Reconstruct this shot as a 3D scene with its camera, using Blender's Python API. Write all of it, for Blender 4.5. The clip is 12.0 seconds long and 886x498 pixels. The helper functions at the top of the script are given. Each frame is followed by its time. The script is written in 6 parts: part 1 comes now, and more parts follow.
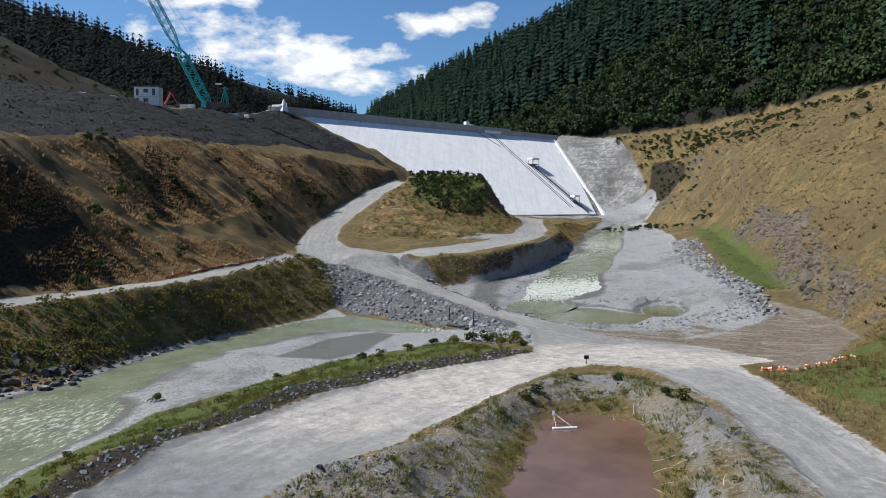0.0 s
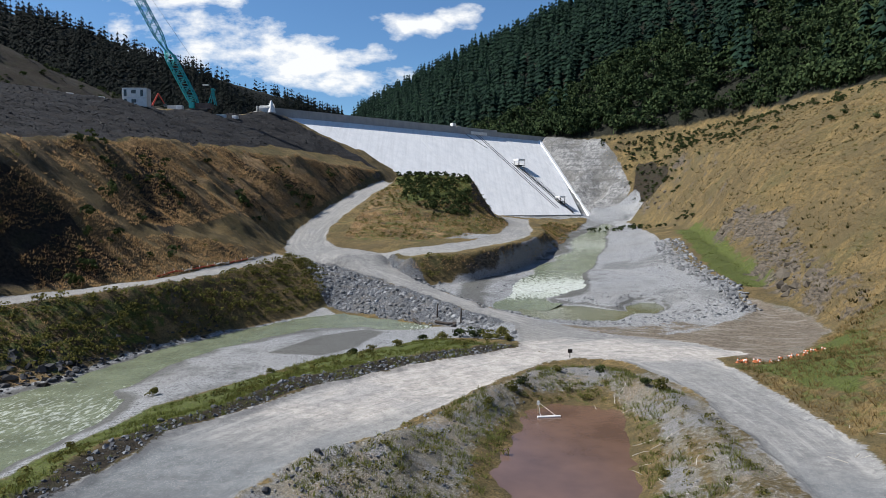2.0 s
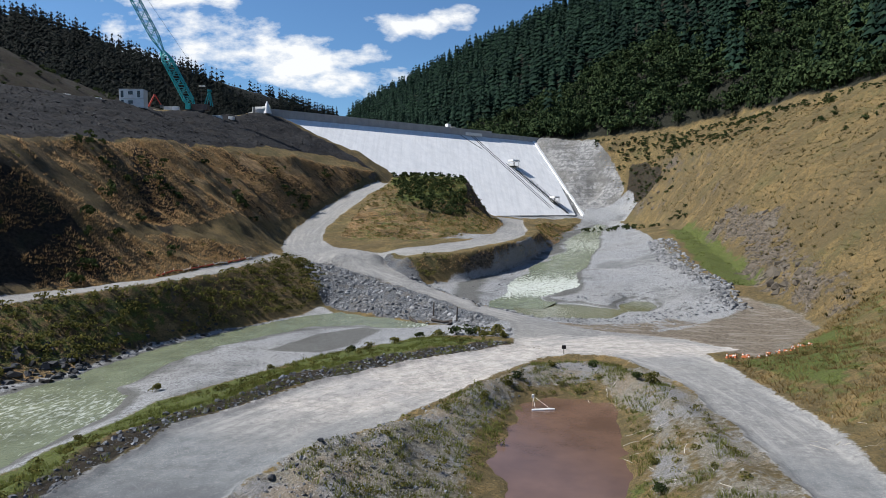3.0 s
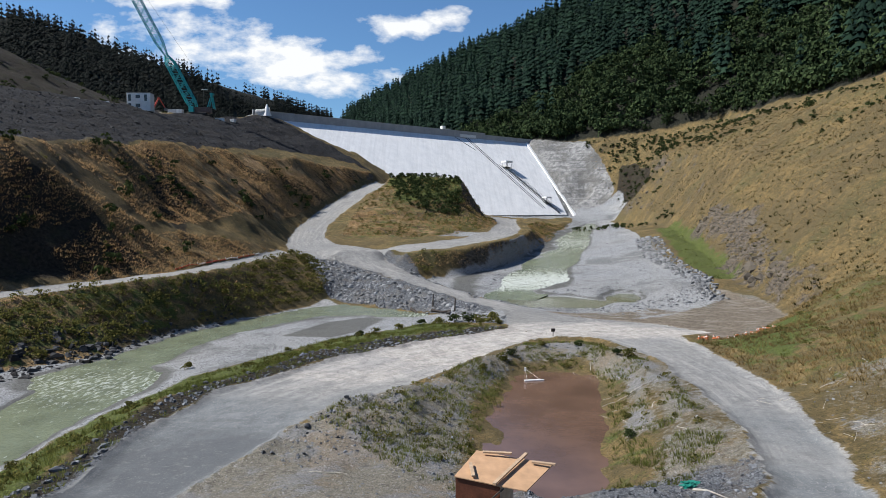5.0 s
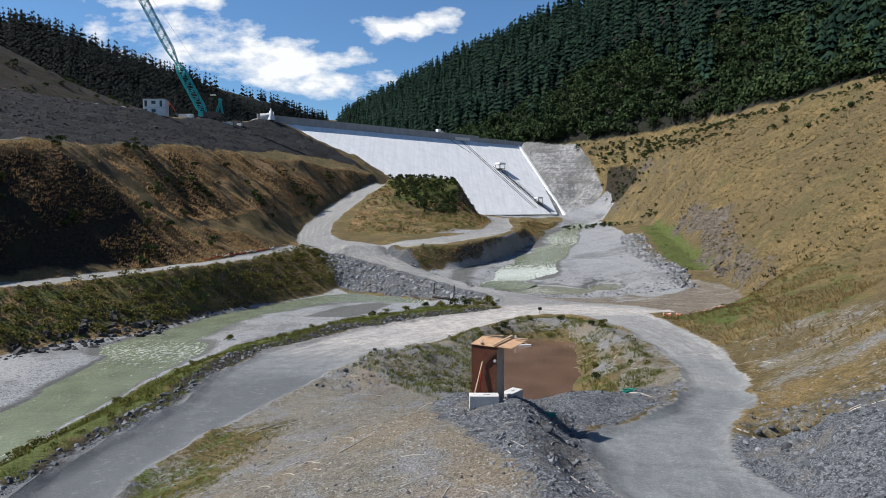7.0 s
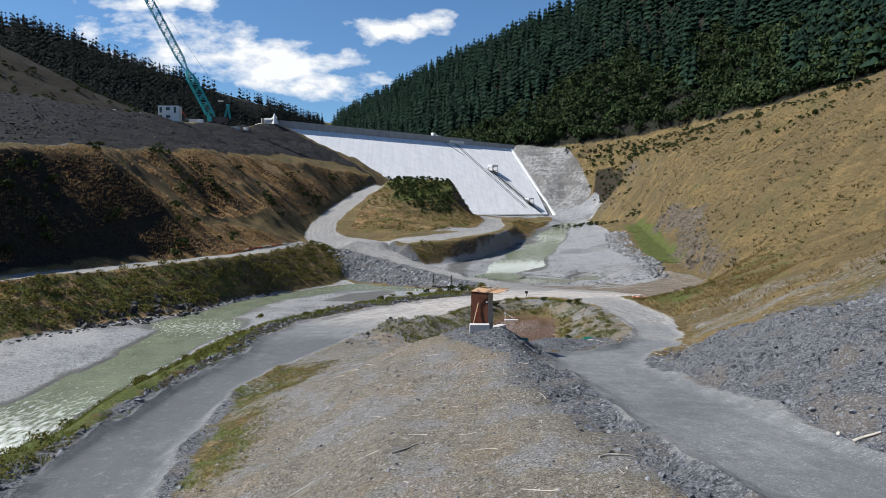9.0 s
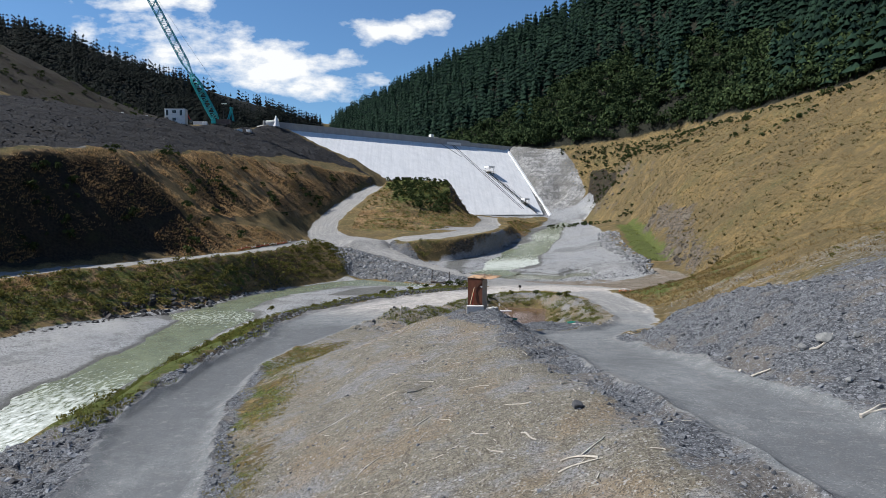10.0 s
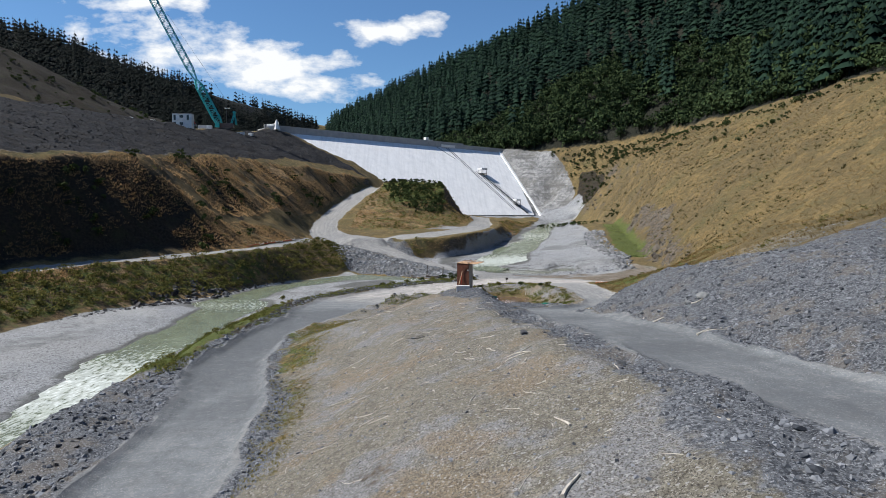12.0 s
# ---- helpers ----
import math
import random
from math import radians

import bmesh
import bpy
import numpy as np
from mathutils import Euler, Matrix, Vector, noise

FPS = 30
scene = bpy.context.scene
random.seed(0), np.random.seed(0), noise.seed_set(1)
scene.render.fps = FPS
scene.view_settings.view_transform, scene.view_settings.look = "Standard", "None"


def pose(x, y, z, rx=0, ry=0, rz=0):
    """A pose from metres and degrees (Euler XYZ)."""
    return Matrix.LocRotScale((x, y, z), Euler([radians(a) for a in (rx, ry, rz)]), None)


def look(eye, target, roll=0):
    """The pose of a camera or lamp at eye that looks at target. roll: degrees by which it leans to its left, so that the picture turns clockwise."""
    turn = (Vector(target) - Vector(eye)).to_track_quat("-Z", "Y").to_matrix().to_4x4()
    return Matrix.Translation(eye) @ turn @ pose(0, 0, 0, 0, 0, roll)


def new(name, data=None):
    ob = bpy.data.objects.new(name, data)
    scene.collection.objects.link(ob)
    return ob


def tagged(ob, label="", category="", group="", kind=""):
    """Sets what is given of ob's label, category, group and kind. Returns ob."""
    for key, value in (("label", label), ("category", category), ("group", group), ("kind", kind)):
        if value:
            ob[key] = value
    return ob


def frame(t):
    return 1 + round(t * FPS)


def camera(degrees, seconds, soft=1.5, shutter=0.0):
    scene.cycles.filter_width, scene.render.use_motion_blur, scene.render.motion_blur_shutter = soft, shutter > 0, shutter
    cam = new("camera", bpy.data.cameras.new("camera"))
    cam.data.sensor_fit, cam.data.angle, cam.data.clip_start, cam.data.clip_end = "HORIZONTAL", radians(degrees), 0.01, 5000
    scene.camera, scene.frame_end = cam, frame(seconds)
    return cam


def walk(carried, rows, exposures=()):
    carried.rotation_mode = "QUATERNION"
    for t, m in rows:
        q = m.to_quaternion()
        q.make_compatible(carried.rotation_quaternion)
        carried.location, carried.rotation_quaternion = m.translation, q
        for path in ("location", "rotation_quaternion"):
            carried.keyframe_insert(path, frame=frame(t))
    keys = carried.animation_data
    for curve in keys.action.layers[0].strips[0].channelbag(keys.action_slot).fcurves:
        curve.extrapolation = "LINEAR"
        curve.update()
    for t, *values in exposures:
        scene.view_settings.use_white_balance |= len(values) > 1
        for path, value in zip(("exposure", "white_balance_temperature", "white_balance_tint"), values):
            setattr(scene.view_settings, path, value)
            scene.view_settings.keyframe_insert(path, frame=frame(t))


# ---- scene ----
cam = camera(68.3, 12.0, 0.5)
PATH = [
    (0.0, pose(0.00, 0.00, 19.00, 86.25, -0.10, 0.00)),
    (0.5, pose(-0.04, -0.66, 18.98, 86.26, -0.09, -0.31)),
    (1.0, pose(-0.12, -1.24, 18.94, 86.28, -0.08, -0.60)),
    (1.5, pose(-0.18, -1.79, 18.89, 86.30, -0.08, -0.91)),
    (2.0, pose(-0.25, -2.36, 18.83, 86.34, -0.07, -1.19)),
    (2.5, pose(-0.34, -3.04, 18.78, 86.37, -0.05, -1.44)),
    (3.0, pose(-0.50, -3.97, 18.69, 86.41, -0.03, -1.65)),
    (5.0, pose(-1.71, -11.85, 18.17, 86.50, 0.02, -2.26)),
    (5.5, pose(-2.17, -14.90, 18.00, 86.52, 0.02, -2.41)),
    (6.0, pose(-2.63, -18.12, 17.81, 86.54, 0.02, -2.57)),
    (6.5, pose(-3.11, -21.63, 17.58, 86.58, 0.04, -2.71)),
    (7.0, pose(-3.56, -25.23, 17.36, 86.63, 0.05, -2.85)),
    (9.0, pose(-5.37, -40.01, 16.59, 86.78, 0.08, -3.44)),
    (9.5, pose(-5.77, -43.75, 16.44, 86.81, 0.08, -3.57)),
    (10.0, pose(-6.11, -47.29, 16.31, 86.84, 0.05, -3.70)),
    (10.5, pose(-6.39, -50.70, 16.20, 86.86, 0.04, -3.82)),
    (11.0, pose(-6.60, -53.90, 16.11, 86.89, 0.04, -3.94)),
    (11.5, pose(-6.75, -56.86, 16.04, 86.91, 0.04, -4.06)),
    (12.0, pose(-6.84, -59.53, 15.98, 86.92, 0.03, -4.18)),
]
walk(cam, PATH)
scene.view_settings.exposure = 0.50

# ---- daylight ----
SUN_TO = Vector((-0.66, 0.03, 0.75)).normalized()
sun_data = bpy.data.lights.new("sun", "SUN")
sun_data.energy, sun_data.angle, sun_data.color = 5.0, radians(0.55), (1.0, 0.97, 0.92)
sun = new("sun", sun_data)
sun.matrix_world = look((0, 0, 400), Vector((0, 0, 400)) - SUN_TO)


def make_world():
    """A clear sky with bright cumulus low over the valley's head."""
    w = bpy.data.worlds.new("sky")
    scene.world = w
    w.use_nodes = True
    nt = w.node_tree
    nt.nodes.clear()

    def add(kind, **props):
        n = nt.nodes.new(kind)
        for key, value in props.items():
            setattr(n, key, value)
        return n

    def calc(op, a, b=None, c=None):
        n = add("ShaderNodeMath", operation=op)
        for i, v in enumerate((a, b, c)):
            if v is None:
                continue
            if isinstance(v, (int, float)):
                n.inputs[i].default_value = v
            else:
                nt.links.new(v, n.inputs[i])
        return n.outputs[0]

    sky = add("ShaderNodeTexSky", sky_type="NISHITA", sun_disc=False)
    sky.sun_elevation = math.asin(SUN_TO.z)
    sky.sun_rotation = math.atan2(SUN_TO.x, SUN_TO.y)
    sky.dust_density, sky.ozone_density, sky.air_density = 0.3, 2.5, 1.0
    co = add("ShaderNodeTexCoord")
    sep = add("ShaderNodeSeparateXYZ")
    nt.links.new(co.outputs["Generated"], sep.inputs[0])
    ahead = calc("MAXIMUM", calc("ABSOLUTE", sep.outputs[1]), 0.02)
    u = calc("DIVIDE", sep.outputs[0], ahead)
    v = calc("DIVIDE", sep.outputs[2], ahead)
    flat = add("ShaderNodeCombineXYZ")
    nt.links.new(u, flat.inputs[0])
    nt.links.new(calc("MULTIPLY", v, 1.9), flat.inputs[1])
    puff = add("ShaderNodeTexNoise")
    puff.inputs["Scale"].default_value = 9.0
    puff.inputs["Detail"].default_value = 9.0
    puff.inputs["Roughness"].default_value = 0.58
    nt.links.new(flat.outputs[0], puff.inputs["Vector"])
    # cloud banks: centre and half size, as slopes across and up from the valley's axis
    banks = ((-0.34, 0.245, 0.16, 0.050), (-0.20, 0.225, 0.13, 0.045), (-0.10, 0.190, 0.09, 0.022),
             (-0.02, 0.270, 0.075, 0.024), (0.045, 0.285, 0.045, 0.022), (-0.36, 0.315, 0.12, 0.022),
             (-0.30, 0.355, 0.09, 0.014))
    total = None
    for cu, cv, ru, rv in banks:
        du = calc("DIVIDE", calc("SUBTRACT", u, cu), ru)
        dv = calc("DIVIDE", calc("SUBTRACT", v, cv), rv)
        k = calc("SUBTRACT", 1.0, calc("ADD", calc("MULTIPLY", du, du), calc("MULTIPLY", dv, dv)))
        k = calc("MAXIMUM", k, -1.2)
        total = k if total is None else calc("MAXIMUM", total, k)
    dens = calc("ADD", calc("MULTIPLY", total, 0.30), calc("MULTIPLY", calc("SUBTRACT", puff.outputs["Fac"], 0.5), 2.2))
    ramp = add("ShaderNodeValToRGB")
    ramp.color_ramp.elements[0].position, ramp.color_ramp.elements[0].color = 0.02, (0, 0, 0, 1)
    ramp.color_ramp.elements[1].position, ramp.color_ramp.elements[1].color = 0.34, (1, 1, 1, 1)
    nt.links.new(dens, ramp.inputs[0])
    mix = add("ShaderNodeMix", data_type="RGBA")
    nt.links.new(ramp.outputs[0], mix.inputs["Factor"])
    tint = add("ShaderNodeMix", data_type="RGBA", blend_type="MULTIPLY")
    tint.inputs["Factor"].default_value = 1.0
    nt.links.new(sky.outputs[0], tint.inputs["A"])
    tint.inputs["B"].default_value = SKY_TINT
    nt.links.new(tint.outputs["Result"], mix.inputs["A"])
    mix.inputs["B"].default_value = CLOUD
    bg = add("ShaderNodeBackground")
    bg.inputs["Strength"].default_value = 0.066
    nt.links.new(mix.outputs["Result"], bg.inputs["Color"])
    out = add("ShaderNodeOutputWorld")
    nt.links.new(bg.outputs[0], out.inputs["Surface"])


SKY_TINT = (0.74, 1.03, 1.28, 1)
CLOUD = (10.5, 10.7, 10.9, 1)
make_world()


# ---- materials ----
class Mat:
    """A node material: Principled shader with small helpers to wire it."""

    def __init__(self, name, rough=0.9, spec=0.3):
        self.m = bpy.data.materials.new(name)
        self.m.use_nodes = True
        self.nt = self.m.node_tree
        self.b = self.nt.nodes["Principled BSDF"]
        self.b.inputs["Roughness"].default_value = rough
        self.b.inputs["Specular IOR Level"].default_value = spec
        geo = self.nt.nodes.new("ShaderNodeNewGeometry")
        self.pos = geo.outputs["Position"]
        self.island = geo.outputs["Random Per Island"]
        self.normal = geo.outputs["Normal"]

    def link(self, a, b):
        self.nt.links.new(a, b)

    def put(self, v, socket):
        if isinstance(v, (int, float, tuple)):
            socket.default_value = v
        else:
            self.link(v, socket)

    def noise(self, scale, detail=4.0, rough=0.55, vec=None):
        n = self.nt.nodes.new("ShaderNodeTexNoise")
        n.inputs["Scale"].default_value = scale
        n.inputs["Detail"].default_value = detail
        n.inputs["Roughness"].default_value = rough
        self.link(vec or self.pos, n.inputs["Vector"])
        return n.outputs["Fac"]

    def cells(self, scale, feature="F1", out="Distance", vec=None):
        n = self.nt.nodes.new("ShaderNodeTexVoronoi")
        n.feature = feature
        n.inputs["Scale"].default_value = scale
        self.link(vec or self.pos, n.inputs["Vector"])
        return n.outputs[out]

    def stretch(self, sx, sy, sz, rz=0.0):
        n = self.nt.nodes.new("ShaderNodeMapping")
        n.inputs["Scale"].default_value = (sx, sy, sz)
        n.inputs["Rotation"].default_value = (0, 0, rz)
        self.link(self.pos, n.inputs["Vector"])
        return n.outputs[0]

    def turned(self, rz, sx, sy, sz):
        a = self.nt.nodes.new("ShaderNodeMapping")
        a.inputs["Rotation"].default_value = (0, 0, rz)
        self.link(self.pos, a.inputs["Vector"])
        n = self.nt.nodes.new("ShaderNodeMapping")
        n.inputs["Scale"].default_value = (sx, sy, sz)
        self.link(a.outputs[0], n.inputs["Vector"])
        return n.outputs[0]

    def ramp(self, fac, *stops):
        n = self.nt.nodes.new("ShaderNodeValToRGB")
        e = n.color_ramp.elements
        while len(e) < len(stops):
            e.new(0.5)
        for el, (p, c) in zip(e, stops):
            el.position = p
            el.color = (c, c, c, 1) if isinstance(c, (int, float)) else (*c, 1)
        self.link(fac, n.inputs[0])
        return n.outputs[0]

    def mix(self, fac, a, b, blend="MIX"):
        n = self.nt.nodes.new("ShaderNodeMix")
        n.data_type, n.blend_type = "RGBA", blend
        self.put(fac, n.inputs["Factor"])
        for v, key in ((a, "A"), (b, "B")):
            self.put((*v, 1) if isinstance(v, tuple) and len(v) == 3 else v, n.inputs[key])
        return n.outputs["Result"]

    def calc(self, op, a, b=0.0):
        n = self.nt.nodes.new("ShaderNodeMath")
        n.operation = op
        self.put(a, n.inputs[0])
        self.put(b, n.inputs[1])
        return n.outputs[0]

    def attr(self, name):
        n = self.nt.nodes.new("ShaderNodeAttribute")
        n.attribute_name = name
        return n.outputs["Fac"]

    def chance(self):
        n = self.nt.nodes.new("ShaderNodeObjectInfo")
        return n.outputs["Random"]

    def bump(self, height, strength=0.5, distance=0.1):
        n = self.nt.nodes.new("ShaderNodeBump")
        n.inputs["Strength"].default_value = strength
        n.inputs["Distance"].default_value = distance
        self.link(height, n.inputs["Height"])
        self.link(n.outputs[0], self.b.inputs["Normal"])

    def color(self, c):
        self.put((*c, 1) if isinstance(c, tuple) and len(c) == 3 else c, self.b.inputs["Base Color"])
        return self


def plain(name, c, rough=0.7, metal=0.0, vary=0.25, scale=3.0, spec=0.3):
    """Painted or weathered matter of one colour, uneven at two scales."""
    k = Mat(name, rough, spec)
    dark = tuple(v * (1 - vary) for v in c)
    lite = tuple(min(1, v * (1 + vary * 0.6)) for v in c)
    mixed = k.mix(k.ramp(k.noise(scale, 5), (0.3, 0.0), (0.7, 1.0)), dark, lite)
    mixed = k.mix(k.ramp(k.noise(scale * 9, 3), (0.35, 0.75), (0.65, 1.0)), (0, 0, 0), mixed, "MIX") if vary > 0.3 else mixed
    k.color(mixed)
    k.b.inputs["Metallic"].default_value = metal
    k.bump(k.noise(scale * 12, 4), 0.25, 0.02)
    return k.m


def ground_material():
    """Ground of the valley: zones of road, river gravel, broken rock, dirt and grass by attribute."""
    k = Mat("valley_ground", 0.95, 0.15)
    big, mid, fine, grit = k.noise(0.035, 5), k.noise(0.3, 6, 0.6), k.noise(2.2, 6, 0.65), k.noise(14, 5, 0.7)
    crumb = k.noise(6.5, 6, 0.75)
    stones = k.cells(5.5, "F1", "Color")
    pebble = k.cells(13.0, "F1", "Color")
    sep = k.nt.nodes.new("ShaderNodeSeparateColor")
    k.link(stones, sep.inputs[0])
    sep2 = k.nt.nodes.new("ShaderNodeSeparateColor")
    k.link(pebble, sep2.inputs[0])
    speck = k.nt.nodes.new("ShaderNodeSeparateColor")
    k.link(k.cells(27.0, "F1", "Color"), speck.inputs[0])
    # dry grass
    streak = k.noise(1.0, 6, 0.7, k.stretch(1.6, 1.6, 0.5))
    dry = k.mix(k.ramp(fine, (0.40, 0.0), (0.62, 1.0)), (0.085, 0.066, 0.028), (0.25, 0.168, 0.072))
    dry = k.mix(k.ramp(mid, (0.42, 0.0), (0.66, 0.75)), dry, (0.17, 0.130, 0.060))
    dry = k.mix(k.ramp(streak, (0.48, 0.0), (0.64, 0.8)), dry, (0.070, 0.060, 0.026))
    dry = k.mix(k.ramp(k.noise(0.75, 6, 0.75, k.stretch(1.0, 1.0, 0.35)), (0.54, 0.0), (0.66, 0.8)), dry, (0.060, 0.055, 0.024))
    dry = k.mix(k.ramp(k.noise(0.07, 6, 0.66), (0.50, 0.0), (0.62, 0.8)), dry, (0.085, 0.085, 0.034))
    dry = k.mix(k.ramp(k.noise(0.8, 9, 0.8), (0.44, 0.8), (0.51, 0.0)), dry, (0.075, 0.060, 0.026))
    dry = k.mix(k.ramp(k.noise(1.3, 9, 0.8), (0.53, 0.0), (0.60, 0.6)), dry, (0.34, 0.235, 0.105))
    flow = k.turned(-0.15, 0.20, 1.0, 0.5)
    rust = k.mix(k.ramp(crumb, (0.42, 0.0), (0.57, 1.0)), (0.085, 0.055, 0.028), (0.40, 0.255, 0.125))
    rust = k.mix(k.ramp(k.noise(0.55, 8, 0.72, flow), (0.51, 0.0), (0.59, 0.8)), rust, (0.46, 0.31, 0.165))
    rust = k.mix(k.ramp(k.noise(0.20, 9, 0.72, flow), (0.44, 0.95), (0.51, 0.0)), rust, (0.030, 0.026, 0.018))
    rust = k.mix(k.ramp(k.noise(0.16, 7, 0.7, k.stretch(1.0, 1.0, 0.4)), (0.52, 0.0), (0.60, 0.7)), rust, (0.060, 0.052, 0.024))
    dry = k.mix(k.ramp(k.attr("rust"), (0.3, 0.0), (0.7, 1.0)), dry, rust)
    dry = k.mix(k.ramp(k.noise(0.024, 5, 0.62), (0.44, 0.0), (0.58, 0.75)), dry, (0.105, 0.080, 0.040))
    dry = k.mix(k.ramp(k.noise(0.2, 8, 0.72, k.turned(-0.5, 0.65, 1.0, 0.8)), (0.50, 0.0), (0.60, 0.6)), dry, (0.24, 0.165, 0.070))
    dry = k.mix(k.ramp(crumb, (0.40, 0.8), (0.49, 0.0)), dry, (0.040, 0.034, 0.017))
    # green
    green = k.mix(k.ramp(crumb, (0.40, 0.0), (0.60, 1.0)), (0.028, 0.038, 0.010), (0.120, 0.145, 0.036))
    green = k.mix(k.ramp(fine, (0.54, 0.0), (0.66, 0.7)), green, (0.105, 0.090, 0.048))
    gmask = k.calc("ADD", k.attr("green"), k.calc("MULTIPLY", k.calc("SUBTRACT", k.noise(0.45, 6, 0.7), 0.5), 2.4))
    c = k.mix(k.ramp(gmask, (0.42, 0.0), (0.68, 1.0)), dry, green)
    # brown scrub and dark soil; shade on the steep faces is painted in
    scrub_shade = k.mix(k.ramp(fine, (0.36, 0.0), (0.64, 1.0)), (0.013, 0.011, 0.009), (0.044, 0.035, 0.024))
    scrub_shade = k.mix(k.ramp(mid, (0.5, 0.0), (0.7, 0.7)), scrub_shade, (0.034, 0.036, 0.017))
    sm = k.calc("ADD", k.attr("scrub_shade"), k.calc("MULTIPLY", k.calc("SUBTRACT", mid, 0.5), 1.0))
    c = k.mix(k.ramp(sm, (0.38, 0.0), (0.64, 1.0)), c, scrub_shade)
    # bare dirt: tan-grey fines full of small stones
    dirt = k.mix(k.ramp(fine, (0.36, 0.0), (0.62, 1.0)), (0.128, 0.116, 0.090), (0.222, 0.203, 0.163))
    dirt = k.mix(k.ramp(k.noise(0.22, 6, 0.68), (0.51, 0.0), (0.58, 0.7)), dirt, (0.215, 0.222, 0.240))
    dirt = k.mix(k.ramp(k.noise(0.16, 5, 0.7), (0.40, 0.6), (0.47, 0.0)), dirt, (0.22, 0.165, 0.105))
    dirt = k.mix(k.ramp(sep2.outputs[1], (0.0, 0.75), (0.38, 0.0)), dirt, (0.085, 0.076, 0.064))
    dirt = k.mix(k.ramp(speck.outputs[0], (0.80, 0.0), (0.93, 0.6)), dirt, (0.36, 0.345, 0.31))
    dirt = k.mix(k.ramp(speck.outputs[1], (0.10, 0.8), (0.26, 0.0)), dirt, (0.060, 0.053, 0.046))
    dirt = k.mix(k.ramp(sep2.outputs[0], (0.94, 0.0), (0.96, 0.6)), dirt, (0.40, 0.395, 0.38))
    dm = k.calc("ADD", k.attr("dirt"), k.calc("MULTIPLY", k.calc("SUBTRACT", fine, 0.5), 1.0))
    c = k.mix(k.ramp(dm, (0.4, 0.0), (0.6, 1.0)), c, dirt)
    # steep rock
    rock = k.mix(k.ramp(k.noise(0.9, 8, 0.7, k.stretch(1, 1, 2.6)), (0.38, 0.0), (0.62, 1.0)), (0.026, 0.022, 0.017), (0.165, 0.138, 0.108))
    rm = k.calc("ADD", k.attr("rock"), k.calc("MULTIPLY", k.calc("SUBTRACT", k.noise(0.22, 7, 0.72), 0.5), 2.6))
    c = k.mix(k.ramp(rm, (0.42, 0.0), (0.58, 1.0)), c, rock)
    pale = k.mix(k.ramp(k.noise(0.5, 9, 0.78, k.stretch(1, 1, 0.5)), (0.42, 0.0), (0.58, 1.0)), (0.125, 0.125, 0.127), (0.30, 0.298, 0.292))
    pale = k.mix(k.ramp(k.noise(0.22, 6, 0.7, k.stretch(0.12, 0.12, 2.2)), (0.40, 0.7), (0.47, 0.0)), pale, (0.105, 0.104, 0.102))
    pale = k.mix(k.ramp(k.noise(0.10, 6, 0.65), (0.44, 0.6), (0.52, 0.0)), pale, (0.13, 0.125, 0.115))
    cm = k.calc("ADD", k.attr("crag"), k.calc("MULTIPLY", k.calc("SUBTRACT", mid, 0.5), 0.8))
    c = k.mix(k.ramp(cm, (0.42, 0.0), (0.58, 1.0)), c, pale)
    # dark tipped rock, toned below its own colour for the slope's shade
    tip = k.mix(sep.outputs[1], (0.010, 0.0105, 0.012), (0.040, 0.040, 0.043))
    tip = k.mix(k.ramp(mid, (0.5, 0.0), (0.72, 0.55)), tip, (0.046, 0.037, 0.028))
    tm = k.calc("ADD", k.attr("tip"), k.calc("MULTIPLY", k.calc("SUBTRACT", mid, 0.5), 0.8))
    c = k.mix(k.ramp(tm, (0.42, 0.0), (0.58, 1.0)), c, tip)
    # broken rock
    rub = k.mix(k.ramp(sep.outputs[0], (0.0, 0.0), (1.0, 1.0)), (0.034, 0.038, 0.046), (0.150, 0.158, 0.172))
    rub = k.mix(k.ramp(sep2.outputs[1], (0.6, 0.0), (1.0, 0.8)), rub, (0.21, 0.218, 0.232))
    rub = k.mix(k.ramp(sep2.outputs[0], (0.0, 0.8), (0.4, 0.0)), rub, (0.035, 0.038, 0.045))
    rub = k.mix(k.ramp(k.noise(0.35, 6, 0.7), (0.52, 0.0), (0.60, 0.6)), rub, (0.15, 0.13, 0.108))
    rub = k.mix(k.ramp(k.noise(12, 4, 0.7), (0.57, 0.0), (0.61, 0.8)), rub, (0.34, 0.35, 0.365))
    um = k.calc("ADD", k.attr("rubble"), k.calc("MULTIPLY", k.calc("SUBTRACT", fine, 0.5), 0.9))
    c = k.mix(k.ramp(um, (0.42, 0.0), (0.58, 1.0)), c, rub)
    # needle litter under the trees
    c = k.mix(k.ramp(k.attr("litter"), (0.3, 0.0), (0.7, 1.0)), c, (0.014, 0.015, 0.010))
    # river gravel
    gra = k.mix(sep2.outputs[0], (0.135, 0.143, 0.155), (0.45, 0.458, 0.468))
    gra = k.mix(k.ramp(mid, (0.45, 0.0), (0.7, 0.5)), gra, (0.24, 0.245, 0.25))
    gra = k.mix(k.ramp(big, (0.45, 0.0), (0.6, 0.5)), gra, (0.30, 0.295, 0.285))
    gra = k.mix(k.ramp(k.noise(0.075, 6, 0.68), (0.40, 0.7), (0.48, 0.0)), gra, (0.15, 0.152, 0.154))
    gra = k.mix(k.ramp(k.noise(0.12, 6, 0.6, k.turned(-0.5, 1.0, 0.22, 1.0)), (0.55, 0.0), (0.66, 0.7)), gra, (0.36, 0.362, 0.36))
    gra = k.mix(k.ramp(k.noise(3.4, 6, 0.75), (0.40, 0.85), (0.47, 0.0)), gra, (0.055, 0.058, 0.062))
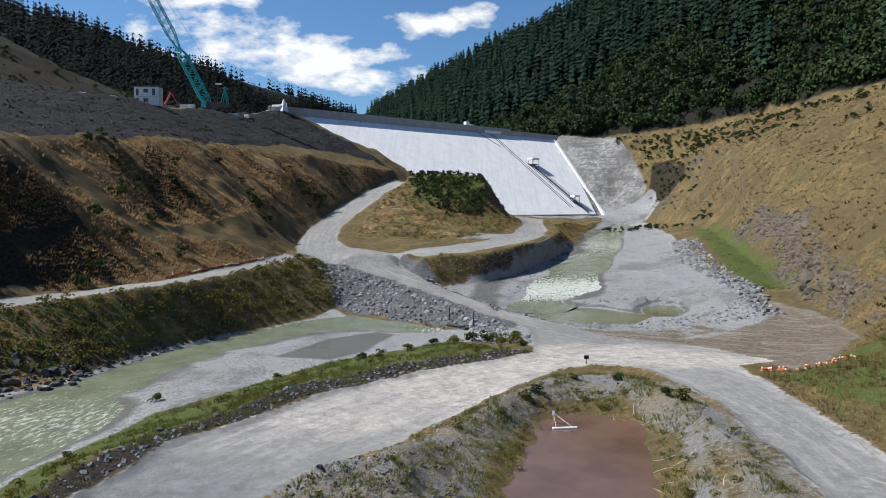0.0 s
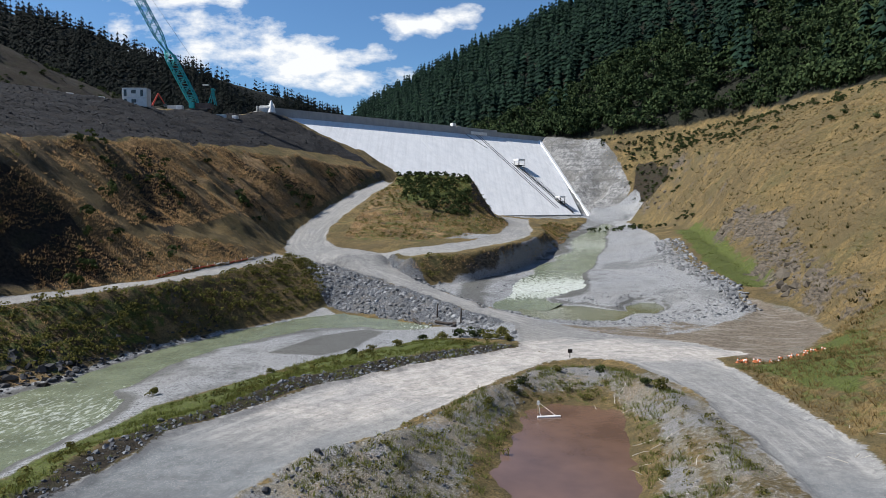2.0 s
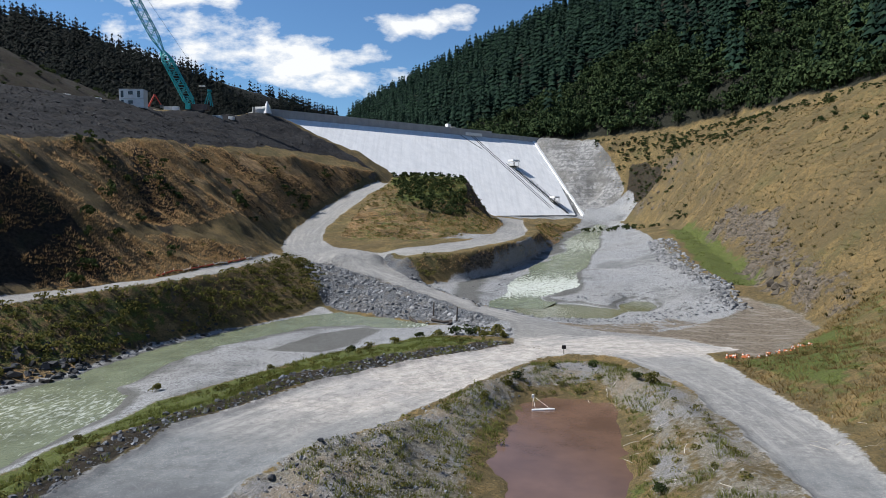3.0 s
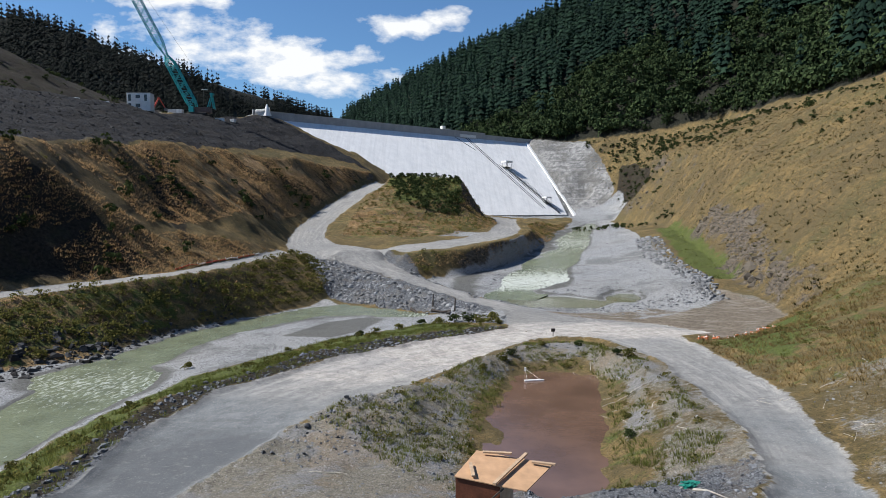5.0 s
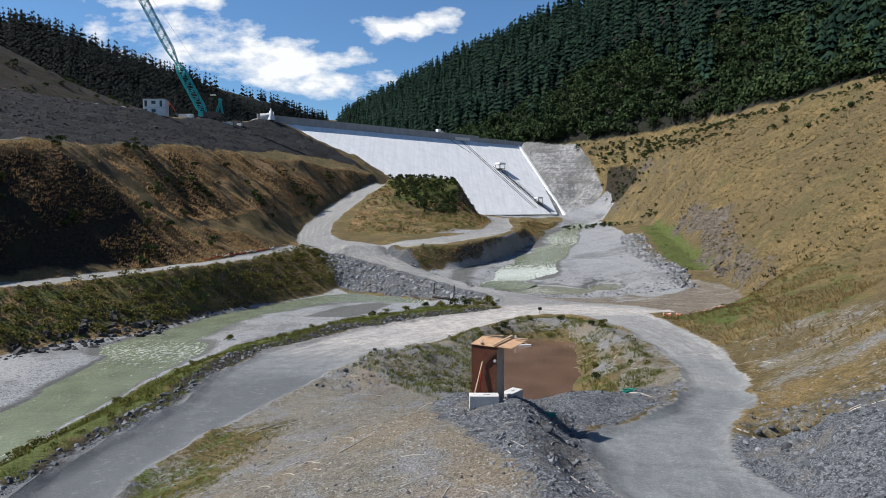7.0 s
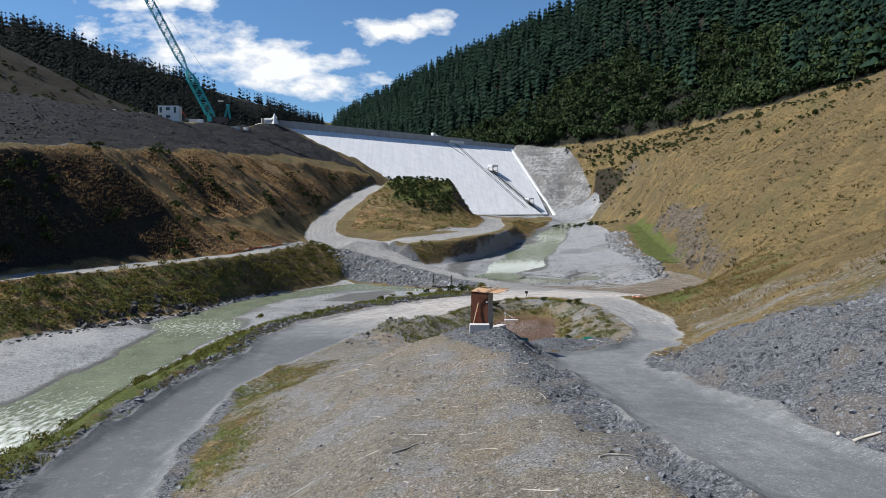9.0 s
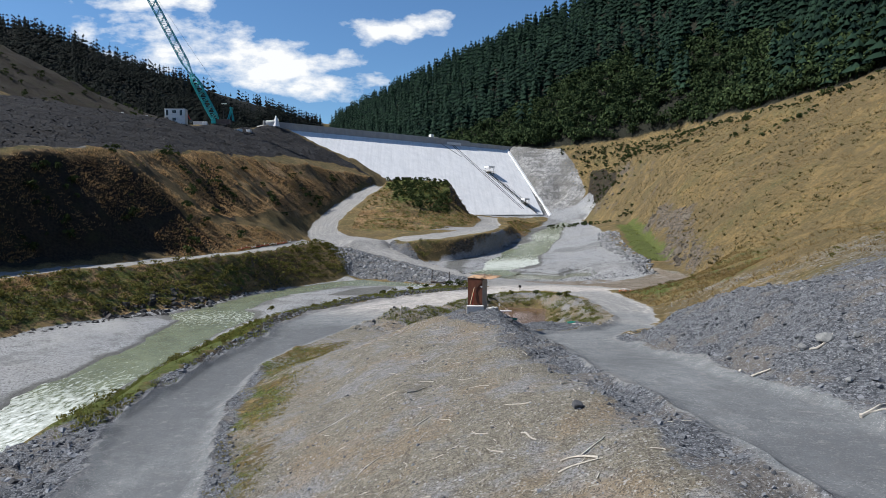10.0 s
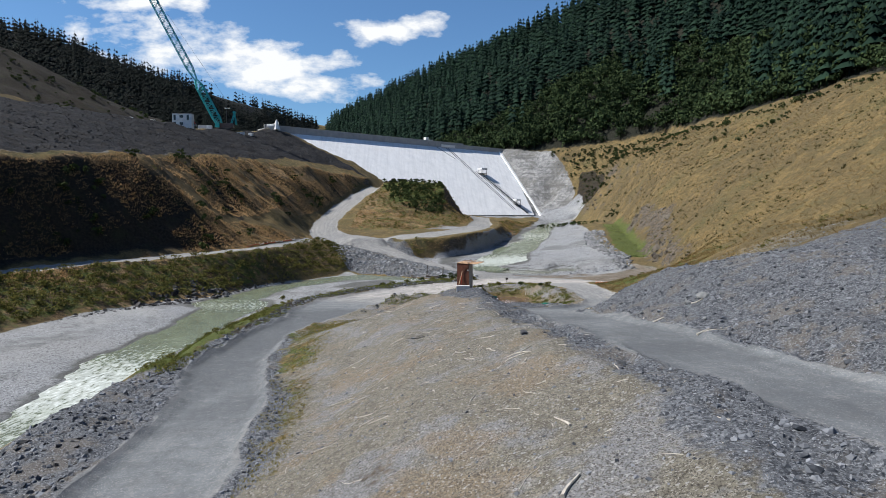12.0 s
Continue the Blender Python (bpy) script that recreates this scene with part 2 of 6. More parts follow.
    vm = k.calc("ADD", k.attr("gravel"), k.calc("MULTIPLY", k.calc("SUBTRACT", fine, 0.5), 0.6))
    c = k.mix(k.ramp(vm, (0.42, 0.0), (0.58, 1.0)), c, gra)
    # brown silt left on the flat beside the ford
    mud = k.mix(k.ramp(fine, (0.36, 0.0), (0.64, 1.0)), (0.105, 0.084, 0.062), (0.205, 0.172, 0.135))
    mud = k.mix(k.ramp(k.noise(0.5, 7, 0.7, k.turned(0.5, 0.4, 1.3, 1.0)), (0.52, 0.0), (0.60, 0.7)), mud, (0.27, 0.245, 0.21))
    sludge = k.calc("ADD", k.attr("mud"), k.calc("MULTIPLY", k.calc("SUBTRACT", k.noise(0.35, 6, 0.7), 0.5), 1.6))
    c = k.mix(k.ramp(sludge, (0.42, 0.0), (0.60, 1.0)), c, mud)
    # wet margin just above the water
    wm = k.calc("ADD", k.attr("wet"), k.calc("MULTIPLY", k.calc("SUBTRACT", mid, 0.5), 0.6))
    c = k.mix(k.ramp(wm, (0.4, 0.0), (0.7, 0.75)), c, (0.075, 0.074, 0.066))
    # road: grey compacted gravel, dusted pale where the traffic turns
    road = k.mix(k.ramp(fine, (0.36, 0.0), (0.64, 1.0)), (0.150, 0.151, 0.153), (0.255, 0.253, 0.248))
    road = k.mix(k.ramp(big, (0.40, 0.0), (0.60, 0.6)), road, (0.27, 0.262, 0.245))
    dusty = k.calc("ADD", k.attr("dust"), k.calc("MULTIPLY", k.calc("SUBTRACT", k.noise(0.16, 7, 0.68, k.turned(-0.7, 0.5, 1.2, 1.0)), 0.5), 1.8))
    pale_dust = k.mix(k.ramp(k.noise(1.1, 7, 0.7), (0.38, 0.0), (0.62, 1.0)), (0.29, 0.268, 0.245), (0.48, 0.445, 0.41))
    road = k.mix(k.ramp(dusty, (0.32, 0.0), (0.66, 1.0)), road, pale_dust)
    road = k.mix(k.ramp(k.noise(0.12, 6, 0.6), (0.54, 0.0), (0.64, 0.55)), road, (0.215, 0.216, 0.220))
    road = k.mix(k.ramp(sep2.outputs[2], (0.80, 0.0), (0.95, 0.45)), road, (0.12, 0.118, 0.115))
    road = k.mix(k.ramp(speck.outputs[2], (0.90, 0.0), (0.95, 0.5)), road, (0.50, 0.49, 0.47))
    lane = k.nt.nodes.new("ShaderNodeCombineXYZ")
    k.link(k.attr("lane"), lane.inputs[0])
    k.link(k.calc("MULTIPLY", k.attr("along"), 0.07), lane.inputs[1])
    wheel = k.noise(1.5, 5, 0.6, lane.outputs[0])
    road = k.mix(k.ramp(wheel, (0.50, 0.0), (0.62, 0.5)), road, (0.36, 0.348, 0.328))
    road = k.mix(k.ramp(k.noise(2.6, 5, 0.65, lane.outputs[0]), (0.36, 0.5), (0.45, 0.0)), road, (0.175, 0.172, 0.166))
    tread = k.noise(0.8, 6, 0.7)
    damp = k.mix(k.ramp(tread, (0.35, 0.0), (0.7, 1.0)), (0.122, 0.130, 0.136), (0.196, 0.207, 0.213))
    damp = k.mix(k.ramp(k.noise(1.7, 5, 0.7, lane.outputs[0]), (0.50, 0.0), (0.64, 0.35)), damp, (0.24, 0.243, 0.243))
    damp = k.mix(k.ramp(sep2.outputs[1], (0.82, 0.0), (0.95, 0.5)), damp, (0.10, 0.102, 0.104))
    damp = k.mix(k.ramp(speck.outputs[0], (0.88, 0.0), (0.94, 0.6)), damp, (0.40, 0.40, 0.39))
    wetness = k.calc("ADD", k.attr("damp"), k.calc("MULTIPLY", k.calc("SUBTRACT", k.noise(0.09, 4), 0.5), 1.6))
    damp = k.mix(k.ramp(k.calc("MULTIPLY", wetness, 0.5), (0.44, 0.0), (0.62, 0.75)), damp, (0.088, 0.093, 0.100))
    road = k.mix(k.ramp(wetness, (0.3, 0.0), (0.75, 1.0)), road, damp)
    road = k.mix(k.ramp(k.noise(0.7, 9, 0.78), (0.40, 0.40), (0.49, 0.0)), road, (0.115, 0.117, 0.120))
    road = k.mix(k.ramp(k.noise(1.5, 9, 0.78), (0.55, 0.0), (0.66, 0.3)), road, (0.36, 0.345, 0.32))
    rd = k.calc("ADD", k.attr("road"), k.calc("ADD", k.calc("MULTIPLY", k.calc("SUBTRACT", fine, 0.5), 1.0), k.calc("MULTIPLY", k.calc("SUBTRACT", mid, 0.5), 0.7)))
    c = k.mix(k.ramp(rd, (0.42, 0.0), (0.58, 1.0)), c, road)
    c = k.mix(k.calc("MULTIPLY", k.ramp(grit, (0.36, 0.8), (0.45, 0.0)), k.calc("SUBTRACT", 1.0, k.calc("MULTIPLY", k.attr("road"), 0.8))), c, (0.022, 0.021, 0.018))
    pale_bits = k.calc("MULTIPLY", k.ramp(k.noise(5.5, 4, 0.75), (0.60, 0.0), (0.72, 0.32)), k.calc("SUBTRACT", 1.0, k.calc("MAXIMUM", k.attr("scrub_shade"), k.attr("tip"))))
    c = k.mix(pale_bits, c, (0.42, 0.40, 0.36))
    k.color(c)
    packed = k.calc("MAXIMUM", k.attr("road"), k.calc("MULTIPLY", k.attr("gravel"), 0.6))
    open_ground = k.calc("SUBTRACT", 1.0, packed)
    loose = k.calc("MAXIMUM", k.attr("rubble"), k.calc("MAXIMUM", k.attr("tip"), k.calc("MULTIPLY", k.attr("gravel"), 0.5)))
    h = k.calc("ADD", k.calc("MULTIPLY", fine, 0.55), k.calc("MULTIPLY", crumb, 0.30))
    h = k.calc("ADD", h, k.calc("MULTIPLY", mid, 1.1))
    h = k.calc("MULTIPLY", h, k.calc("ADD", 0.06, k.calc("MULTIPLY", open_ground, 0.94)))
    h = k.calc("ADD", h, k.calc("MULTIPLY", sep2.outputs[2], 0.09))
    h = k.calc("ADD", h, k.calc("MULTIPLY", speck.outputs[2], k.calc("ADD", 0.015, k.calc("MULTIPLY", open_ground, 0.035))))
    h = k.calc("ADD", h, k.calc("MULTIPLY", k.calc("ADD", sep.outputs[2], k.calc("MULTIPLY", sep2.outputs[2], 0.5)), k.calc("MULTIPLY", loose, 0.40)))
    k.bump(h, 1.0, 0.26)
    return k.m


def water_material(name, c, rough, ripple, scale, foam=0.0):
    k = Mat(name, rough, 0.5)
    col = k.mix(k.ramp(k.noise(0.25, 4), (0.35, 0.0), (0.65, 1.0)), tuple(v * 0.8 for v in c), tuple(v * 1.15 for v in c))
    if foam:
        f = k.calc("ADD", k.attr("foam"), k.calc("MULTIPLY", k.calc("SUBTRACT", k.noise(1.4, 9, 0.72, k.turned(0.1, 1.7, 0.6, 1.0)), 0.5), 1.9))
        m = k.ramp(f, (0.42, 0.0), (0.95, foam))
        col = k.mix(m, col, (0.72, 0.75, 0.72))
        k.put(k.mix(m, (rough, rough, rough), (0.7, 0.7, 0.7)), k.b.inputs["Roughness"])
    k.color(col)
    k.bump(k.calc("ADD", k.noise(scale, 4, 0.6), k.calc("MULTIPLY", k.noise(scale * 3.1, 3), 0.5)), ripple, 0.14)
    return k.m


def concrete(name, lo, hi, streaks=0.0, along=0.0):
    k = Mat(name, 0.85, 0.25)
    c = k.mix(k.ramp(k.noise(0.25, 6, 0.6), (0.3, 0.0), (0.7, 1.0)), lo, hi)
    if streaks:
        s = k.noise(0.5, 6, 0.65, k.stretch(1.3, 0.07, 0.07, along))
        c = k.mix(k.ramp(s, (0.45, 0.0), (0.68, streaks)), c, tuple(v * 0.62 for v in lo))
    c = k.mix(k.ramp(k.noise(5, 5, 0.7), (0.35, 0.3), (0.6, 0.0)), c, tuple(v * 0.6 for v in lo))
    k.color(c)
    k.bump(k.noise(6, 6, 0.65), 0.3, 0.05)
    return k.m


def leaf_material(name, lo, hi, rough=0.85, trans=0.0):
    """Leaves or blades, a shade apart from one another; trans: the share of light that shines through them."""
    k = Mat(name, rough, 0.04)
    c = k.mix(k.island, lo, hi)
    c = k.mix(k.ramp(k.noise(0.05, 3), (0.35, 0.0), (0.65, 0.55)), c, tuple(v * 0.6 for v in lo))
    k.color(c)
    if trans:
        glow = k.nt.nodes.new("ShaderNodeBsdfTranslucent")
        k.link(c, glow.inputs["Color"])
        both = k.nt.nodes.new("ShaderNodeMixShader")
        both.inputs[0].default_value = trans
        k.link(k.b.outputs[0], both.inputs[1])
        k.link(glow.outputs[0], both.inputs[2])
        k.link(both.outputs[0], k.nt.nodes["Material Output"].inputs["Surface"])
    return k.m


M_GROUND = ground_material()
M_RIVER = water_material("river_water", (0.155, 0.174, 0.112), 0.20, 0.45, 2.6, 1.0)
M_POOL = water_material("pool_water", (0.105, 0.112, 0.052), 0.08, 0.12, 2.0)
M_POND = water_material("pond_water", (0.125, 0.074, 0.052), 0.09, 0.05, 3.0)
M_FACE = concrete("dam_concrete", (0.70, 0.71, 0.72), (0.84, 0.84, 0.84), 0.28, -0.655)
M_WALL = concrete("grey_concrete", (0.30, 0.31, 0.32), (0.42, 0.42, 0.42), 0.3)
M_BLOCK = concrete("block_concrete", (0.42, 0.41, 0.40), (0.58, 0.57, 0.55))
M_CONIFER = leaf_material("conifer_needles", (0.006, 0.015, 0.012), (0.021, 0.043, 0.027))
M_BUSH = leaf_material("bush_leaves", (0.009, 0.020, 0.009), (0.066, 0.094, 0.038))
M_SHRUB = leaf_material("shrub_leaves", (0.048, 0.056, 0.016), (0.25, 0.225, 0.070), trans=0.4)

# ---- lie of the land: level lines, each a run of (x, y, z) ----
LINES = {
    "river bed low": [(-37, -120, -0.9), (-36.5, -40, -0.9), (-36, 0, -0.9), (-36, 22, -0.9), (-35.5, 40, -0.9), (-36.5, 58, -0.9), (-35.5, 72, -0.9),
                      (-31.5, 86, -0.8), (-26, 97, -0.8), (-18, 106, -0.8), (-8, 105, -0.7), (1, 99.5, -0.5)],
    "far bank foot": [(-64, -120, 0.3), (-64, -30, 0.4), (-60, 20, 0.4), (-57, 40, 0.4), (-50, 58, 0.3), (-40.5, 69, 0.3), (-37, 84, 0.2),
                      (-29, 98, 0.2), (-22, 109, 0.2), (-20, 117, 0.3)],
    "far bar": [(-45, -60, 0.6), (-44, 0, 0.6), (-46, 20, 0.7), (-46, 40, 0.6), (-44, 54, 0.35)],
    "bar edge": [(-38.5, -60, 0.14), (-37.2, -8, 0.14), (-41, 13, 0.14), (-39.3, 32, 0.14), (-40, 54, 0.14)],
    "inner bar edge": [(-31.5, 64, 0.14), (-31.2, 73, 0.14), (-27.5, 84, 0.14), (-23.5, 91, 0.14), (-18, 97.5, 0.14), (-10, 99, 0.12)],
    "inner bar": [(-29, 64, 0.2), (-25, 78, 0.4), (-18, 88, 0.4), (-8, 94, 0.35), (0, 92, 0.5)],
    "near bank foot": [(-33, -120, 0.3), (-32.5, -15, 0.3), (-31, 0, 0.3), (-31, 20, 0.2), (-30, 40, 0.2), (-26, 57, 0.4), (-15, 74, 0.6), (-9, 80, 0.7), (1, 86, 0.9)],
    "near bank top": [(-27, -120, 3.9), (-27, -10, 3.6), (-26, 9, 3.3), (-24, 26, 2.8), (-23, 42, 2.5), (-13, 59, 2.5), (-5, 67, 2.5), (8, 76, 2.3), (13, 77, 2.1)],
    "left road left": [(-21, -120, 4.8), (-20.5, -30, 4.1), (-20.5, -21, 4.0), (-23.5, -6, 3.6), (-23, 9, 3.2), (-21, 26, 2.7), (-21, 35, 2.5),
                       (-19, 44, 2.3), (-11.5, 56, 2.2), (-3, 64, 2.2), (10, 73, 2.3)],
    "left road right": [(-13, -120, 5.6), (-14, -31, 4.6), (-15, -17, 4.2), (-17.5, -5, 3.6), (-18, 8, 3.2), (-16.5, 17, 2.9), (-12.5, 28, 2.5),
                        (-10.5, 36, 2.3), (-5, 43, 2.2), (6, 58, 2.2), (12, 66, 2.3), (16, 68, 2.4)],
    "ring road inner": [(16, 68, 2.4), (20, 66, 2.4), (22, 58, 2.6), (22, 49, 3.0), (21, 40, 3.3), (20, 34, 3.6), (18.2, 26, 4.0), (15.8, 19, 4.6), (12.6, 13.4, 5.25),
                        (8.1, 8.5, 5.9), (5, 5.4, 6.4), (3.4, -1, 7.1), (3, -12, 8.5), (3, -22, 9.4), (3.2, -32, 10.0), (4, -45, 10.4), (7, -120, 11.2)],
    "ring road outer": [(31, 67, 2.3), (30, 58, 2.5), (29, 45, 2.8), (28, 38, 3.2), (26, 33, 3.5), (22, 22, 4.1), (17.5, 14, 4.9), (13.2, 8.2, 5.6), (10, 0.8, 6.6),
                        (9.7, -8, 7.7), (9, -16, 8.7), (8.7, -23, 9.4), (9.2, -31, 9.9), (10.5, -39, 10.2), (15, -120, 11.2)],
    "pond edge": [(2.5, 26, 1.3), (4, 38, 1.3), (8, 53, 1.3), (10, 55, 1.3), (14, 55, 1.3), (16.3, 52, 1.3), (14.5, 44, 1.3), (12.3, 36, 1.3), (9.8, 27, 1.3),
                  (6.5, 23.5, 1.3), (2.5, 26, 1.3)],
    "pond bed": [(5.8, 27, 0.3), (6, 31, 0.3), (9, 42, 0.3), (12, 51, 0.3)],
    "pond rim west": [(-8, 35, 3.3), (-4, 39, 3.4), (1, 46, 3.2), (6, 56, 2.9), (12, 62, 2.8), (17, 62, 2.9), (19.5, 52, 3.3), (19, 42, 3.6), (17.5, 31, 4.0)],
    "pond rim south": [(0, 24, 2.6), (5, 20.5, 2.3), (11, 22, 3.2)],
    "saddle": [(-9, 22, 3.6), (-4, 20, 4.0), (3, 17.5, 4.9), (8, 16.3, 5.5), (12, 17.5, 5.3)],
    "mound north": [(-13, 8, 4.3), (-9, 5, 6.0), (-4.3, 5.2, 7.8), (0.5, 5.6, 8.5), (1.8, 5, 8.4)],
    "mound crest": [(0.8, 4, 8.5), (0.4, -10, 8.9), (0, -20, 9.3), (0.5, -32, 10.1), (1, -60, 10.5), (0, -120, 11)],
    "shed pad": [(-0.8, 6.6, 8.35), (1.9, 6.9, 8.2)],
    "mound flank": [(-7.5, 2, 6.7), (-5, -20, 7.7), (-5, -60, 8.6), (-5, -120, 9)],
    "mound side": [(-13, 2, 4.9), (-10, -15.8, 5.5), (-10, -45, 6.0), (-9, -120, 7)],
    "pile crest": [(20, 14.5, 5.3), (17, 8.5, 6.4), (15.5, 1, 8.7), (16, -6, 11.3), (17.7, -12, 12.5), (18, -25, 13.2), (22, -60, 14.5), (30, -120, 16)],
    "pile back": [(22.9, -12.4, 12.4), (36, -5, 14.6), (49.4, 36, 14.3)],
    "right mid slope": [(29, 30, 5.0), (38, 44, 6.2), (45, 52, 7.2), (52, 62, 8.0), (62, 78, 9.5)],
    "right foot": [(31, 66, 2.4), (37, 66, 2.2), (46, 74, 2.2), (56, 87, 1.7), (60, 98, 1.9), (64, 118, 3.2), (67, 130, 4.0), (76, 168, 8.2), (86, 210, 12), (92, 300, 13)],
    "flat": [(33, 82, 1.6), (42, 76, 1.5), (50, 93, 1.4), (56, 105, 1.6), (56, 114, 1.8)],
    "outcrop": [(58, 84, 4.4), (64, 95, 7.0), (67, 110, 8.4), (71, 126, 10), (75, 133, 11), (81, 150, 14), (83, 178, 17)],
    "right slope": [(66, 35, 13.4), (74, 87, 15.6), (90, 130, 27), (96, 170, 30), (112, 230, 42), (112, 300, 44)],
    "right slope near": [(60, -60, 24), (72, 0, 24), (88, 55, 25)],
    "forest edge": [(66, 372, 59), (89, 352, 55), (125, 325, 57), (146, 300, 59), (143, 262, 58), (136, 200, 56), (140, 130, 58), (142, 60, 57), (140, -40, 55), (130, -120, 50)],
    "abutment": [(63, 369, 58), (76, 352, 50), (84, 336, 40), (86, 322, 22)],
    "abutment foot": [(76, 313, 15.2), (92, 308, 17), (95, 300, 14)],
    "plinth": [(62.5, 368, 53), (69, 340, 34), (75, 312.5, 15.3)],
    "dam toe": [(-6, 252, 15.5), (29, 277, 15.2), (52, 294, 14.8), (75, 311, 14.6)],
    "crest base": [(-70, 274, 52), (0, 325, 48), (60, 371, 52)],
    "behind crest": [(-80, 300, 50), (-10, 350, 40), (50, 395, 52)],
    "upper river": [(9, 108, 0.3), (16, 118, 0.6), (24, 136, 1.5), (33, 154, 2.6), (44, 180, 4.6), (52, 203, 6.2), (61, 235, 7.8), (72, 268, 9.3), (80, 296, 10.6)],
    "upper bar": [(24, 121, 1.6), (32, 113, 1.4), (36, 122, 2.1), (44, 124, 2.5), (46, 142, 3.7)],
    "near bar": [(23, 96, 1.3), (32, 96, 1.3), (43, 104, 1.6)],
    "ford pool": [(17, 114, 0.3), (24.5, 110.5, 0.3), (29, 104, 0.35)],
    "side pool": [(36, 115, 0.75), (41, 114, 0.75)],
    "riprap": [(50, 104, 2.2), (54, 116, 3.6), (55, 132, 4.6), (58, 152, 6.2), (62, 170, 7.4), (70, 205, 9.6), (80, 250, 11), (88, 290, 12)],
    "bench": [(64, 136, 4.8), (72, 168, 8.4), (80, 205, 11.4)],
    "ford left": [(-29.5, 140, 7.8), (-18.5, 134.5, 6.2), (-8.8, 127, 4.4), (2.3, 110.7, 2.5), (9, 98.7, 1.9), (11, 84, 2.2)],
    "ford right": [(-12, 146, 7.2), (-5.5, 132.5, 5.0), (2.5, 119, 3.1), (10, 107, 2.0), (16, 96, 1.8), (22, 86, 1.8), (30, 83, 1.8)],
    "ford foot": [(-19, 120, 0.3), (-9.5, 109, 0.3), (-0.5, 101.5, 0.3), (4, 97, 0.5), (6, 91, 1.2)],
    "ford upper foot": [(0, 131, 2.4), (6, 121, 1.5), (11.5, 111, 0.9), (17.5, 100, 0.8)],
    "island bank foot": [(0, 132.5, 2.5), (8.3, 139, 2.4), (16, 150, 2.8), (26.5, 168.5, 3.9), (37, 193, 6.2), (45, 215, 7.4), (52, 242, 8.8), (66, 275, 10.4)],
    "island bank top": [(-5, 137, 8.0), (7, 144, 8.4), (18, 157, 9.2), (29, 176, 10.2), (35, 198, 11.4), (38, 225, 12.2), (50, 260, 13)],
    "mid road": [(-20, 138, 8.9), (-10, 141, 8.6), (2, 147, 9.0), (15, 161, 9.8), (23, 175, 10.6), (29, 200, 12.0), (31, 230, 13.4), (32, 265, 14.8)],
    "loop outer": [(-31.5, 141, 8.6), (-33.5, 148, 9.2), (-35, 158, 10.6), (-34.5, 170, 13.2), (-31.5, 192, 17.8), (-25.5, 220, 23.8), (-18, 250, 29)],
    "loop inner": [(-22, 152, 9.5), (-26, 160, 10.6), (-27, 172, 13.2), (-24, 192, 17.6), (-18.5, 217, 23.4), (-12.5, 244, 28.4)],
    "knoll top": [(-13, 240, 30), (-3, 228, 30.6), (12, 227, 29.6)],
    "knoll brow": [(-18, 200, 21), (-6, 206, 23), (6, 210, 24)],
    "knoll side": [(13.5, 219, 26.5), (15, 226, 28), (16, 240, 26)],
    "knoll cliff foot": [(21, 216, 14.2), (23.5, 228, 15), (24.5, 242, 15.6)],
    "knoll foot": [(-17, 160, 10.6), (-6, 160, 10.4), (8, 172, 11), (19, 188, 12), (25, 205, 13.2), (27, 225, 14.2)],
    "track outer": [(-29.5, 138, 8.2), (-33, 115, 8.0), (-38, 94, 8.0), (-47, 81, 7.5), (-57, 67, 7.0), (-68, 50, 6.5), (-84, 20, 6), (-95, -120, 6)],
    "track inner": [(-34, 141, 8.6), (-36.8, 116, 8.2), (-41.5, 95, 8.1), (-51, 83, 7.6), (-61, 69, 7.1), (-72, 52, 6.6), (-88, 21, 6.1), (-99, -120, 6)],
    "grass brow": [(-150, -120, 26), (-106, 0, 26), (-88, 46, 27), (-76, 72, 27.4), (-68, 97, 29.8), (-65, 138, 33), (-58, 175, 35), (-42, 205, 35), (-33, 226, 33.8), (-20, 252, 33)],
    "spur": [(-43, 98, 8.4), (-50, 98, 14), (-57, 97, 21), (-65, 96, 28.6)],
    "cut foot": [(-47, 92, 8.6), (-58, 79, 9.0), (-68, 65, 9.0), (-80, 42, 8.5), (-94, 0, 8)],
    "gully": [(-50, 118, 15), (-57, 128, 24), (-62, 134, 31)],
    "rubble top": [(-165, 60, 52), (-128, 130, 50.5), (-102, 165, 49), (-88, 181, 48.3), (-82, 212, 50), (-74, 241, 52.4), (-67, 270, 57.8), (-56, 274, 54.5), (-36, 263, 43.5), (-20, 253, 33.5)],
    "terrace": [(-160, 130, 53), (-122, 195, 50.5), (-108, 228, 51), (-100, 275, 55), (-84, 285, 58)],
    "brown hill": [(-240, 200, 112), (-176, 232, 88), (-140, 240, 70), (-113, 242, 55)],
    "left ridge": [(-900, 300, 260), (-560, 480, 232), (-395, 590, 196), (-330, 610, 184), (-270, 645, 162), (-214, 700, 150), (-183, 800, 150), (-127, 960, 150)],
    "left mountain foot": [(-330, 300, 110), (-200, 340, 74), (-150, 420, 70), (-120, 600, 70), (-115, 760, 86), (-112, 900, 120)],
    "right ridge": [(-105, 930, 146), (-50, 830, 156), (12, 750, 172), (66, 660, 178), (115, 600, 186), (205, 470, 206), (300, 320, 214), (360, 100, 206), (380, -120, 190), (400, -320, 190)],
    "right mountain foot": [(60, 395, 60), (10, 470, 58), (-40, 600, 72), (-85, 780, 100)],
    "rear": [(-300, -340, 120), (-120, -300, 40), (0, -300, 20), (80, -300, 50), (250, -340, 140)],
}


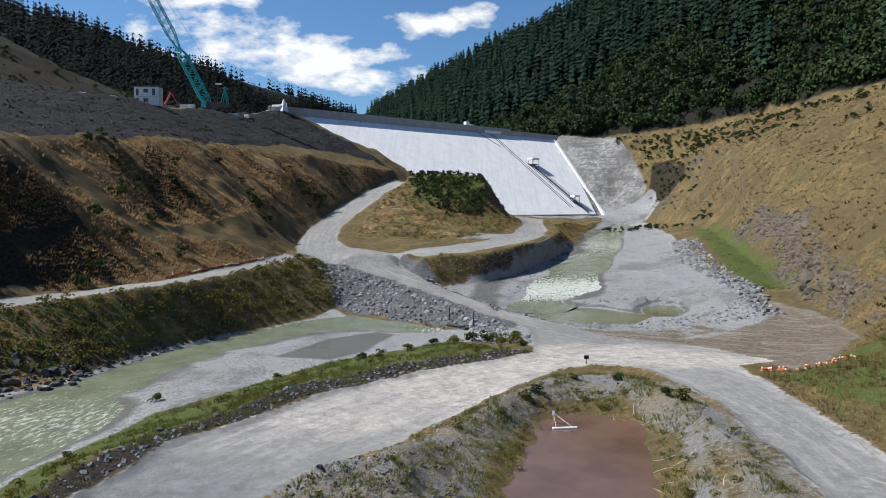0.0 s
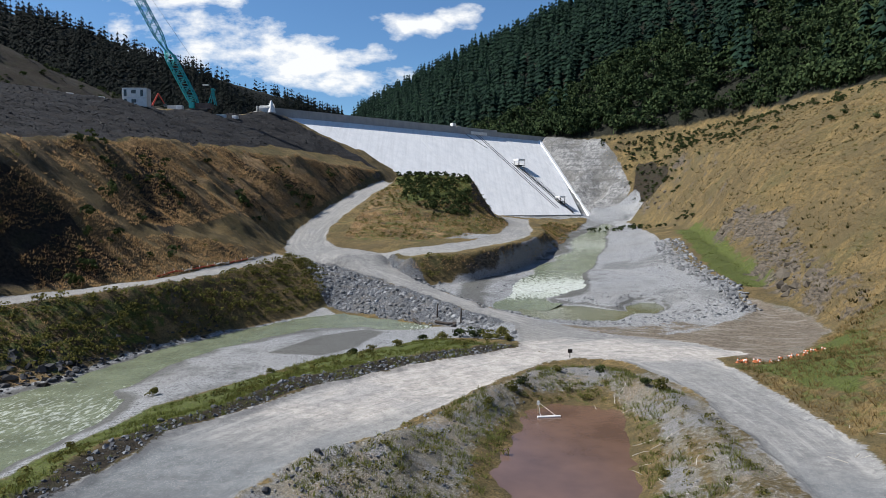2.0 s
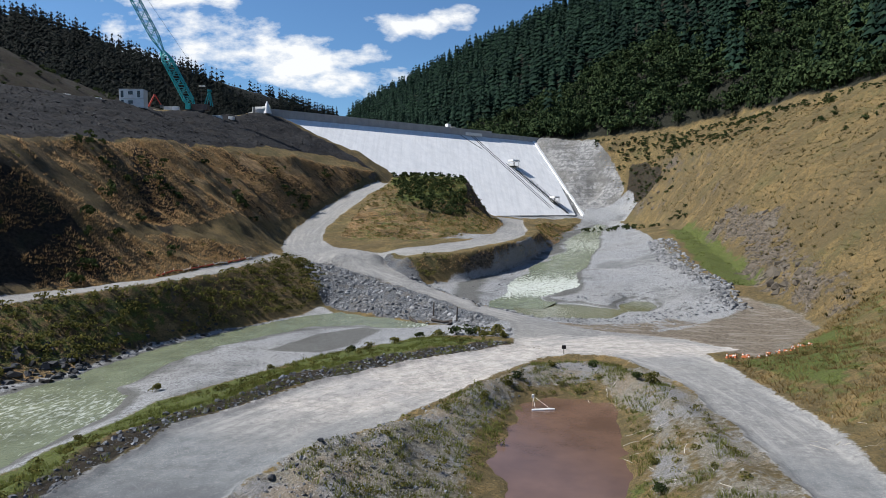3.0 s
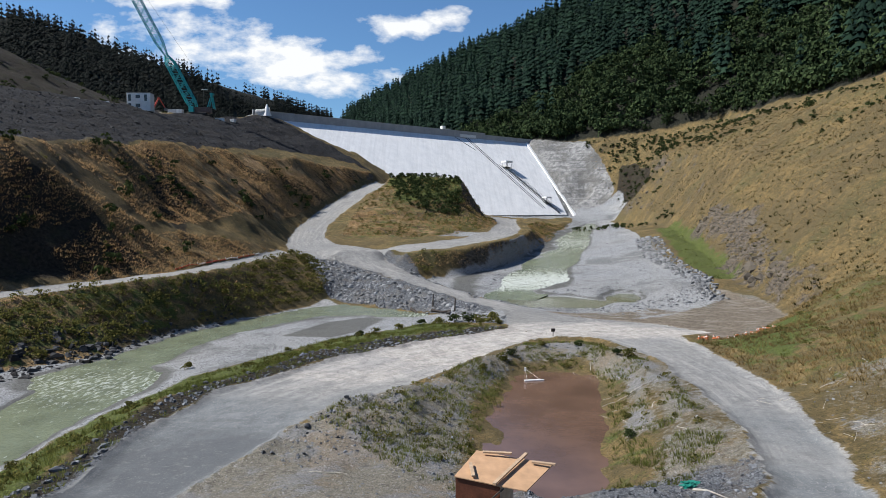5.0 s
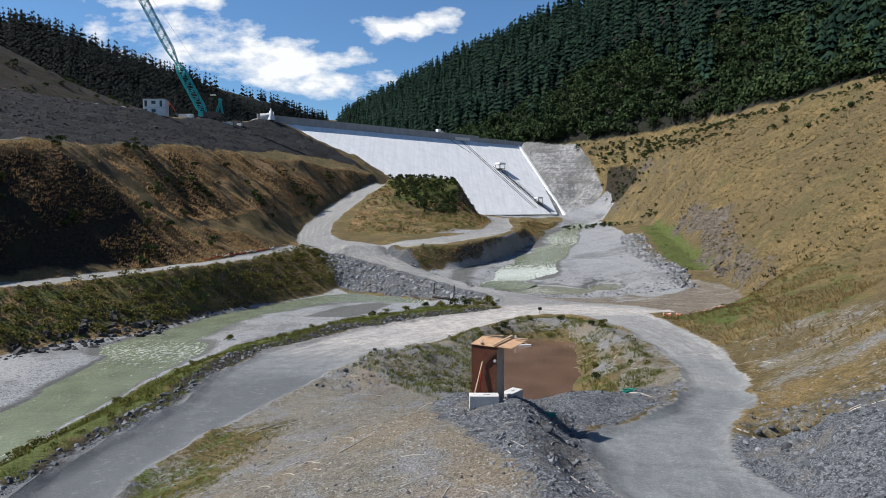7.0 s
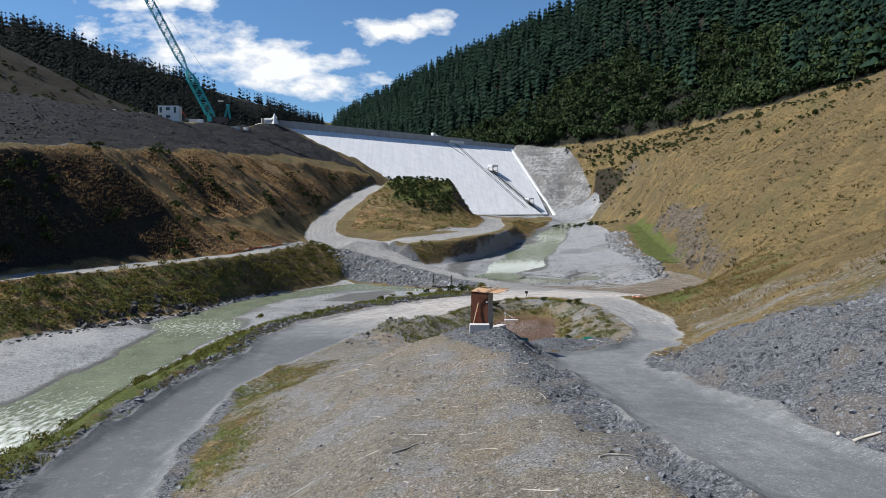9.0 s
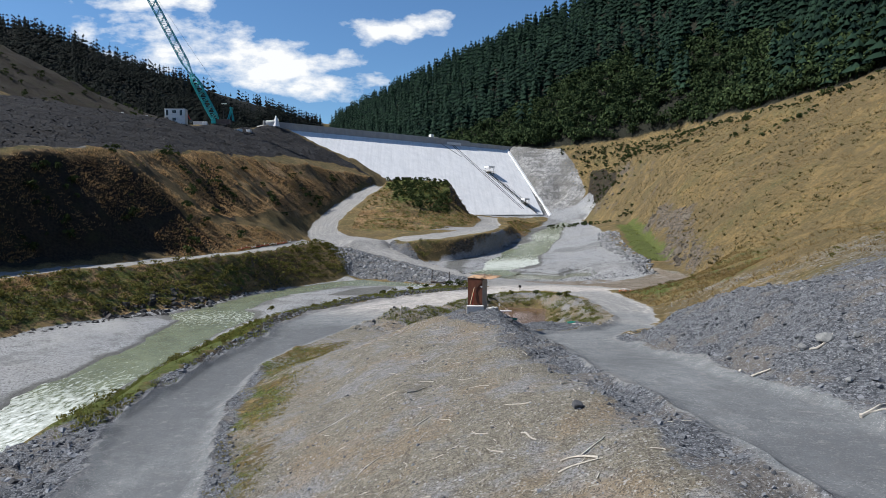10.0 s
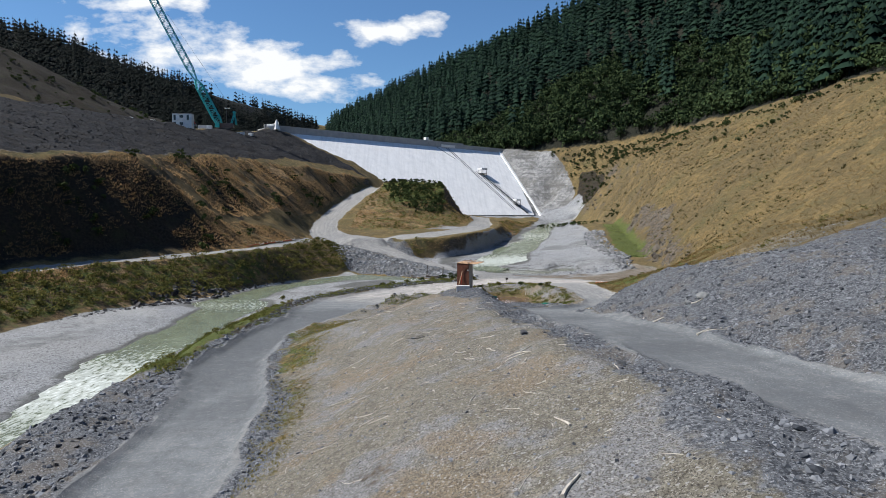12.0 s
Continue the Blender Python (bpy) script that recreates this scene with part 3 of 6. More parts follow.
def fill(known, value, rounds):
    """Smooth ground between the level lines, from coarse to fine."""
    h, w = known.shape
    if min(h, w) > 12:
        ph, pw = (h + 1) // 2, (w + 1) // 2
        k = np.zeros((ph * 2, pw * 2))
        v = np.zeros((ph * 2, pw * 2))
        k[:h, :w], v[:h, :w] = known, known * value
        ks = k.reshape(ph, 2, pw, 2).sum((1, 3))
        vs = v.reshape(ph, 2, pw, 2).sum((1, 3))
        c = fill(ks > 0, vs / np.maximum(ks, 1), rounds + 10)
        z = np.repeat(np.repeat(c, 2, 0), 2, 1)[:h, :w]
    else:
        z = np.full((h, w), value[known].mean() if known.any() else 0.0)
    for _ in range(rounds):
        p = np.pad(z, 1, mode="edge")
        z = np.where(known, value, (p[:-2, 1:-1] + p[2:, 1:-1] + p[1:-1, :-2] + p[1:-1, 2:]) / 4)
    return z


class Field:
    """A square grid of heights."""

    def __init__(self, x0, y0, x1, y1, step):
        self.x0, self.y0, self.step = x0, y0, step
        self.w, self.h = int((x1 - x0) / step) + 1, int((y1 - y0) / step) + 1
        self.z = np.zeros((self.h, self.w))

    def solve(self, outer=None, rounds=60):
        known = np.zeros((self.h, self.w))
        value = np.zeros((self.h, self.w))
        for pts in LINES.values():
            for a, b in zip(pts, pts[1:]):
                n = max(2, int(math.dist(a[:2], b[:2]) / self.step * 2.5))
                t = np.linspace(0, 1, n)[:, None]
                p = np.array(a) * (1 - t) + np.array(b) * t
                i = np.round((p[:, 0] - self.x0) / self.step).astype(int)
                j = np.round((p[:, 1] - self.y0) / self.step).astype(int)
                ok = (i >= 0) & (j >= 0) & (i < self.w) & (j < self.h)
                np.add.at(known, (j[ok], i[ok]), 1)
                np.add.at(value, (j[ok], i[ok]), p[ok, 2])
        value = value / np.maximum(known, 1)
        known = known > 0
        if outer is not None:
            gx, gy = np.meshgrid(self.x0 + np.arange(self.w) * self.step, self.y0 + np.arange(self.h) * self.step)
            rim = np.zeros_like(known)
            rim[0], rim[-1], rim[:, 0], rim[:, -1] = True, True, True, True
            rim &= ~known
            value[rim] = outer(gx[rim], gy[rim])
            known |= rim
        self.z = fill(known, value, rounds)
        return self

    def inside(self, x, y):
        return (x >= self.x0) & (y >= self.y0) & (x <= self.x0 + (self.w - 1) * self.step) & (y <= self.y0 + (self.h - 1) * self.step)

    def __call__(self, x, y):
        u = np.clip((np.asarray(x, float) - self.x0) / self.step, 0, self.w - 1.001)
        v = np.clip((np.asarray(y, float) - self.y0) / self.step, 0, self.h - 1.001)
        i, j = u.astype(int), v.astype(int)
        u, v = u - i, v - j
        z = self.z
        return (z[j, i] * (1 - u) + z[j, i + 1] * u) * (1 - v) + (z[j + 1, i] * (1 - u) + z[j + 1, i + 1] * u) * v


FAR = Field(-1100, -400, 1100, 1600, 10).solve()
NEAR = Field(-180, -120, 180, 420, 1.0).solve(FAR, 80)


class Lattice:
    """Smooth value noise for arrays."""

    def __init__(self, seed):
        self.t = np.random.default_rng(seed).random((256, 256))

    def __call__(self, x, y, scale, octaves=4, gain=0.5):
        total, amp, top = 0.0, 1.0, 0.0
        for o in range(octaves):
            u, v = np.asarray(x) / scale * 2 ** o + 17.3 * o, np.asarray(y) / scale * 2 ** o + 9.1 * o
            i, j = np.floor(u).astype(int), np.floor(v).astype(int)
            u, v = u - i, v - j
            u, v = u * u * (3 - 2 * u), v * v * (3 - 2 * v)
            t = self.t
            a = t[j % 256, i % 256] * (1 - u) + t[j % 256, (i + 1) % 256] * u
            b = t[(j + 1) % 256, i % 256] * (1 - u) + t[(j + 1) % 256, (i + 1) % 256] * u
            total = total + amp * (a * (1 - v) + b * v)
            top += amp
            amp *= gain
        return total / top


NOISE = Lattice(5)


def within(x, y, poly, soft=1.0):
    """1 inside a plan outline, 0 outside, with an edge that many metres wide."""
    x, y = np.asarray(x, float), np.asarray(y, float)
    odd = np.zeros(x.shape, bool)
    near = np.full(x.shape, 1e9)
    for (ax, ay), (bx, by) in zip(poly, poly[1:] + poly[:1]):
        if ay != by:
            odd ^= ((ay > y) != (by > y)) & (x < (bx - ax) * (y - ay) / (by - ay) + ax)
        dx, dy = bx - ax, by - ay
        t = np.clip(((x - ax) * dx + (y - ay) * dy) / (dx * dx + dy * dy + 1e-9), 0, 1)
        near = np.minimum(near, np.hypot(x - ax - t * dx, y - ay - t * dy))
    return np.clip(0.5 + np.where(odd, near, -near) / soft, 0, 1)


def flat_line(name):
    return [p[:2] for p in LINES[name]]


def band(a, b):
    return flat_line(a) + flat_line(b)[::-1]


CRAG = [(58, 366), (66, 376), (92, 352), (97, 330), (97, 312), (86, 306), (72, 310)]
CLIFF = [(13.5, 219), (19, 214), (24, 222), (27, 236), (25, 246), (15, 242)]
OUTCROPS = [(59, 86), (64, 94), (68, 112), (74, 130), (84, 150), (86, 176), (80, 178), (76, 150), (68, 132), (65, 118), (61, 98)]
SLOPES = [(-44, 100), (-34, 134), (-40, 170), (-36, 215), (-44, 204), (-60, 175), (-67, 138), (-70, 97), (-88, 46), (-80, 44), (-60, 74)]
FOREST_RIGHT = [(63, 374), (92, 354), (126, 328), (149, 302), (147, 262), (140, 200), (144, 130), (146, 60), (144, -60), (392, -120), (374, 100), (314, 330), (220, 484), (130, 614), (80, 676), (24, 766), (-42, 850), (-98, 950), (-110, 880), (-85, 770), (-40, 600), (5, 480), (45, 400)]
FOREST_LEFT = [(-900, 330), (-560, 260), (-330, 290), (-210, 330), (-150, 400), (-122, 600), (-118, 760), (-118, 930), (-136, 975), (-194, 812), (-226, 716), (-280, 666), (-338, 632), (-402, 612), (-572, 502), (-900, 350)]
BUSH_BELT = [(63, 374), (92, 354), (126, 328), (149, 302), (147, 262), (140, 200), (144, 130), (146, 60), (144, -60), (170, -60), (176, 60), (178, 130), (178, 200), (186, 280), (180, 340), (150, 390), (110, 420), (60, 440), (20, 480), (30, 410)]
ROADS = {
    "road_left": band("left road left", "left road right"),
    "road_right": band("ring road inner", "ring road outer"),
    "junction": [(10, 73), (16, 68), (20, 66), (31, 67), (36, 70), (33, 78), (22, 86), (16, 96), (10, 107), (2.5, 119), (-5.5, 132.5), (-12, 146), (-22, 152), (-33, 146), (-29.5, 140),
                 (-18.5, 134.5), (-8.8, 127), (2.3, 110.7), (9, 98.7), (12, 90), (11.5, 82)],
    "loop": band("loop outer", "loop inner"),
    "middle": [(-29, 141), (-12, 144), (-4, 141), (5, 146), (17, 160), (26, 176), (32, 200), (35, 230), (40, 262), (27, 268), (27, 230), (25, 205), (19, 182), (10, 164), (0, 154), (-10, 148), (-24, 152)],
    "track": band("track outer", "track inner"),
    "terrace": [(-165, 70), (-128, 136), (-104, 168), (-90, 184), (-85, 212), (-77, 241), (-70, 268), (-84, 285), (-100, 270), (-106, 228), (-121, 198), (-160, 130)],
}
GRAVEL = {
    "bars": band("far bank foot", "near bank foot"),
    "upper": [(1, 86), (10, 80), (30, 80), (48, 98), (54, 104), (58, 120), (60, 150), (72, 205), (90, 296), (76, 308), (66, 278), (50, 240), (43, 215), (36, 194), (25, 169), (15, 151), (7.5, 140), (1, 134),
              (-2, 130), (10, 109), (14, 95)],
    "gap": [(-8, 94), (1, 86), (13, 77), (11, 83), (6, 90), (4, 97), (0, 99), (-9, 106)],
    "dam foot": [(-10, 246), (29, 270), (52, 288), (76, 304), (78, 314), (60, 312), (20, 284), (-14, 262)],
    "pads": [(3, 168), (16, 171), (21, 183), (10, 178)],
    "apron": [(74, 300), (98, 294), (99, 310), (78, 315)],
}
VERGE = [(-29, -120), (-29, -14), (-26, -8), (-24, 9), (-21.8, 26), (-21, 36), (-19, 36), (-20, 24), (-22, 9), (-22, -6), (-19, -24), (-19, -120)]
BANK_MID = [(-24.4, -12), (-24.6, 9), (-23.4, 26), (-23.4, 36), (-22.3, 43), (-13.8, 59.2), (-5.4, 67), (8, 75.4)]
BANK_STRIP = BANK_MID + [p for p in flat_line("left road left") if p[1] > -12][::-1]
SPOIL = [(-13, 29), (-10, 38), (-5, 42), (-1, 40), (-3, 33), (-8, 26)]
RUBBLE = {
    "road verge": VERGE,
    "right pile": [(12.5, 6), (10, 4), (8, 0), (6.4, -16), (6.2, -23), (7.4, -39), (11, -120), (60, -120), (52, 0), (40, 4), (22, 3)],
    "mound east": [(18, 23), (12.5, 13.5), (8, 8.6), (5, 5.4), (6, 0), (6.5, -12), (6.4, -24), (7, -45), (10, -120), (4, -120), (1.2, -44), (1.4, -30), (0.5, -14), (-0.8, 0), (-3, 8), (0, 20), (8, 24)],
    "ford": [(-30, 141), (-18.5, 135.2), (-8.8, 127.8), (2.3, 111.5), (9, 99.5), (12.4, 90), (10, 85), (6, 90), (4, 97), (-0.5, 101), (-9.5, 108.5), (-20, 118), (-24, 127)],
    "logs": [(8.9, -18), (13, -17), (13, -34), (9.5, -34)],
    "mound skirt": [(-19, 8), (-18.6, -5), (-16, -17), (-15, -31), (-14, -120), (-11, -120), (-12.6, -31), (-13.6, -17), (-16.8, -5), (-17.4, 8)],
    "hub": [(-12, 146), (-7, 132), (0.8, 118), (6, 121), (0, 131), (-5, 139)],
}
GREEN = {
    "near bank": [p for p in flat_line("near bank foot") if p[1] > -10] + BANK_MID[::-1],
    "bench": [(60, 122), (66, 120), (78, 165), (88, 212), (80, 212), (70, 170), (62, 140)],
    "right verge": [(31, 64), (37, 65), (46, 72), (52, 76), (44, 60), (33, 46)],
    "knoll": [(-12, 238), (12, 228), (20, 236), (10, 205), (-8, 200)],
    "mound west": [(-13.4, -34), (-15.5, -15), (-17.5, -5), (-18, 8), (-16, 17), (-11, 18), (-12, 6), (-13, -8), (-12, -22), (-11.5, -34)],
}
DIRT = {
    "flat": [(22, 84), (31, 70), (38, 67), (46, 74), (56, 88), (60, 98), (58, 116), (54, 104), (46, 96), (34, 86)],
    "mound": [(-10, 24), (-2, 24), (3, 12), (0, 0), (1, -30), (2, -120), (-12, -120), (-12, -20), (-12, 4), (-11, 16)],
    "spoil": SPOIL,
    "saddle": [(-17, 17), (-13, 28), (-3, 34), (2, 25), (4, 13), (-10, 14)],
    "mound low": [(-15.5, -16), (-17.5, -5), (-18, 8), (-16, 18), (-10, 26), (3, 10), (3, -120), (-13, -120)],
    "left tip edge": [(-112, 0), (-78, 74), (-69, 97), (-66, 138), (-69, 140), (-74, 98), (-83, 76)],
}
POND_STONES = [(13, 57), (16, 58), (17, 46), (13, 33), (15, 32), (19, 46), (18, 60), (12, 61)]
EAST_RIM = [(16, 62), (22.5, 60), (23, 44), (20.5, 28), (16.5, 18.5), (8, 18), (12, 26), (16, 36), (18, 50)]
APRON = [(12, 4), (14, 11), (19, 17), (24, 26), (27, 34), (30, 40), (36, 40), (40, 26), (46, 10), (40, 3), (22, 2)]
WEST_RIM = [(-9, 35), (0, 47), (6, 58), (12, 64), (19, 62), (16, 57), (9, 56), (3, 42), (1.5, 25), (-3, 24)]
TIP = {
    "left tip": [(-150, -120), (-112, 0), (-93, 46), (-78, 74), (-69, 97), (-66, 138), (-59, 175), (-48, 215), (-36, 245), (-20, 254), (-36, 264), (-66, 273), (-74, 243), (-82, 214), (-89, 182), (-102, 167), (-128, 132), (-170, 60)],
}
RUST = {"left hill": band("track inner", "grass brow"), "knoll": [(-22, 165), (-6, 160), (4, 170), (0, 195), (-14, 205), (-20, 195)], "bank": band("far bank foot", "track outer")}
CRAGS = {"abutment": CRAG}
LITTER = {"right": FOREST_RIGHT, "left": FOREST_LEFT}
SCRUB_SHADE = {
    "bank strip": BANK_STRIP,
    "abutment side": [(96, 296), (98, 312), (103, 322), (108, 314), (109, 298), (106, 286), (99, 286)],
    # brown hill toned below its own colour; cut face and gully carry painted shade
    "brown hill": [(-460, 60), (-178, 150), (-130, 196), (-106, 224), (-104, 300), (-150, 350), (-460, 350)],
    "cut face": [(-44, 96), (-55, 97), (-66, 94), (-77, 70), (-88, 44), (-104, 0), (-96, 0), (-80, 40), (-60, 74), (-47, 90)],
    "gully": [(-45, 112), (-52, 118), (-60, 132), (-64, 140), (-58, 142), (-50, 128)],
}
FIELDS = {"tip": TIP, "rust": RUST, "crag": CRAGS, "scrub_shade": SCRUB_SHADE, "litter": LITTER, "road": ROADS, "gravel": GRAVEL, "rubble": RUBBLE, "green": GREEN, "dirt": DIRT}


PIT = [(13.7, 5.2), (14.8, 4.0), (16.6, 4.4), (17.3, 5.8), (15.9, 7.0), (14.2, 6.6)]
POOLS = [([(17, 109), (21, 116), (28, 116), (32, 111), (33, 106), (28, 100), (23, 101), (18, 103)], 0.35), ([(35, 114), (39, 121), (44, 119.5), (42, 112), (38, 106), (34, 107.5)], 0.45)]


def zone(kind, x, y):
    """How far the ground at x, y belongs to a kind of surface, 0 to 1."""
    wob = 1.6 if kind in ("green", "dirt", "rubble") else 0.7
    wx = x + (NOISE(x + 50, y, 5, 3) - 0.5) * wob * 2
    wy = y + (NOISE(x, y + 90, 5, 3) - 0.5) * wob * 2
    total = np.zeros(np.shape(x))
    for poly in FIELDS[kind].values():
        total = np.maximum(total, within(wx, wy, poly, 1.2 if kind == "road" else 2.4))
    return total


def bare_height(x, y):
    x, y = np.asarray(x, float), np.asarray(y, float)
    return np.where(NEAR.inside(x, y), NEAR(x, y), FAR(x, y))


def height(x, y, road=None):
    """The ground as built: the level lines' sheet with its roughness."""
    x, y = np.asarray(x, float), np.asarray(y, float)
    z = bare_height(x, y)
    if road is None:
        road = zone("road", x, y)
    gravel = zone("gravel", x, y)
    still = np.clip(road + 0.8 * gravel, 0, 1)
    rubble = np.maximum(zone("rubble", x, y), zone("tip", x, y))
    far = np.clip((np.hypot(x, y - 60) - 90) / 150, 0, 1)
    rough = (NOISE(x, y, 9, 4) - 0.5) * (0.9 + 2.4 * far) + (NOISE(x + 7, y, 2.4, 4) - 0.5) * (0.5 + 0.8 * rubble)
    wide = (NOISE(x, y + 31, 60, 4) - 0.5) * 12 * np.clip((np.hypot(x, y - 100) - 200) / 200, 0, 1)
    fine = (NOISE(x + 3, y + 5, 0.9, 3) - 0.5) * (0.10 + 0.22 * rubble)
    crag = np.maximum(0.22 * within(x, y, CRAG, 6), 0.85 * within(x, y, OUTCROPS, 5))
    ledges = (NOISE(x * 1.0 + 40, y, 5.5, 5, 0.6) - 0.5) * 6.0 * crag
    for poly, low in POOLS:
        w = within(x, y, poly, 4)
        z = z * (1 - w) + low * w
    rills = ((NOISE(x * 0.22, y, 6, 5, 0.6) - 0.5) * 2.6 + (NOISE(x, y + 70, 9, 5, 0.6) - 0.5) * 3.2) * within(x, y, SLOPES, 8)
    z = z + ((NOISE(x + 11, y, 2.2, 4, 0.65) - 0.3) * 2.0) * within(x, y, SPOIL, 3)
    lip = np.clip(road, 0, 1) * (1 - np.clip(road, 0, 1)) * 4 * np.clip((75 - y) / 12, 0, 1)
    z = z + lip * (0.12 + 0.30 * NOISE(x, y, 3.1, 3)) - 1.7 * within(x, y, PIT, 1.0)
    return z + rough * (1 - 0.95 * still) + fine * (1 - 0.6 * still - 0.35 * road) + wide + ledges + rills * (1 - still)


def middle(a, b):
    """The line midway between two level lines."""
    out = []
    for t in np.linspace(0, 1, 24):
        pts = []
        for name in (a, b):
            c = np.array(flat_line(name), float)
            d = np.r_[0, np.cumsum(np.hypot(*np.diff(c, axis=0).T))]
            pts.append([np.interp(t * d[-1], d, c[:, i]) for i in range(2)])
        out.append(tuple(np.mean(pts, axis=0)))
    return out


def lanes(x, y):
    """Metres across and along the nearest road, for its wheel marks."""
    lines = [middle("left road left", "left road right"), middle("ring road inner", "ring road outer"), middle("ford left", "ford right"), middle("loop outer", "loop inner"), flat_line("mid road"), [(-8, 52), (14, 71), (30, 76)], [(30, 74), (16, 82), (4, 104)]]
    best, lane, along = np.full(x.shape, 1e9), np.zeros(x.shape), np.zeros(x.shape)
    for n, line in enumerate(lines):
        run = 37.0 * n
        for (ax, ay), (bx, by) in zip(line, line[1:]):
            dx, dy = bx - ax, by - ay
            size = math.hypot(dx, dy) + 1e-6
            t = np.clip(((x - ax) * dx + (y - ay) * dy) / size ** 2, 0, 1)
            d = np.hypot(x - ax - t * dx, y - ay - t * dy)
            side = np.sign((x - ax) * dy - (y - ay) * dx)
            near = d < best
            best = np.where(near, d, best)
            lane, along = np.where(near, d * side, lane), np.where(near, run + t * size, along)
            run += size
    return lane, along


def spread(knots):
    """Grid lines, step by step: runs of (to, spacing at its end)."""
    out = [knots[0][0]]
    for (a, sa), (b, sb) in zip(knots, knots[1:]):
        while out[-1] < b:
            t = (out[-1] - a) / (b - a)
            out.append(out[-1] + sa + (sb - sa) * t)
    return np.array(out)


def mesh_of(name, verts, faces, smooth=True):
    """A mesh from arrays of corners and of faces with equal numbers of corners."""
    me = bpy.data.meshes.new(name)
    verts, faces = np.asarray(verts, np.float32), np.asarray(faces, np.int32)
    n, k = faces.shape
    me.vertices.add(len(verts))
    me.vertices.foreach_set("co", verts.ravel())
    me.loops.add(n * k)
    me.loops.foreach_set("vertex_index", faces.ravel())
    me.polygons.add(n)
    me.polygons.foreach_set("loop_start", np.arange(n, dtype=np.int32) * k)
    me.polygons.foreach_set("use_smooth", np.full(n, smooth))
    me.update(calc_edges=True)
    return me


SHEET = {}


def surface(x, y):
    """The height of the built ground at x, y."""
    gx, gy, z = SHEET["gx"], SHEET["gy"], SHEET["z"]
    x, y = np.asarray(x, float), np.asarray(y, float)
    i = np.clip(np.searchsorted(gx, x) - 1, 0, len(gx) - 2)
    j = np.clip(np.searchsorted(gy, y) - 1, 0, len(gy) - 2)
    u, v = (x - gx[i]) / (gx[i + 1] - gx[i]), (y - gy[j]) / (gy[j + 1] - gy[j])
    return (z[j, i] * (1 - u) + z[j, i + 1] * u) * (1 - v) + (z[j + 1, i] * (1 - u) + z[j + 1, i + 1] * u) * v


def build_ground():
    gx = spread([(-1050, 30), (-300, 9), (-110, 1.5), (-45, 0.75), (-20, 0.55), (20, 0.55), (45, 0.8), (110, 1.6), (300, 8), (1050, 30)])
    gy = spread([(-380, 20), (-80, 1.2), (-55, 0.5), (60, 0.55), (130, 0.9), (330, 2.0), (420, 4), (900, 12), (1550, 40)])
    x, y = np.meshgrid(gx, gy)
    shape = x.shape
    x, y = x.ravel(), y.ravel()
    masks = {kind: zone(kind, x, y) for kind in FIELDS}
    z = height(x, y, masks["road"])
    zz = z.reshape(shape)
    SHEET.update(gx=gx, gy=gy, z=zz)
    sy, sx = np.gradient(zz)
    steep = np.hypot(sx / np.gradient(gx)[None, :], sy / np.gradient(gy)[:, None]).ravel()
    rock = np.clip((steep - 1.2) / 0.7, 0, 1) * (1 - np.maximum(masks["rubble"], masks["road"]))
    rock = rock * (1 - masks["scrub_shade"])
    masks["rock"] = np.maximum(rock, 0.95 * within(x, y, OUTCROPS, 9))
    masks["green"] = np.maximum(masks["green"], np.maximum(0.56 * within(x, y, band("far bank foot", "track outer"), 3), np.maximum(0.30 * within(x, y, [(-8, 35), (0, 47), (6, 57), (12, 63), (19, 62), (20.5, 50), (20, 40), (17, 26), (12, 22), (0, 24)], 2), 0.44 * within(x, y, [(28, 40), (31, 64), (46, 72), (60, 84), (62, 70), (40, 30)], 4))))
    masks["green"] = np.maximum(masks["green"], 0.46 * within(x, y, [(-22, 160), (-6, 158), (10, 172), (20, 188), (14, 205), (-14, 205)], 4))
    for poly, share in ((APRON, 0.43), (WEST_RIM, 0.72), (EAST_RIM, 0.62), (POND_STONES, 0.9)):
        masks["dirt"] = np.maximum(masks["dirt"], (share + (NOISE(x + 9, y, 4, 4, 0.6) - 0.5) * 0.6) * within(x, y, poly, 3))
    masks["rubble"] = np.maximum(masks["rubble"], (0.40 + (NOISE(x, y + 40, 5, 4, 0.6) - 0.5) * 0.9) * within(x, y, APRON, 6) * np.clip((22 - y) / 16, 0, 1))
    masks["dirt"] = masks["dirt"] * (1 - (0.2 + 0.9 * NOISE(x, y, 3, 3)) * within(x, y, FIELDS["green"]["mound west"], 5))
    masks["green"] = masks["green"] * (1 - 0.45 * within(x, y, FIELDS["green"]["mound west"], 3))
    masks["rock"] = np.maximum(masks["rock"], 0.95 * within(x, y, CLIFF, 3))
    masks["mud"] = np.maximum(0.85 * within(x, y, FIELDS["dirt"]["flat"], 4), 0.62 * within(x, y, [(10, 86), (20, 80), (32, 82), (42, 92), (38, 97), (28, 91), (16, 93)], 5))
    masks["dust"] = within(x, y, [(-10, 42), (2, 54), (16, 67), (31, 66), (36, 71), (24, 80), (10, 78), (-4, 67), (-14, 52)], 12)
    masks["lane"], masks["along"] = lanes(x, y)
    masks["damp"] = np.where(x < 0, np.clip((54 - y) / 24, 0, 1) + 0.25 * np.clip((40 - y) / 14, 0, 1) * np.clip((y + 30) / 20, 0, 1), np.clip((46 - y) / 34, 0, 0.9)) * masks["road"] * (x < 32)
    wet_level = np.where(y < 99, 0.0, np.interp(y, [99, 118, 154, 203, 268, 296], [0.6, 1.2, 3.2, 6.8, 9.9, 11.2]))
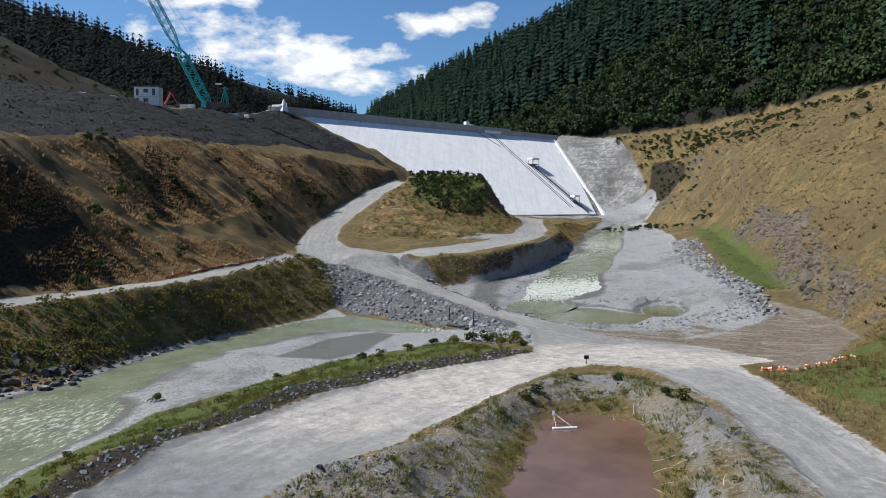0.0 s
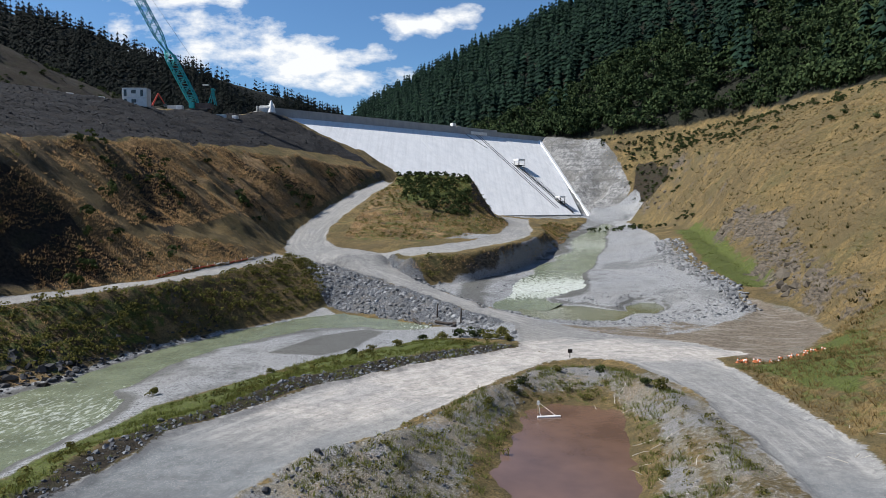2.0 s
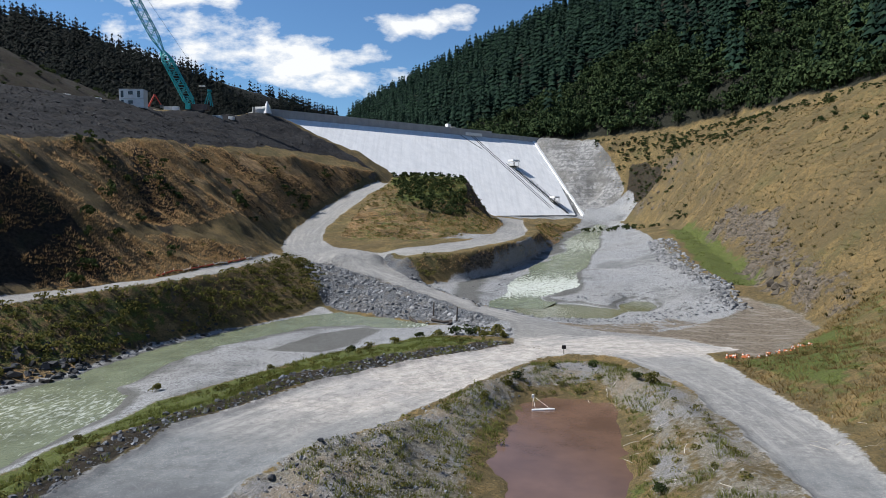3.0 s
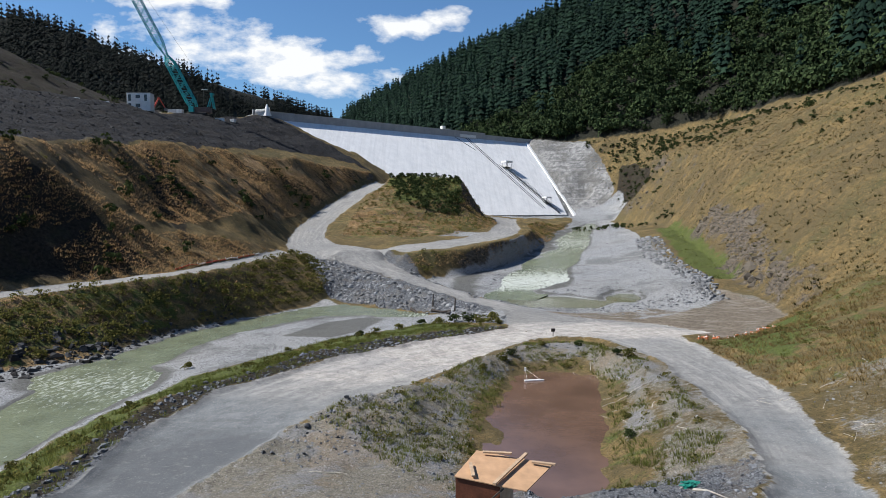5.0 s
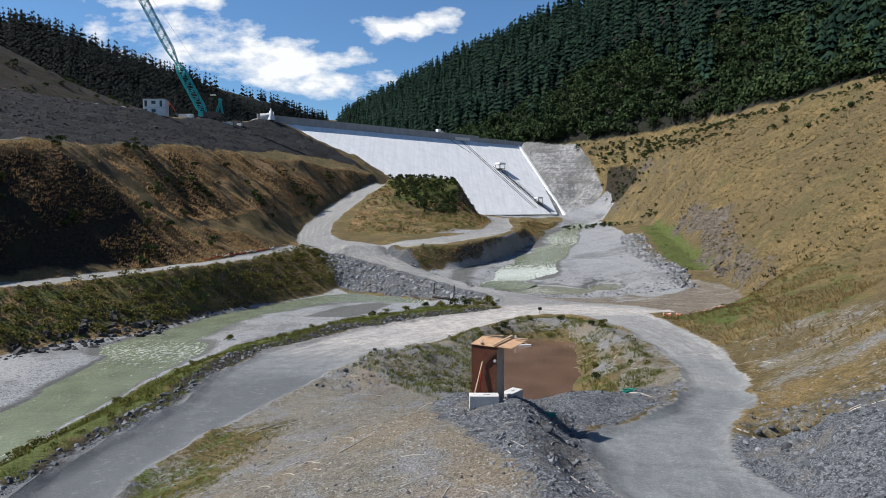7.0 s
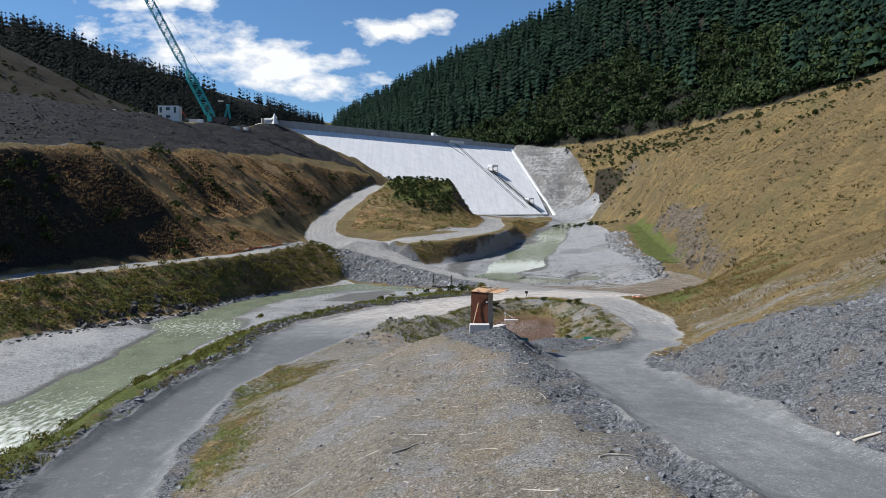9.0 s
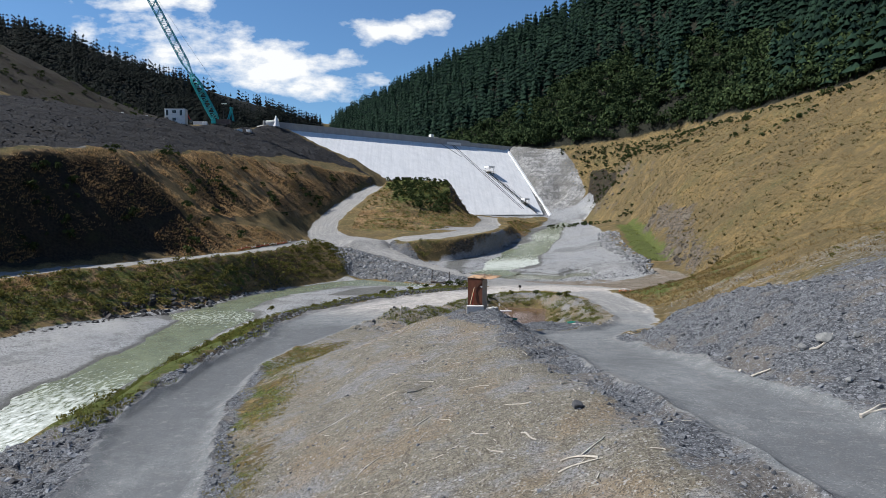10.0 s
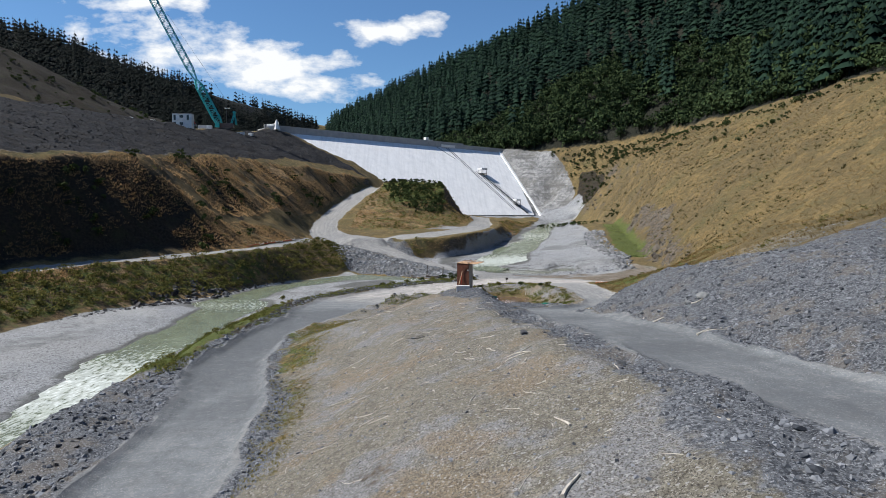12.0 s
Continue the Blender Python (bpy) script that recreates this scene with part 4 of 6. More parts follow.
    lens = within(x, y, [(-20.8, 79.5), (-16, 91), (-10, 97), (-6.8, 94), (-9.8, 81.4), (-13.5, 77)], 2)
    masks["wet"] = np.maximum(np.clip(1 - np.abs(z - wet_level) / 0.30, 0, 1), lens) * masks["gravel"]
    rows, cols = shape
    q = np.arange(rows * cols).reshape(shape)
    quads = np.stack([q[:-1, :-1], q[:-1, 1:], q[1:, 1:], q[1:, :-1]], -1).reshape(-1, 4)
    on_road = masks["road"][quads].mean(1) > 0.5
    verts = np.stack([x, y, z], 1)
    for name, pick, label in (("ground", ~on_road, "dry grass, gravel bars and broken rock of the river valley"),
                              ("road", on_road, "pale compacted gravel haul road with damp patches and wheel marks")):
        f = quads[pick]
        used, inv = np.unique(f, return_inverse=True)
        me = mesh_of(name, verts[used], inv.reshape(-1, 4))
        for kind, v in masks.items():
            at = me.attributes.new(kind, "FLOAT", "POINT")
            at.data.foreach_set("value", v[used].astype(np.float32))
        me.materials.append(M_GROUND)
        tagged(new(name, me), label, "ground" if name == "ground" else "road", kind="structure")


build_ground()


def water_strip(name, course, half, material, label, foam):
    """Water along a course of (x, y, z), lying in its bed."""
    c = np.array(course, float)
    d = np.r_[0, np.cumsum(np.hypot(*np.diff(c[:, :2], axis=0).T))]
    s = np.arange(0, d[-1], 0.8)
    p = np.stack([np.interp(s, d, c[:, i]) for i in range(3)], 1)
    for _ in range(12):
        p[1:-1] = (p[:-2] + 2 * p[1:-1] + p[2:]) / 4
    t = np.gradient(p[:, :2], axis=0)
    t /= np.linalg.norm(t, axis=1)[:, None]
    n = np.stack([t[:, 1], -t[:, 0]], 1)
    off = np.linspace(-half, half, 41)
    xy = p[:, None, :2] + n[:, None, :] * off[None, :, None]
    zz = np.repeat(p[:, 2:3], 41, 1) + (NOISE(xy[..., 0], xy[..., 1], 1.2, 3) - 0.5) * 0.10
    v = np.concatenate([xy, zz[..., None]], 2).reshape(-1, 3)
    q = np.arange(len(p) * 41).reshape(len(p), 41)
    f = np.stack([q[:-1, :-1], q[:-1, 1:], q[1:, 1:], q[1:, :-1]], -1).reshape(-1, 4)
    me = mesh_of(name, v, f)
    at = me.attributes.new("foam", "FLOAT", "POINT")
    at.data.foreach_set("value", np.clip(foam(v[:, 0], v[:, 1]), 0, 1).astype(np.float32))
    me.materials.append(material)
    return tagged(new(name, me), label, "water", kind="structure")


def low_foam(x, y):
    return 0.20 + 0.48 * np.exp(-((y - 2) / 17) ** 2) + 0.25 * np.exp(-((y - 56) / 9) ** 2) + 0.3 * np.exp(-((x - 1) / 5) ** 2)


def upper_foam(x, y):
    return 0.10 + (0.42 * np.exp(-((y - 134) / 16) ** 2) + 0.25 * np.exp(-((y - 205) / 22) ** 2) + 0.15) * np.clip((y - 114) / 10, 0, 1)


water_strip("river_water", [(-37, -118, 0), (-36.5, -40, 0), (-36, 0, 0), (-36, 22, 0), (-35, 40, 0), (-36, 58, 0), (-35, 72, 0), (-31, 86, 0), (-25, 95, 0.02), (-15, 103, 0.04), (-3, 99, 0.06), (4, 94, 0.08)],
            11, M_RIVER, "shallow grey-green river water with white riffles", low_foam)
water_strip("river_water_upper", [(11.5, 113, 0.72), (14, 117, 0.9), (18, 124, 1.15), (24, 136, 2.0), (33, 154, 3.1), (44, 180, 5.1), (52, 203, 6.7), (61, 235, 8.3), (72, 268, 9.8), (81, 298, 11.2)],
            9, M_RIVER, "grey-green river water over a stony bed with rapids", upper_foam)
side = new("pool_water", mesh_of("pool_water", [(15.5, 98, 0.8), (46, 98, 0.8), (46, 121, 0.8), (15.5, 121, 0.8)], [(0, 1, 2, 3)]))
side.data.materials.append(M_POOL)
tagged(side, "shallow still green pool on the gravel bar", "water", kind="structure")
pond = new("pond_water", mesh_of("pond_water", [(1, 21.5, 1.3), (19, 21.5, 1.3), (19, 58, 1.3), (1, 58, 1.3)], [(0, 1, 2, 3)]))
pond.data.materials.append(M_POND)
tagged(pond, "still reddish-brown water of a settling pond", "water", kind="structure")

# ---- the dam ----
CREST_A, ALONG, DOWN = Vector((-64, 272, 56.3)), Vector((0.79, 0.613, 0)).normalized(), Vector((0.613, -0.79, 0)).normalized()
RUN = 1.32
SLOPE = (DOWN + Vector((0, 0, -1 / RUN))).normalized()
FACE_N = ALONG.cross(SLOPE).normalized()
if FACE_N.z < 0:
    FACE_N = -FACE_N


def on_face(a, s, up=0.0):
    """A point of the dam's face: a metres along the crest, s metres out from it in plan, up metres off it."""
    return CREST_A + ALONG * a + DOWN * s + Vector((0, 0, -s / RUN)) + FACE_N * up


def part(name, bm, material, parent=None, label=""):
    """Links a bmesh as one mesh object, under a thing or a part."""
    bmesh.ops.recalc_face_normals(bm, faces=bm.faces)
    me = bpy.data.meshes.new(name)
    bm.to_mesh(me)
    bm.free()
    me.materials.append(material)
    ob = new(name, me)
    if parent is not None:
        ob.parent = parent
    if label:
        ob["label"] = label
    return ob


def slab(bm, pts, n, t):
    """A plate: outline pts, thickened by t along -n."""
    top = [bm.verts.new(p) for p in pts]
    low = [bm.verts.new(Vector(p) - Vector(n) * t) for p in pts]
    bm.faces.new(top)
    bm.faces.new(low[::-1])
    k = len(pts)
    for i in range(k):
        bm.faces.new((top[i], low[i], low[(i + 1) % k], top[(i + 1) % k]))


def box(bm, m, sx, sy, sz, bevel=0.0):
    """A box of that size, standing on the origin of m."""
    made = bmesh.ops.create_cube(bm, size=1.0, matrix=m @ Matrix.Translation((0, 0, sz / 2)) @ Matrix.Diagonal((sx, sy, sz, 1)))
    if bevel:
        es = {e for v in made["verts"] for e in v.link_edges}
        bmesh.ops.bevel(bm, geom=list(es), offset=bevel, segments=2, profile=0.6, affect="EDGES")


def rod(bm, a, b, r, r2=None, sides=6):
    """A round bar from a to b."""
    a, b = Vector(a), Vector(b)
    m = Matrix.Translation((a + b) / 2) @ (b - a).to_track_quat("Z", "Y").to_matrix().to_4x4()
    bmesh.ops.create_cone(bm, cap_ends=True, segments=sides, radius1=r, radius2=r if r2 is None else r2, depth=(b - a).length, matrix=m)


def toe_of(a):
    return 54.0 if a <= 135 else max(0.6, (159 - a) / 24 * 54)


M_RAIL = plain("dark_steel", (0.09, 0.095, 0.10), 0.5, 0.6, 0.3, 2)
M_WHITE = plain("white_sheet", (0.74, 0.74, 0.73), 0.6, 0, 0.15, 0.8)


def build_dam():
    dam = tagged(new("dam"), "unfinished dam with a pale sloping concrete face and grey parapet", "dam")
    edges = np.arange(-6, 150, 15.2)
    for a0, a1 in zip(edges, [*edges[1:], 158.6]):
        bm = bmesh.new()
        g = 0.03
        rise = 0.05 * RNG0.random()
        slab(bm, [on_face(a0 + g, 0, rise), on_face(a1 - g, 0, rise), on_face(a1 - g, toe_of(a1 - g), rise), on_face(a0 + g, toe_of(a0 + g), rise)], FACE_N, 0.8)
        part("face_slab", bm, M_FACE, dam)
    for a0 in np.arange(-8, 156, 9.6):
        bm = bmesh.new()
        p0, p1 = CREST_A + ALONG * (a0 + 0.03), CREST_A + ALONG * (a0 + 9.57)
        up = Vector((0, 0, 3.3 - (0.8 if a0 > 120 else 0)))
        slab(bm, [p0, p1, p1 + up, p0 + up], DOWN, 0.5)
        slab(bm, [p0 + up + DOWN * 0.10, p1 + up + DOWN * 0.10, p1 + up * 1.05 + DOWN * 0.10, p0 + up * 1.05 + DOWN * 0.10], DOWN, 0.6)
        part("parapet_wall", bm, M_WALL, dam)
    bm = bmesh.new()
    slab(bm, [CREST_A + ALONG * -8 + Vector((0, 0, 1.5)) - DOWN * 0.52, CREST_A + ALONG * 159 + Vector((0, 0, 1.5)) - DOWN * 0.52,
              CREST_A + ALONG * 159 + Vector((0, 0, 1.5)) - DOWN * 7, CREST_A + ALONG * -8 + Vector((0, 0, 1.5)) - DOWN * 7], (0, 0, 1), 2.0)
    part("crest_deck", bm, M_WALL, dam)
    bm = bmesh.new()
    slab(bm, [on_face(158.7, 0, 0.7), on_face(160.4, 0, 0.7), on_face(136.6, 55, 0.7), on_face(134.9, 55, 0.7)], FACE_N, 2.2)
    part("plinth_wall", bm, M_FACE, dam, "white concrete edge wall")
    # rails laid down the face
    for a, s0, s1 in ((111.5, 0.3, 50), (113.2, 0.3, 50), (104.0, 0.3, 10), (117.5, 20, 48)):
        bm = bmesh.new()
        p, q = on_face(a, s0, 0.25), on_face(a + 6, s1, 0.25)
        side = ALONG * 0.09
        slab(bm, [p - side, p + side, q + side, q - side], FACE_N, 0.28)
        part("slope_rail", bm, M_RAIL, dam, "dark steel rail")
    return dam


def build_face_gantry(a, s, size):
    """A small roofed working platform on rails on the dam's face."""
    o = on_face(a, s, 0.2)
    turn = Matrix.Translation(o) @ Matrix.Rotation(math.atan2(ALONG.y, ALONG.x), 4, "Z")
    top = tagged(new("slope_platform"), "small white-roofed steel work platform on the dam face", "platform", "platforms on the dam face")
    bm = bmesh.new()
    box(bm, turn @ Matrix.Translation((0, 0, size * 0.75)), size * 1.3, size, size * 0.28, 0.08)
    part("roof", bm, M_WHITE, top, "white sheet roof")
    bm = bmesh.new()
    box(bm, turn @ Matrix.Translation((0, 0, size * 0.1)), size * 1.2, size * 0.9, 0.25)
    part("deck", bm, M_RAIL, top)
    for sx in (-0.55, 0.55):
        for sy in (-0.42, 0.42):
            bm = bmesh.new()
            rod(bm, turn @ Vector((sx * size, sy * size, -1.0)), turn @ Vector((sx * size, sy * size, size * 0.78)), 0.12)
            part("post", bm, M_RAIL, top)
    return top


def build_face_stair():
    """The stair and pipes that run down the face between the platforms."""
    st = tagged(new("slope_stair"), "dark steel stair with handrail running down the dam face", "stairs")
    p, q = (119.6, 24), (125.4, 53)
    for off in (0.0, 1.1):
        bm = bmesh.new()
        rod(bm, on_face(p[0] + off, p[1], 0.3), on_face(q[0] + off, q[1], 0.3), 0.12)
        part("stringer", bm, M_RAIL, st)
        bm = bmesh.new()
        rod(bm, on_face(p[0] + off, p[1], 1.3), on_face(q[0] + off, q[1], 1.3), 0.06)
        part("handrail", bm, M_RAIL, st)
    for i in range(26):
        t = (i + 0.5) / 26
        a, s = p[0] + (q[0] - p[0]) * t, p[1] + (q[1] - p[1]) * t
        bm = bmesh.new()
        slab(bm, [on_face(a, s, 0.4), on_face(a + 1.1, s, 0.4), on_face(a + 1.2, s + 0.5, 0.4), on_face(a + 0.1, s + 0.5, 0.4)], FACE_N, 0.12)
        part("tread", bm, M_RAIL, st)
        if i % 3 == 0:
            bm = bmesh.new()
            rod(bm, on_face(a, s, 0.2), on_face(a, s, 1.3), 0.05)
            part("post", bm, M_RAIL, st)


RNG0 = np.random.default_rng(3)
build_dam()
build_face_gantry(120.4, 22.5, 3.6)
build_face_gantry(124.2, 46.5, 3.0)
build_face_stair()

# ---- plants and stones: shapes repeated over the ground ----
RNG = np.random.default_rng(11)


def conifer_shape(seed, layers, tips):
    """A plantation pine of height 1: trunk and drooping, ragged whorls."""
    r = np.random.default_rng(seed)
    v, f = [], []
    for i in range(5):
        a = i * 2 * math.pi / 5
        v.append((0.012 * math.cos(a), 0.012 * math.sin(a), -0.05))
    v.append((0, 0, 0.98))
    f += [(i, (i + 1) % 5, 5) for i in range(5)]
    for k in range(layers):
        t = (k + 0.3 * r.random()) / layers
        z = 0.10 + 0.84 * t
        rad = 0.19 * (1 - t) ** 0.8 + 0.012
        base = len(v)
        v.append((r.normal(0, 0.006), r.normal(0, 0.006), min(1.0, z + 0.17 * (1.1 - t * 0.6))))
        spin = r.random() * 6.28
        for i in range(tips):
            a = spin + i * 2 * math.pi / tips + r.normal(0, 0.12)
            q = rad * r.uniform(0.65, 1.25)
            v.append((q * math.cos(a), q * math.sin(a), z - 0.03 * r.random() + 0.015))
            a += math.pi / tips
            q = rad * r.uniform(0.30, 0.55)
            v.append((q * math.cos(a), q * math.sin(a), z + 0.03))
        n = tips * 2
        f += [(base, base + 1 + i, base + 1 + (i + 1) % n) for i in range(n)]
    return np.array(v), np.array(f)


def leafy_shape(seed, lumps, leaves, leaf, squat=1.0, trunk=True):
    """A broad-leaved tree or shrub of height 1: limbs and a crown of many small leaf clumps with gaps."""
    r = np.random.default_rng(seed)
    v, f = [], []

    def limb(a, b, w):
        base = len(v)
        for p, q in ((a, w), (b, w * 0.35)):
            for i in range(3):
                v.append((p[0] + q * math.cos(i * 2.09), p[1] + q * math.sin(i * 2.09), p[2]))
        for i in range(3):
            j = (i + 1) % 3
            f.append((base + i, base + j, base + 3 + j))
            f.append((base + i, base + 3 + j, base + 3 + i))

    heads = []
    for i in range(lumps):
        a, q = r.random() * 6.28, 0.30 * math.sqrt(r.random()) * squat
        heads.append((q * math.cos(a), q * math.sin(a), r.uniform(0.20, 0.80) if trunk else r.uniform(0.10, 0.62), r.uniform(0.17, 0.27)))
    if trunk:
        limb((0, 0, -0.08), (0, 0, 0.45), 0.03)
    for hx, hy, hz, _ in heads:
        limb((0, 0, 0.3 if trunk else -0.03), (hx, hy, hz), 0.016)
    for i in range(leaves):
        hx, hy, hz, hr = heads[i % lumps]
        d = r.normal(size=3)
        d /= np.linalg.norm(d)
        d[2] = abs(d[2]) * 0.9 - 0.15
        c = np.array((hx, hy, hz)) + d * hr * r.uniform(0.75, 1.1) * (squat, squat, 1)
        e1 = np.cross(d, r.normal(size=3))
        e1 /= np.linalg.norm(e1)
        n = d + r.normal(size=3) * 0.45
        e2 = np.cross(n, e1)
        e2 /= np.linalg.norm(e2)
        s = leaf * r.uniform(0.6, 1.35)
        base = len(v)
        v += [tuple(c - e1 * s), tuple(c - e2 * s * 0.7 + n * s * 0.12), tuple(c + e1 * s * 1.1), tuple(c + e2 * s * 0.8 - n * s * 0.12)]
        f += [(base, base + 1, base + 2), (base, base + 2, base + 3)]
    return np.array(v), np.array(f)


def tuft_shape(seed, blades, spread_by, wide):
    r = np.random.default_rng(seed)
    v, f = [], []
    for i in range(blades):
        a, b = r.random() * 6.28, r.random() * 6.28
        x, y = 0.25 * spread_by * math.cos(a), 0.25 * spread_by * math.sin(a)
        lean = r.uniform(0.1, 1.0) * spread_by
        h = r.uniform(0.55, 1.0)
        base = len(v)
        v += [(x + wide * math.cos(b), y + wide * math.sin(b), -0.08), (x - wide * math.cos(b), y - wide * math.sin(b), -0.08), (x + lean * 0.6 * math.cos(a), y + lean * 0.6 * math.sin(a), h)]
        f.append((base, base + 1, base + 2))
    return np.array(v), np.array(f)


def stone_shape(seed, sharp=0.25):
    """A broken stone about 1 across."""
    r = np.random.default_rng(seed)
    bm = bmesh.new()
    bmesh.ops.create_icosphere(bm, subdivisions=1, radius=0.5)
    for _ in range(4):
        n = Vector(r.normal(size=3)).normalized()
        cut = r.uniform(0.22, 0.40)
        for q in bm.verts:
            d = q.co.dot(n)
            if d > cut:
                q.co -= n * (d - cut)
    for q in bm.verts:
        q.co *= 1 + r.normal() * sharp * 0.3
    v = np.array([q.co[:] for q in bm.verts])
    f = np.array([[q.index for q in t.verts] for t in bm.faces])
    bm.free()
    return v, f


def chip_shape(seed):
    """A small splinter of rock about 1 across: a skewed block."""
    r = np.random.default_rng(seed)
    v = np.array([(x, y, z) for z in (-0.3, 0.3) for y in (-0.4, 0.4) for x in (-0.5, 0.5)]) * r.uniform(0.75, 1.15, 3)
    v = v + r.normal(0, 0.10, v.shape)
    v[4:, :2] *= r.uniform(0.45, 0.9, 2)
    f = [(0, 2, 1), (1, 2, 3), (4, 5, 6), (5, 7, 6), (0, 1, 4), (1, 5, 4), (2, 6, 3), (3, 6, 7), (0, 4, 2), (2, 4, 6), (1, 3, 5), (3, 7, 5)]
    return v, np.array(f)


def strew(name, shapes, xyz, size, material, label, category, tilt=0.0, smooth=False, kind="stuff", squash=None):
    """Many small things of a kind, as one mesh."""
    xyz, size = np.asarray(xyz), np.asarray(size)
    pick = RNG.integers(0, len(shapes), len(xyz))
    vs, fs, at = [], [], 0
    for s, (v, f) in enumerate(shapes):
        p = xyz[pick == s]
        if not len(p):
            continue
        k = size[pick == s]
        a = RNG.random(len(p)) * 2 * math.pi
        ca, sa = np.cos(a)[:, None], np.sin(a)[:, None]
        q = np.repeat(v[None], len(p), 0)
        if tilt:
            tx, ty = RNG.normal(0, tilt, (2, len(p), 1))
            q = np.stack([q[..., 0] + q[..., 2] * tx, q[..., 1] + q[..., 2] * ty, q[..., 2] - q[..., 0] * tx - q[..., 1] * ty], -1)
        wide = k * (1 if squash is None else RNG.uniform(*squash, len(p)))
        x = (q[..., 0] * ca - q[..., 1] * sa) * wide[:, None] + p[:, 0:1]
        y = (q[..., 0] * sa + q[..., 1] * ca) * wide[:, None] + p[:, 1:2]
        z = q[..., 2] * k[:, None] + p[:, 2:3]
        vs.append(np.stack([x, y, z], -1).reshape(-1, 3))
        fs.append((f[None] + (np.arange(len(p)) * len(v))[:, None, None]).reshape(-1, 3) + at)
        at += len(p) * len(v)
    ob = new(name, mesh_of(name, np.concatenate(vs), np.concatenate(fs), smooth))
    ob.data.materials.append(material)
    return tagged(ob, label, category, kind=kind)


def jittered(x0, y0, x1, y1, step):
    x, y = np.meshgrid(np.arange(x0, x1, step), np.arange(y0, y1, step))
    x, y = x.ravel(), y.ravel()
    return x + RNG.uniform(-0.95, 0.95, len(x)) * step, y + RNG.uniform(-0.95, 0.95, len(y)) * step


def in_poly(x, y, poly):
    return within(x, y, poly, 0.01) > 0.5


def grounded(x, y, sink=0.0):
    return np.stack([x, y, surface(x, y) - sink], 1)


def plant_forests():
    pines = [conifer_shape(i, 6 - i % 2, 6) for i in range(6)]
    x, y = RNG.uniform(-130, 430, 21500), RNG.uniform(-120, 990, 21500)
    keep = in_poly(x, y, FOREST_RIGHT) & (y > 70)
    x, y = x[keep], y[keep]
    belt = in_poly(x, y, BUSH_BELT) & (NOISE(x, y, 40, 2) < 0.72)
    strew("pine_forest", pines, grounded(x[~belt], y[~belt], 0.5), 11 + 15 * RNG.random((~belt).sum()) ** 0.7, M_CONIFER, "dark green pine plantation covering the steep valley side", "forest", 0.02, True)
    bx, by = RNG.uniform(0, 190, 5900), RNG.uniform(-60, 480, 5900)
    keep = in_poly(bx, by, BUSH_BELT) & (by > 60)
    bx, by = bx[keep], by[keep]
    broad = [leafy_shape(30 + i, 8, 145, 0.068, 1.15) for i in range(5)]
    strew("native_bush", broad, grounded(bx, by, 0.4), RNG.uniform(6.5, 12, len(bx)), M_BUSH, "dense belt of broad-leaved native bush below the pines", "bush", 0.05, False)
    far = [conifer_shape(20 + i, 3, 5) for i in range(4)]
    x, y = RNG.uniform(-700, -110, 14500), RNG.uniform(260, 1010, 14500)
    keep = in_poly(x, y, FOREST_LEFT)
    x, y = x[keep], y[keep]
    bald = within(x, y, [(-230, 690), (-190, 700), (-168, 780), (-180, 800), (-220, 740)], 10) > 0.5
    strew("pine_forest", far, grounded(x[~bald], y[~bald], 0.5), RNG.uniform(10, 19, (~bald).sum()), M_CONIFER_SHADED, "shaded pine forest on the far mountain ridge", "forest", 0.02, True)


# darker copy of the needles: the ridge's shade is put into the colour
M_CONIFER_SHADED = leaf_material("conifer_needles_shaded", (0.004, 0.006, 0.006), (0.009, 0.013, 0.011))
M_TUSSOCK = leaf_material("dry_grass_blades", (0.12, 0.085, 0.036), (0.42, 0.295, 0.130), trans=0.4)
M_GRASS = leaf_material("green_grass_blades", (0.075, 0.095, 0.024), (0.26, 0.27, 0.080), trans=0.45)
M_DARKSHRUB = leaf_material("dark_shrub_leaves", (0.018, 0.028, 0.011), (0.066, 0.086, 0.030), trans=0.2)
plant_forests()

# ---- ground cover and stones ----
FAR_BANK = flat_line("far bank foot") + [(-20, 124), (-25, 135)] + flat_line("track outer")
LEFT_HILL = band("track inner", "grass brow")
RIGHT_HILL = [(31, 62), (46, 72), (57, 86), (66, 118), (78, 168), (90, 215), (96, 300), (90, 345), (120, 322), (143, 300), (140, 262), (134, 200), (138, 130), (140, 60), (138, -40), (62, -60), (36, 0), (28, 34)]
ISLAND_BANK = band("island bank foot", "island bank top")
KNOLL = [(-22, 165), (-6, 160), (8, 172), (19, 188), (25, 205), (22, 236), (12, 230), (-12, 240), (-20, 200)]
KNOLL_BUSH = [(-13, 241), (12, 232), (14.5, 230), (14, 216), (12, 198), (1, 191), (-8, 203)]
NEAR_BANK = FIELDS["green"]["near bank"]
POND_RIM = [(-9, 35), (0, 47), (6, 58), (12, 64), (19, 62), (21, 50), (20.5, 40), (17, 26), (12, 21), (0, 23)]
POND = [p[:2] for p in LINES["pond edge"]]
MOUND = [(-16, 16), (-8, 24), (2, 22), (5, 10), (2.5, -5), (3, -34), (3, -75), (-13, -75), (-14, -20), (-17, -5)]


def on(poly, step, keep=1.0, dry=0.35):
    """Places on a stretch of plan, off the roads and out of the water."""
    xs, ys = [p[0] for p in poly], [p[1] for p in poly]
    x, y = jittered(min(xs), min(ys), max(xs), max(ys), step)
    ok = in_poly(x, y, poly) & (RNG.random(len(x)) < keep) & (x < 0.85 * (y + 62) + 4) & (x > -0.7 * (y + 62) - 12)
    x, y = x[ok], y[ok]
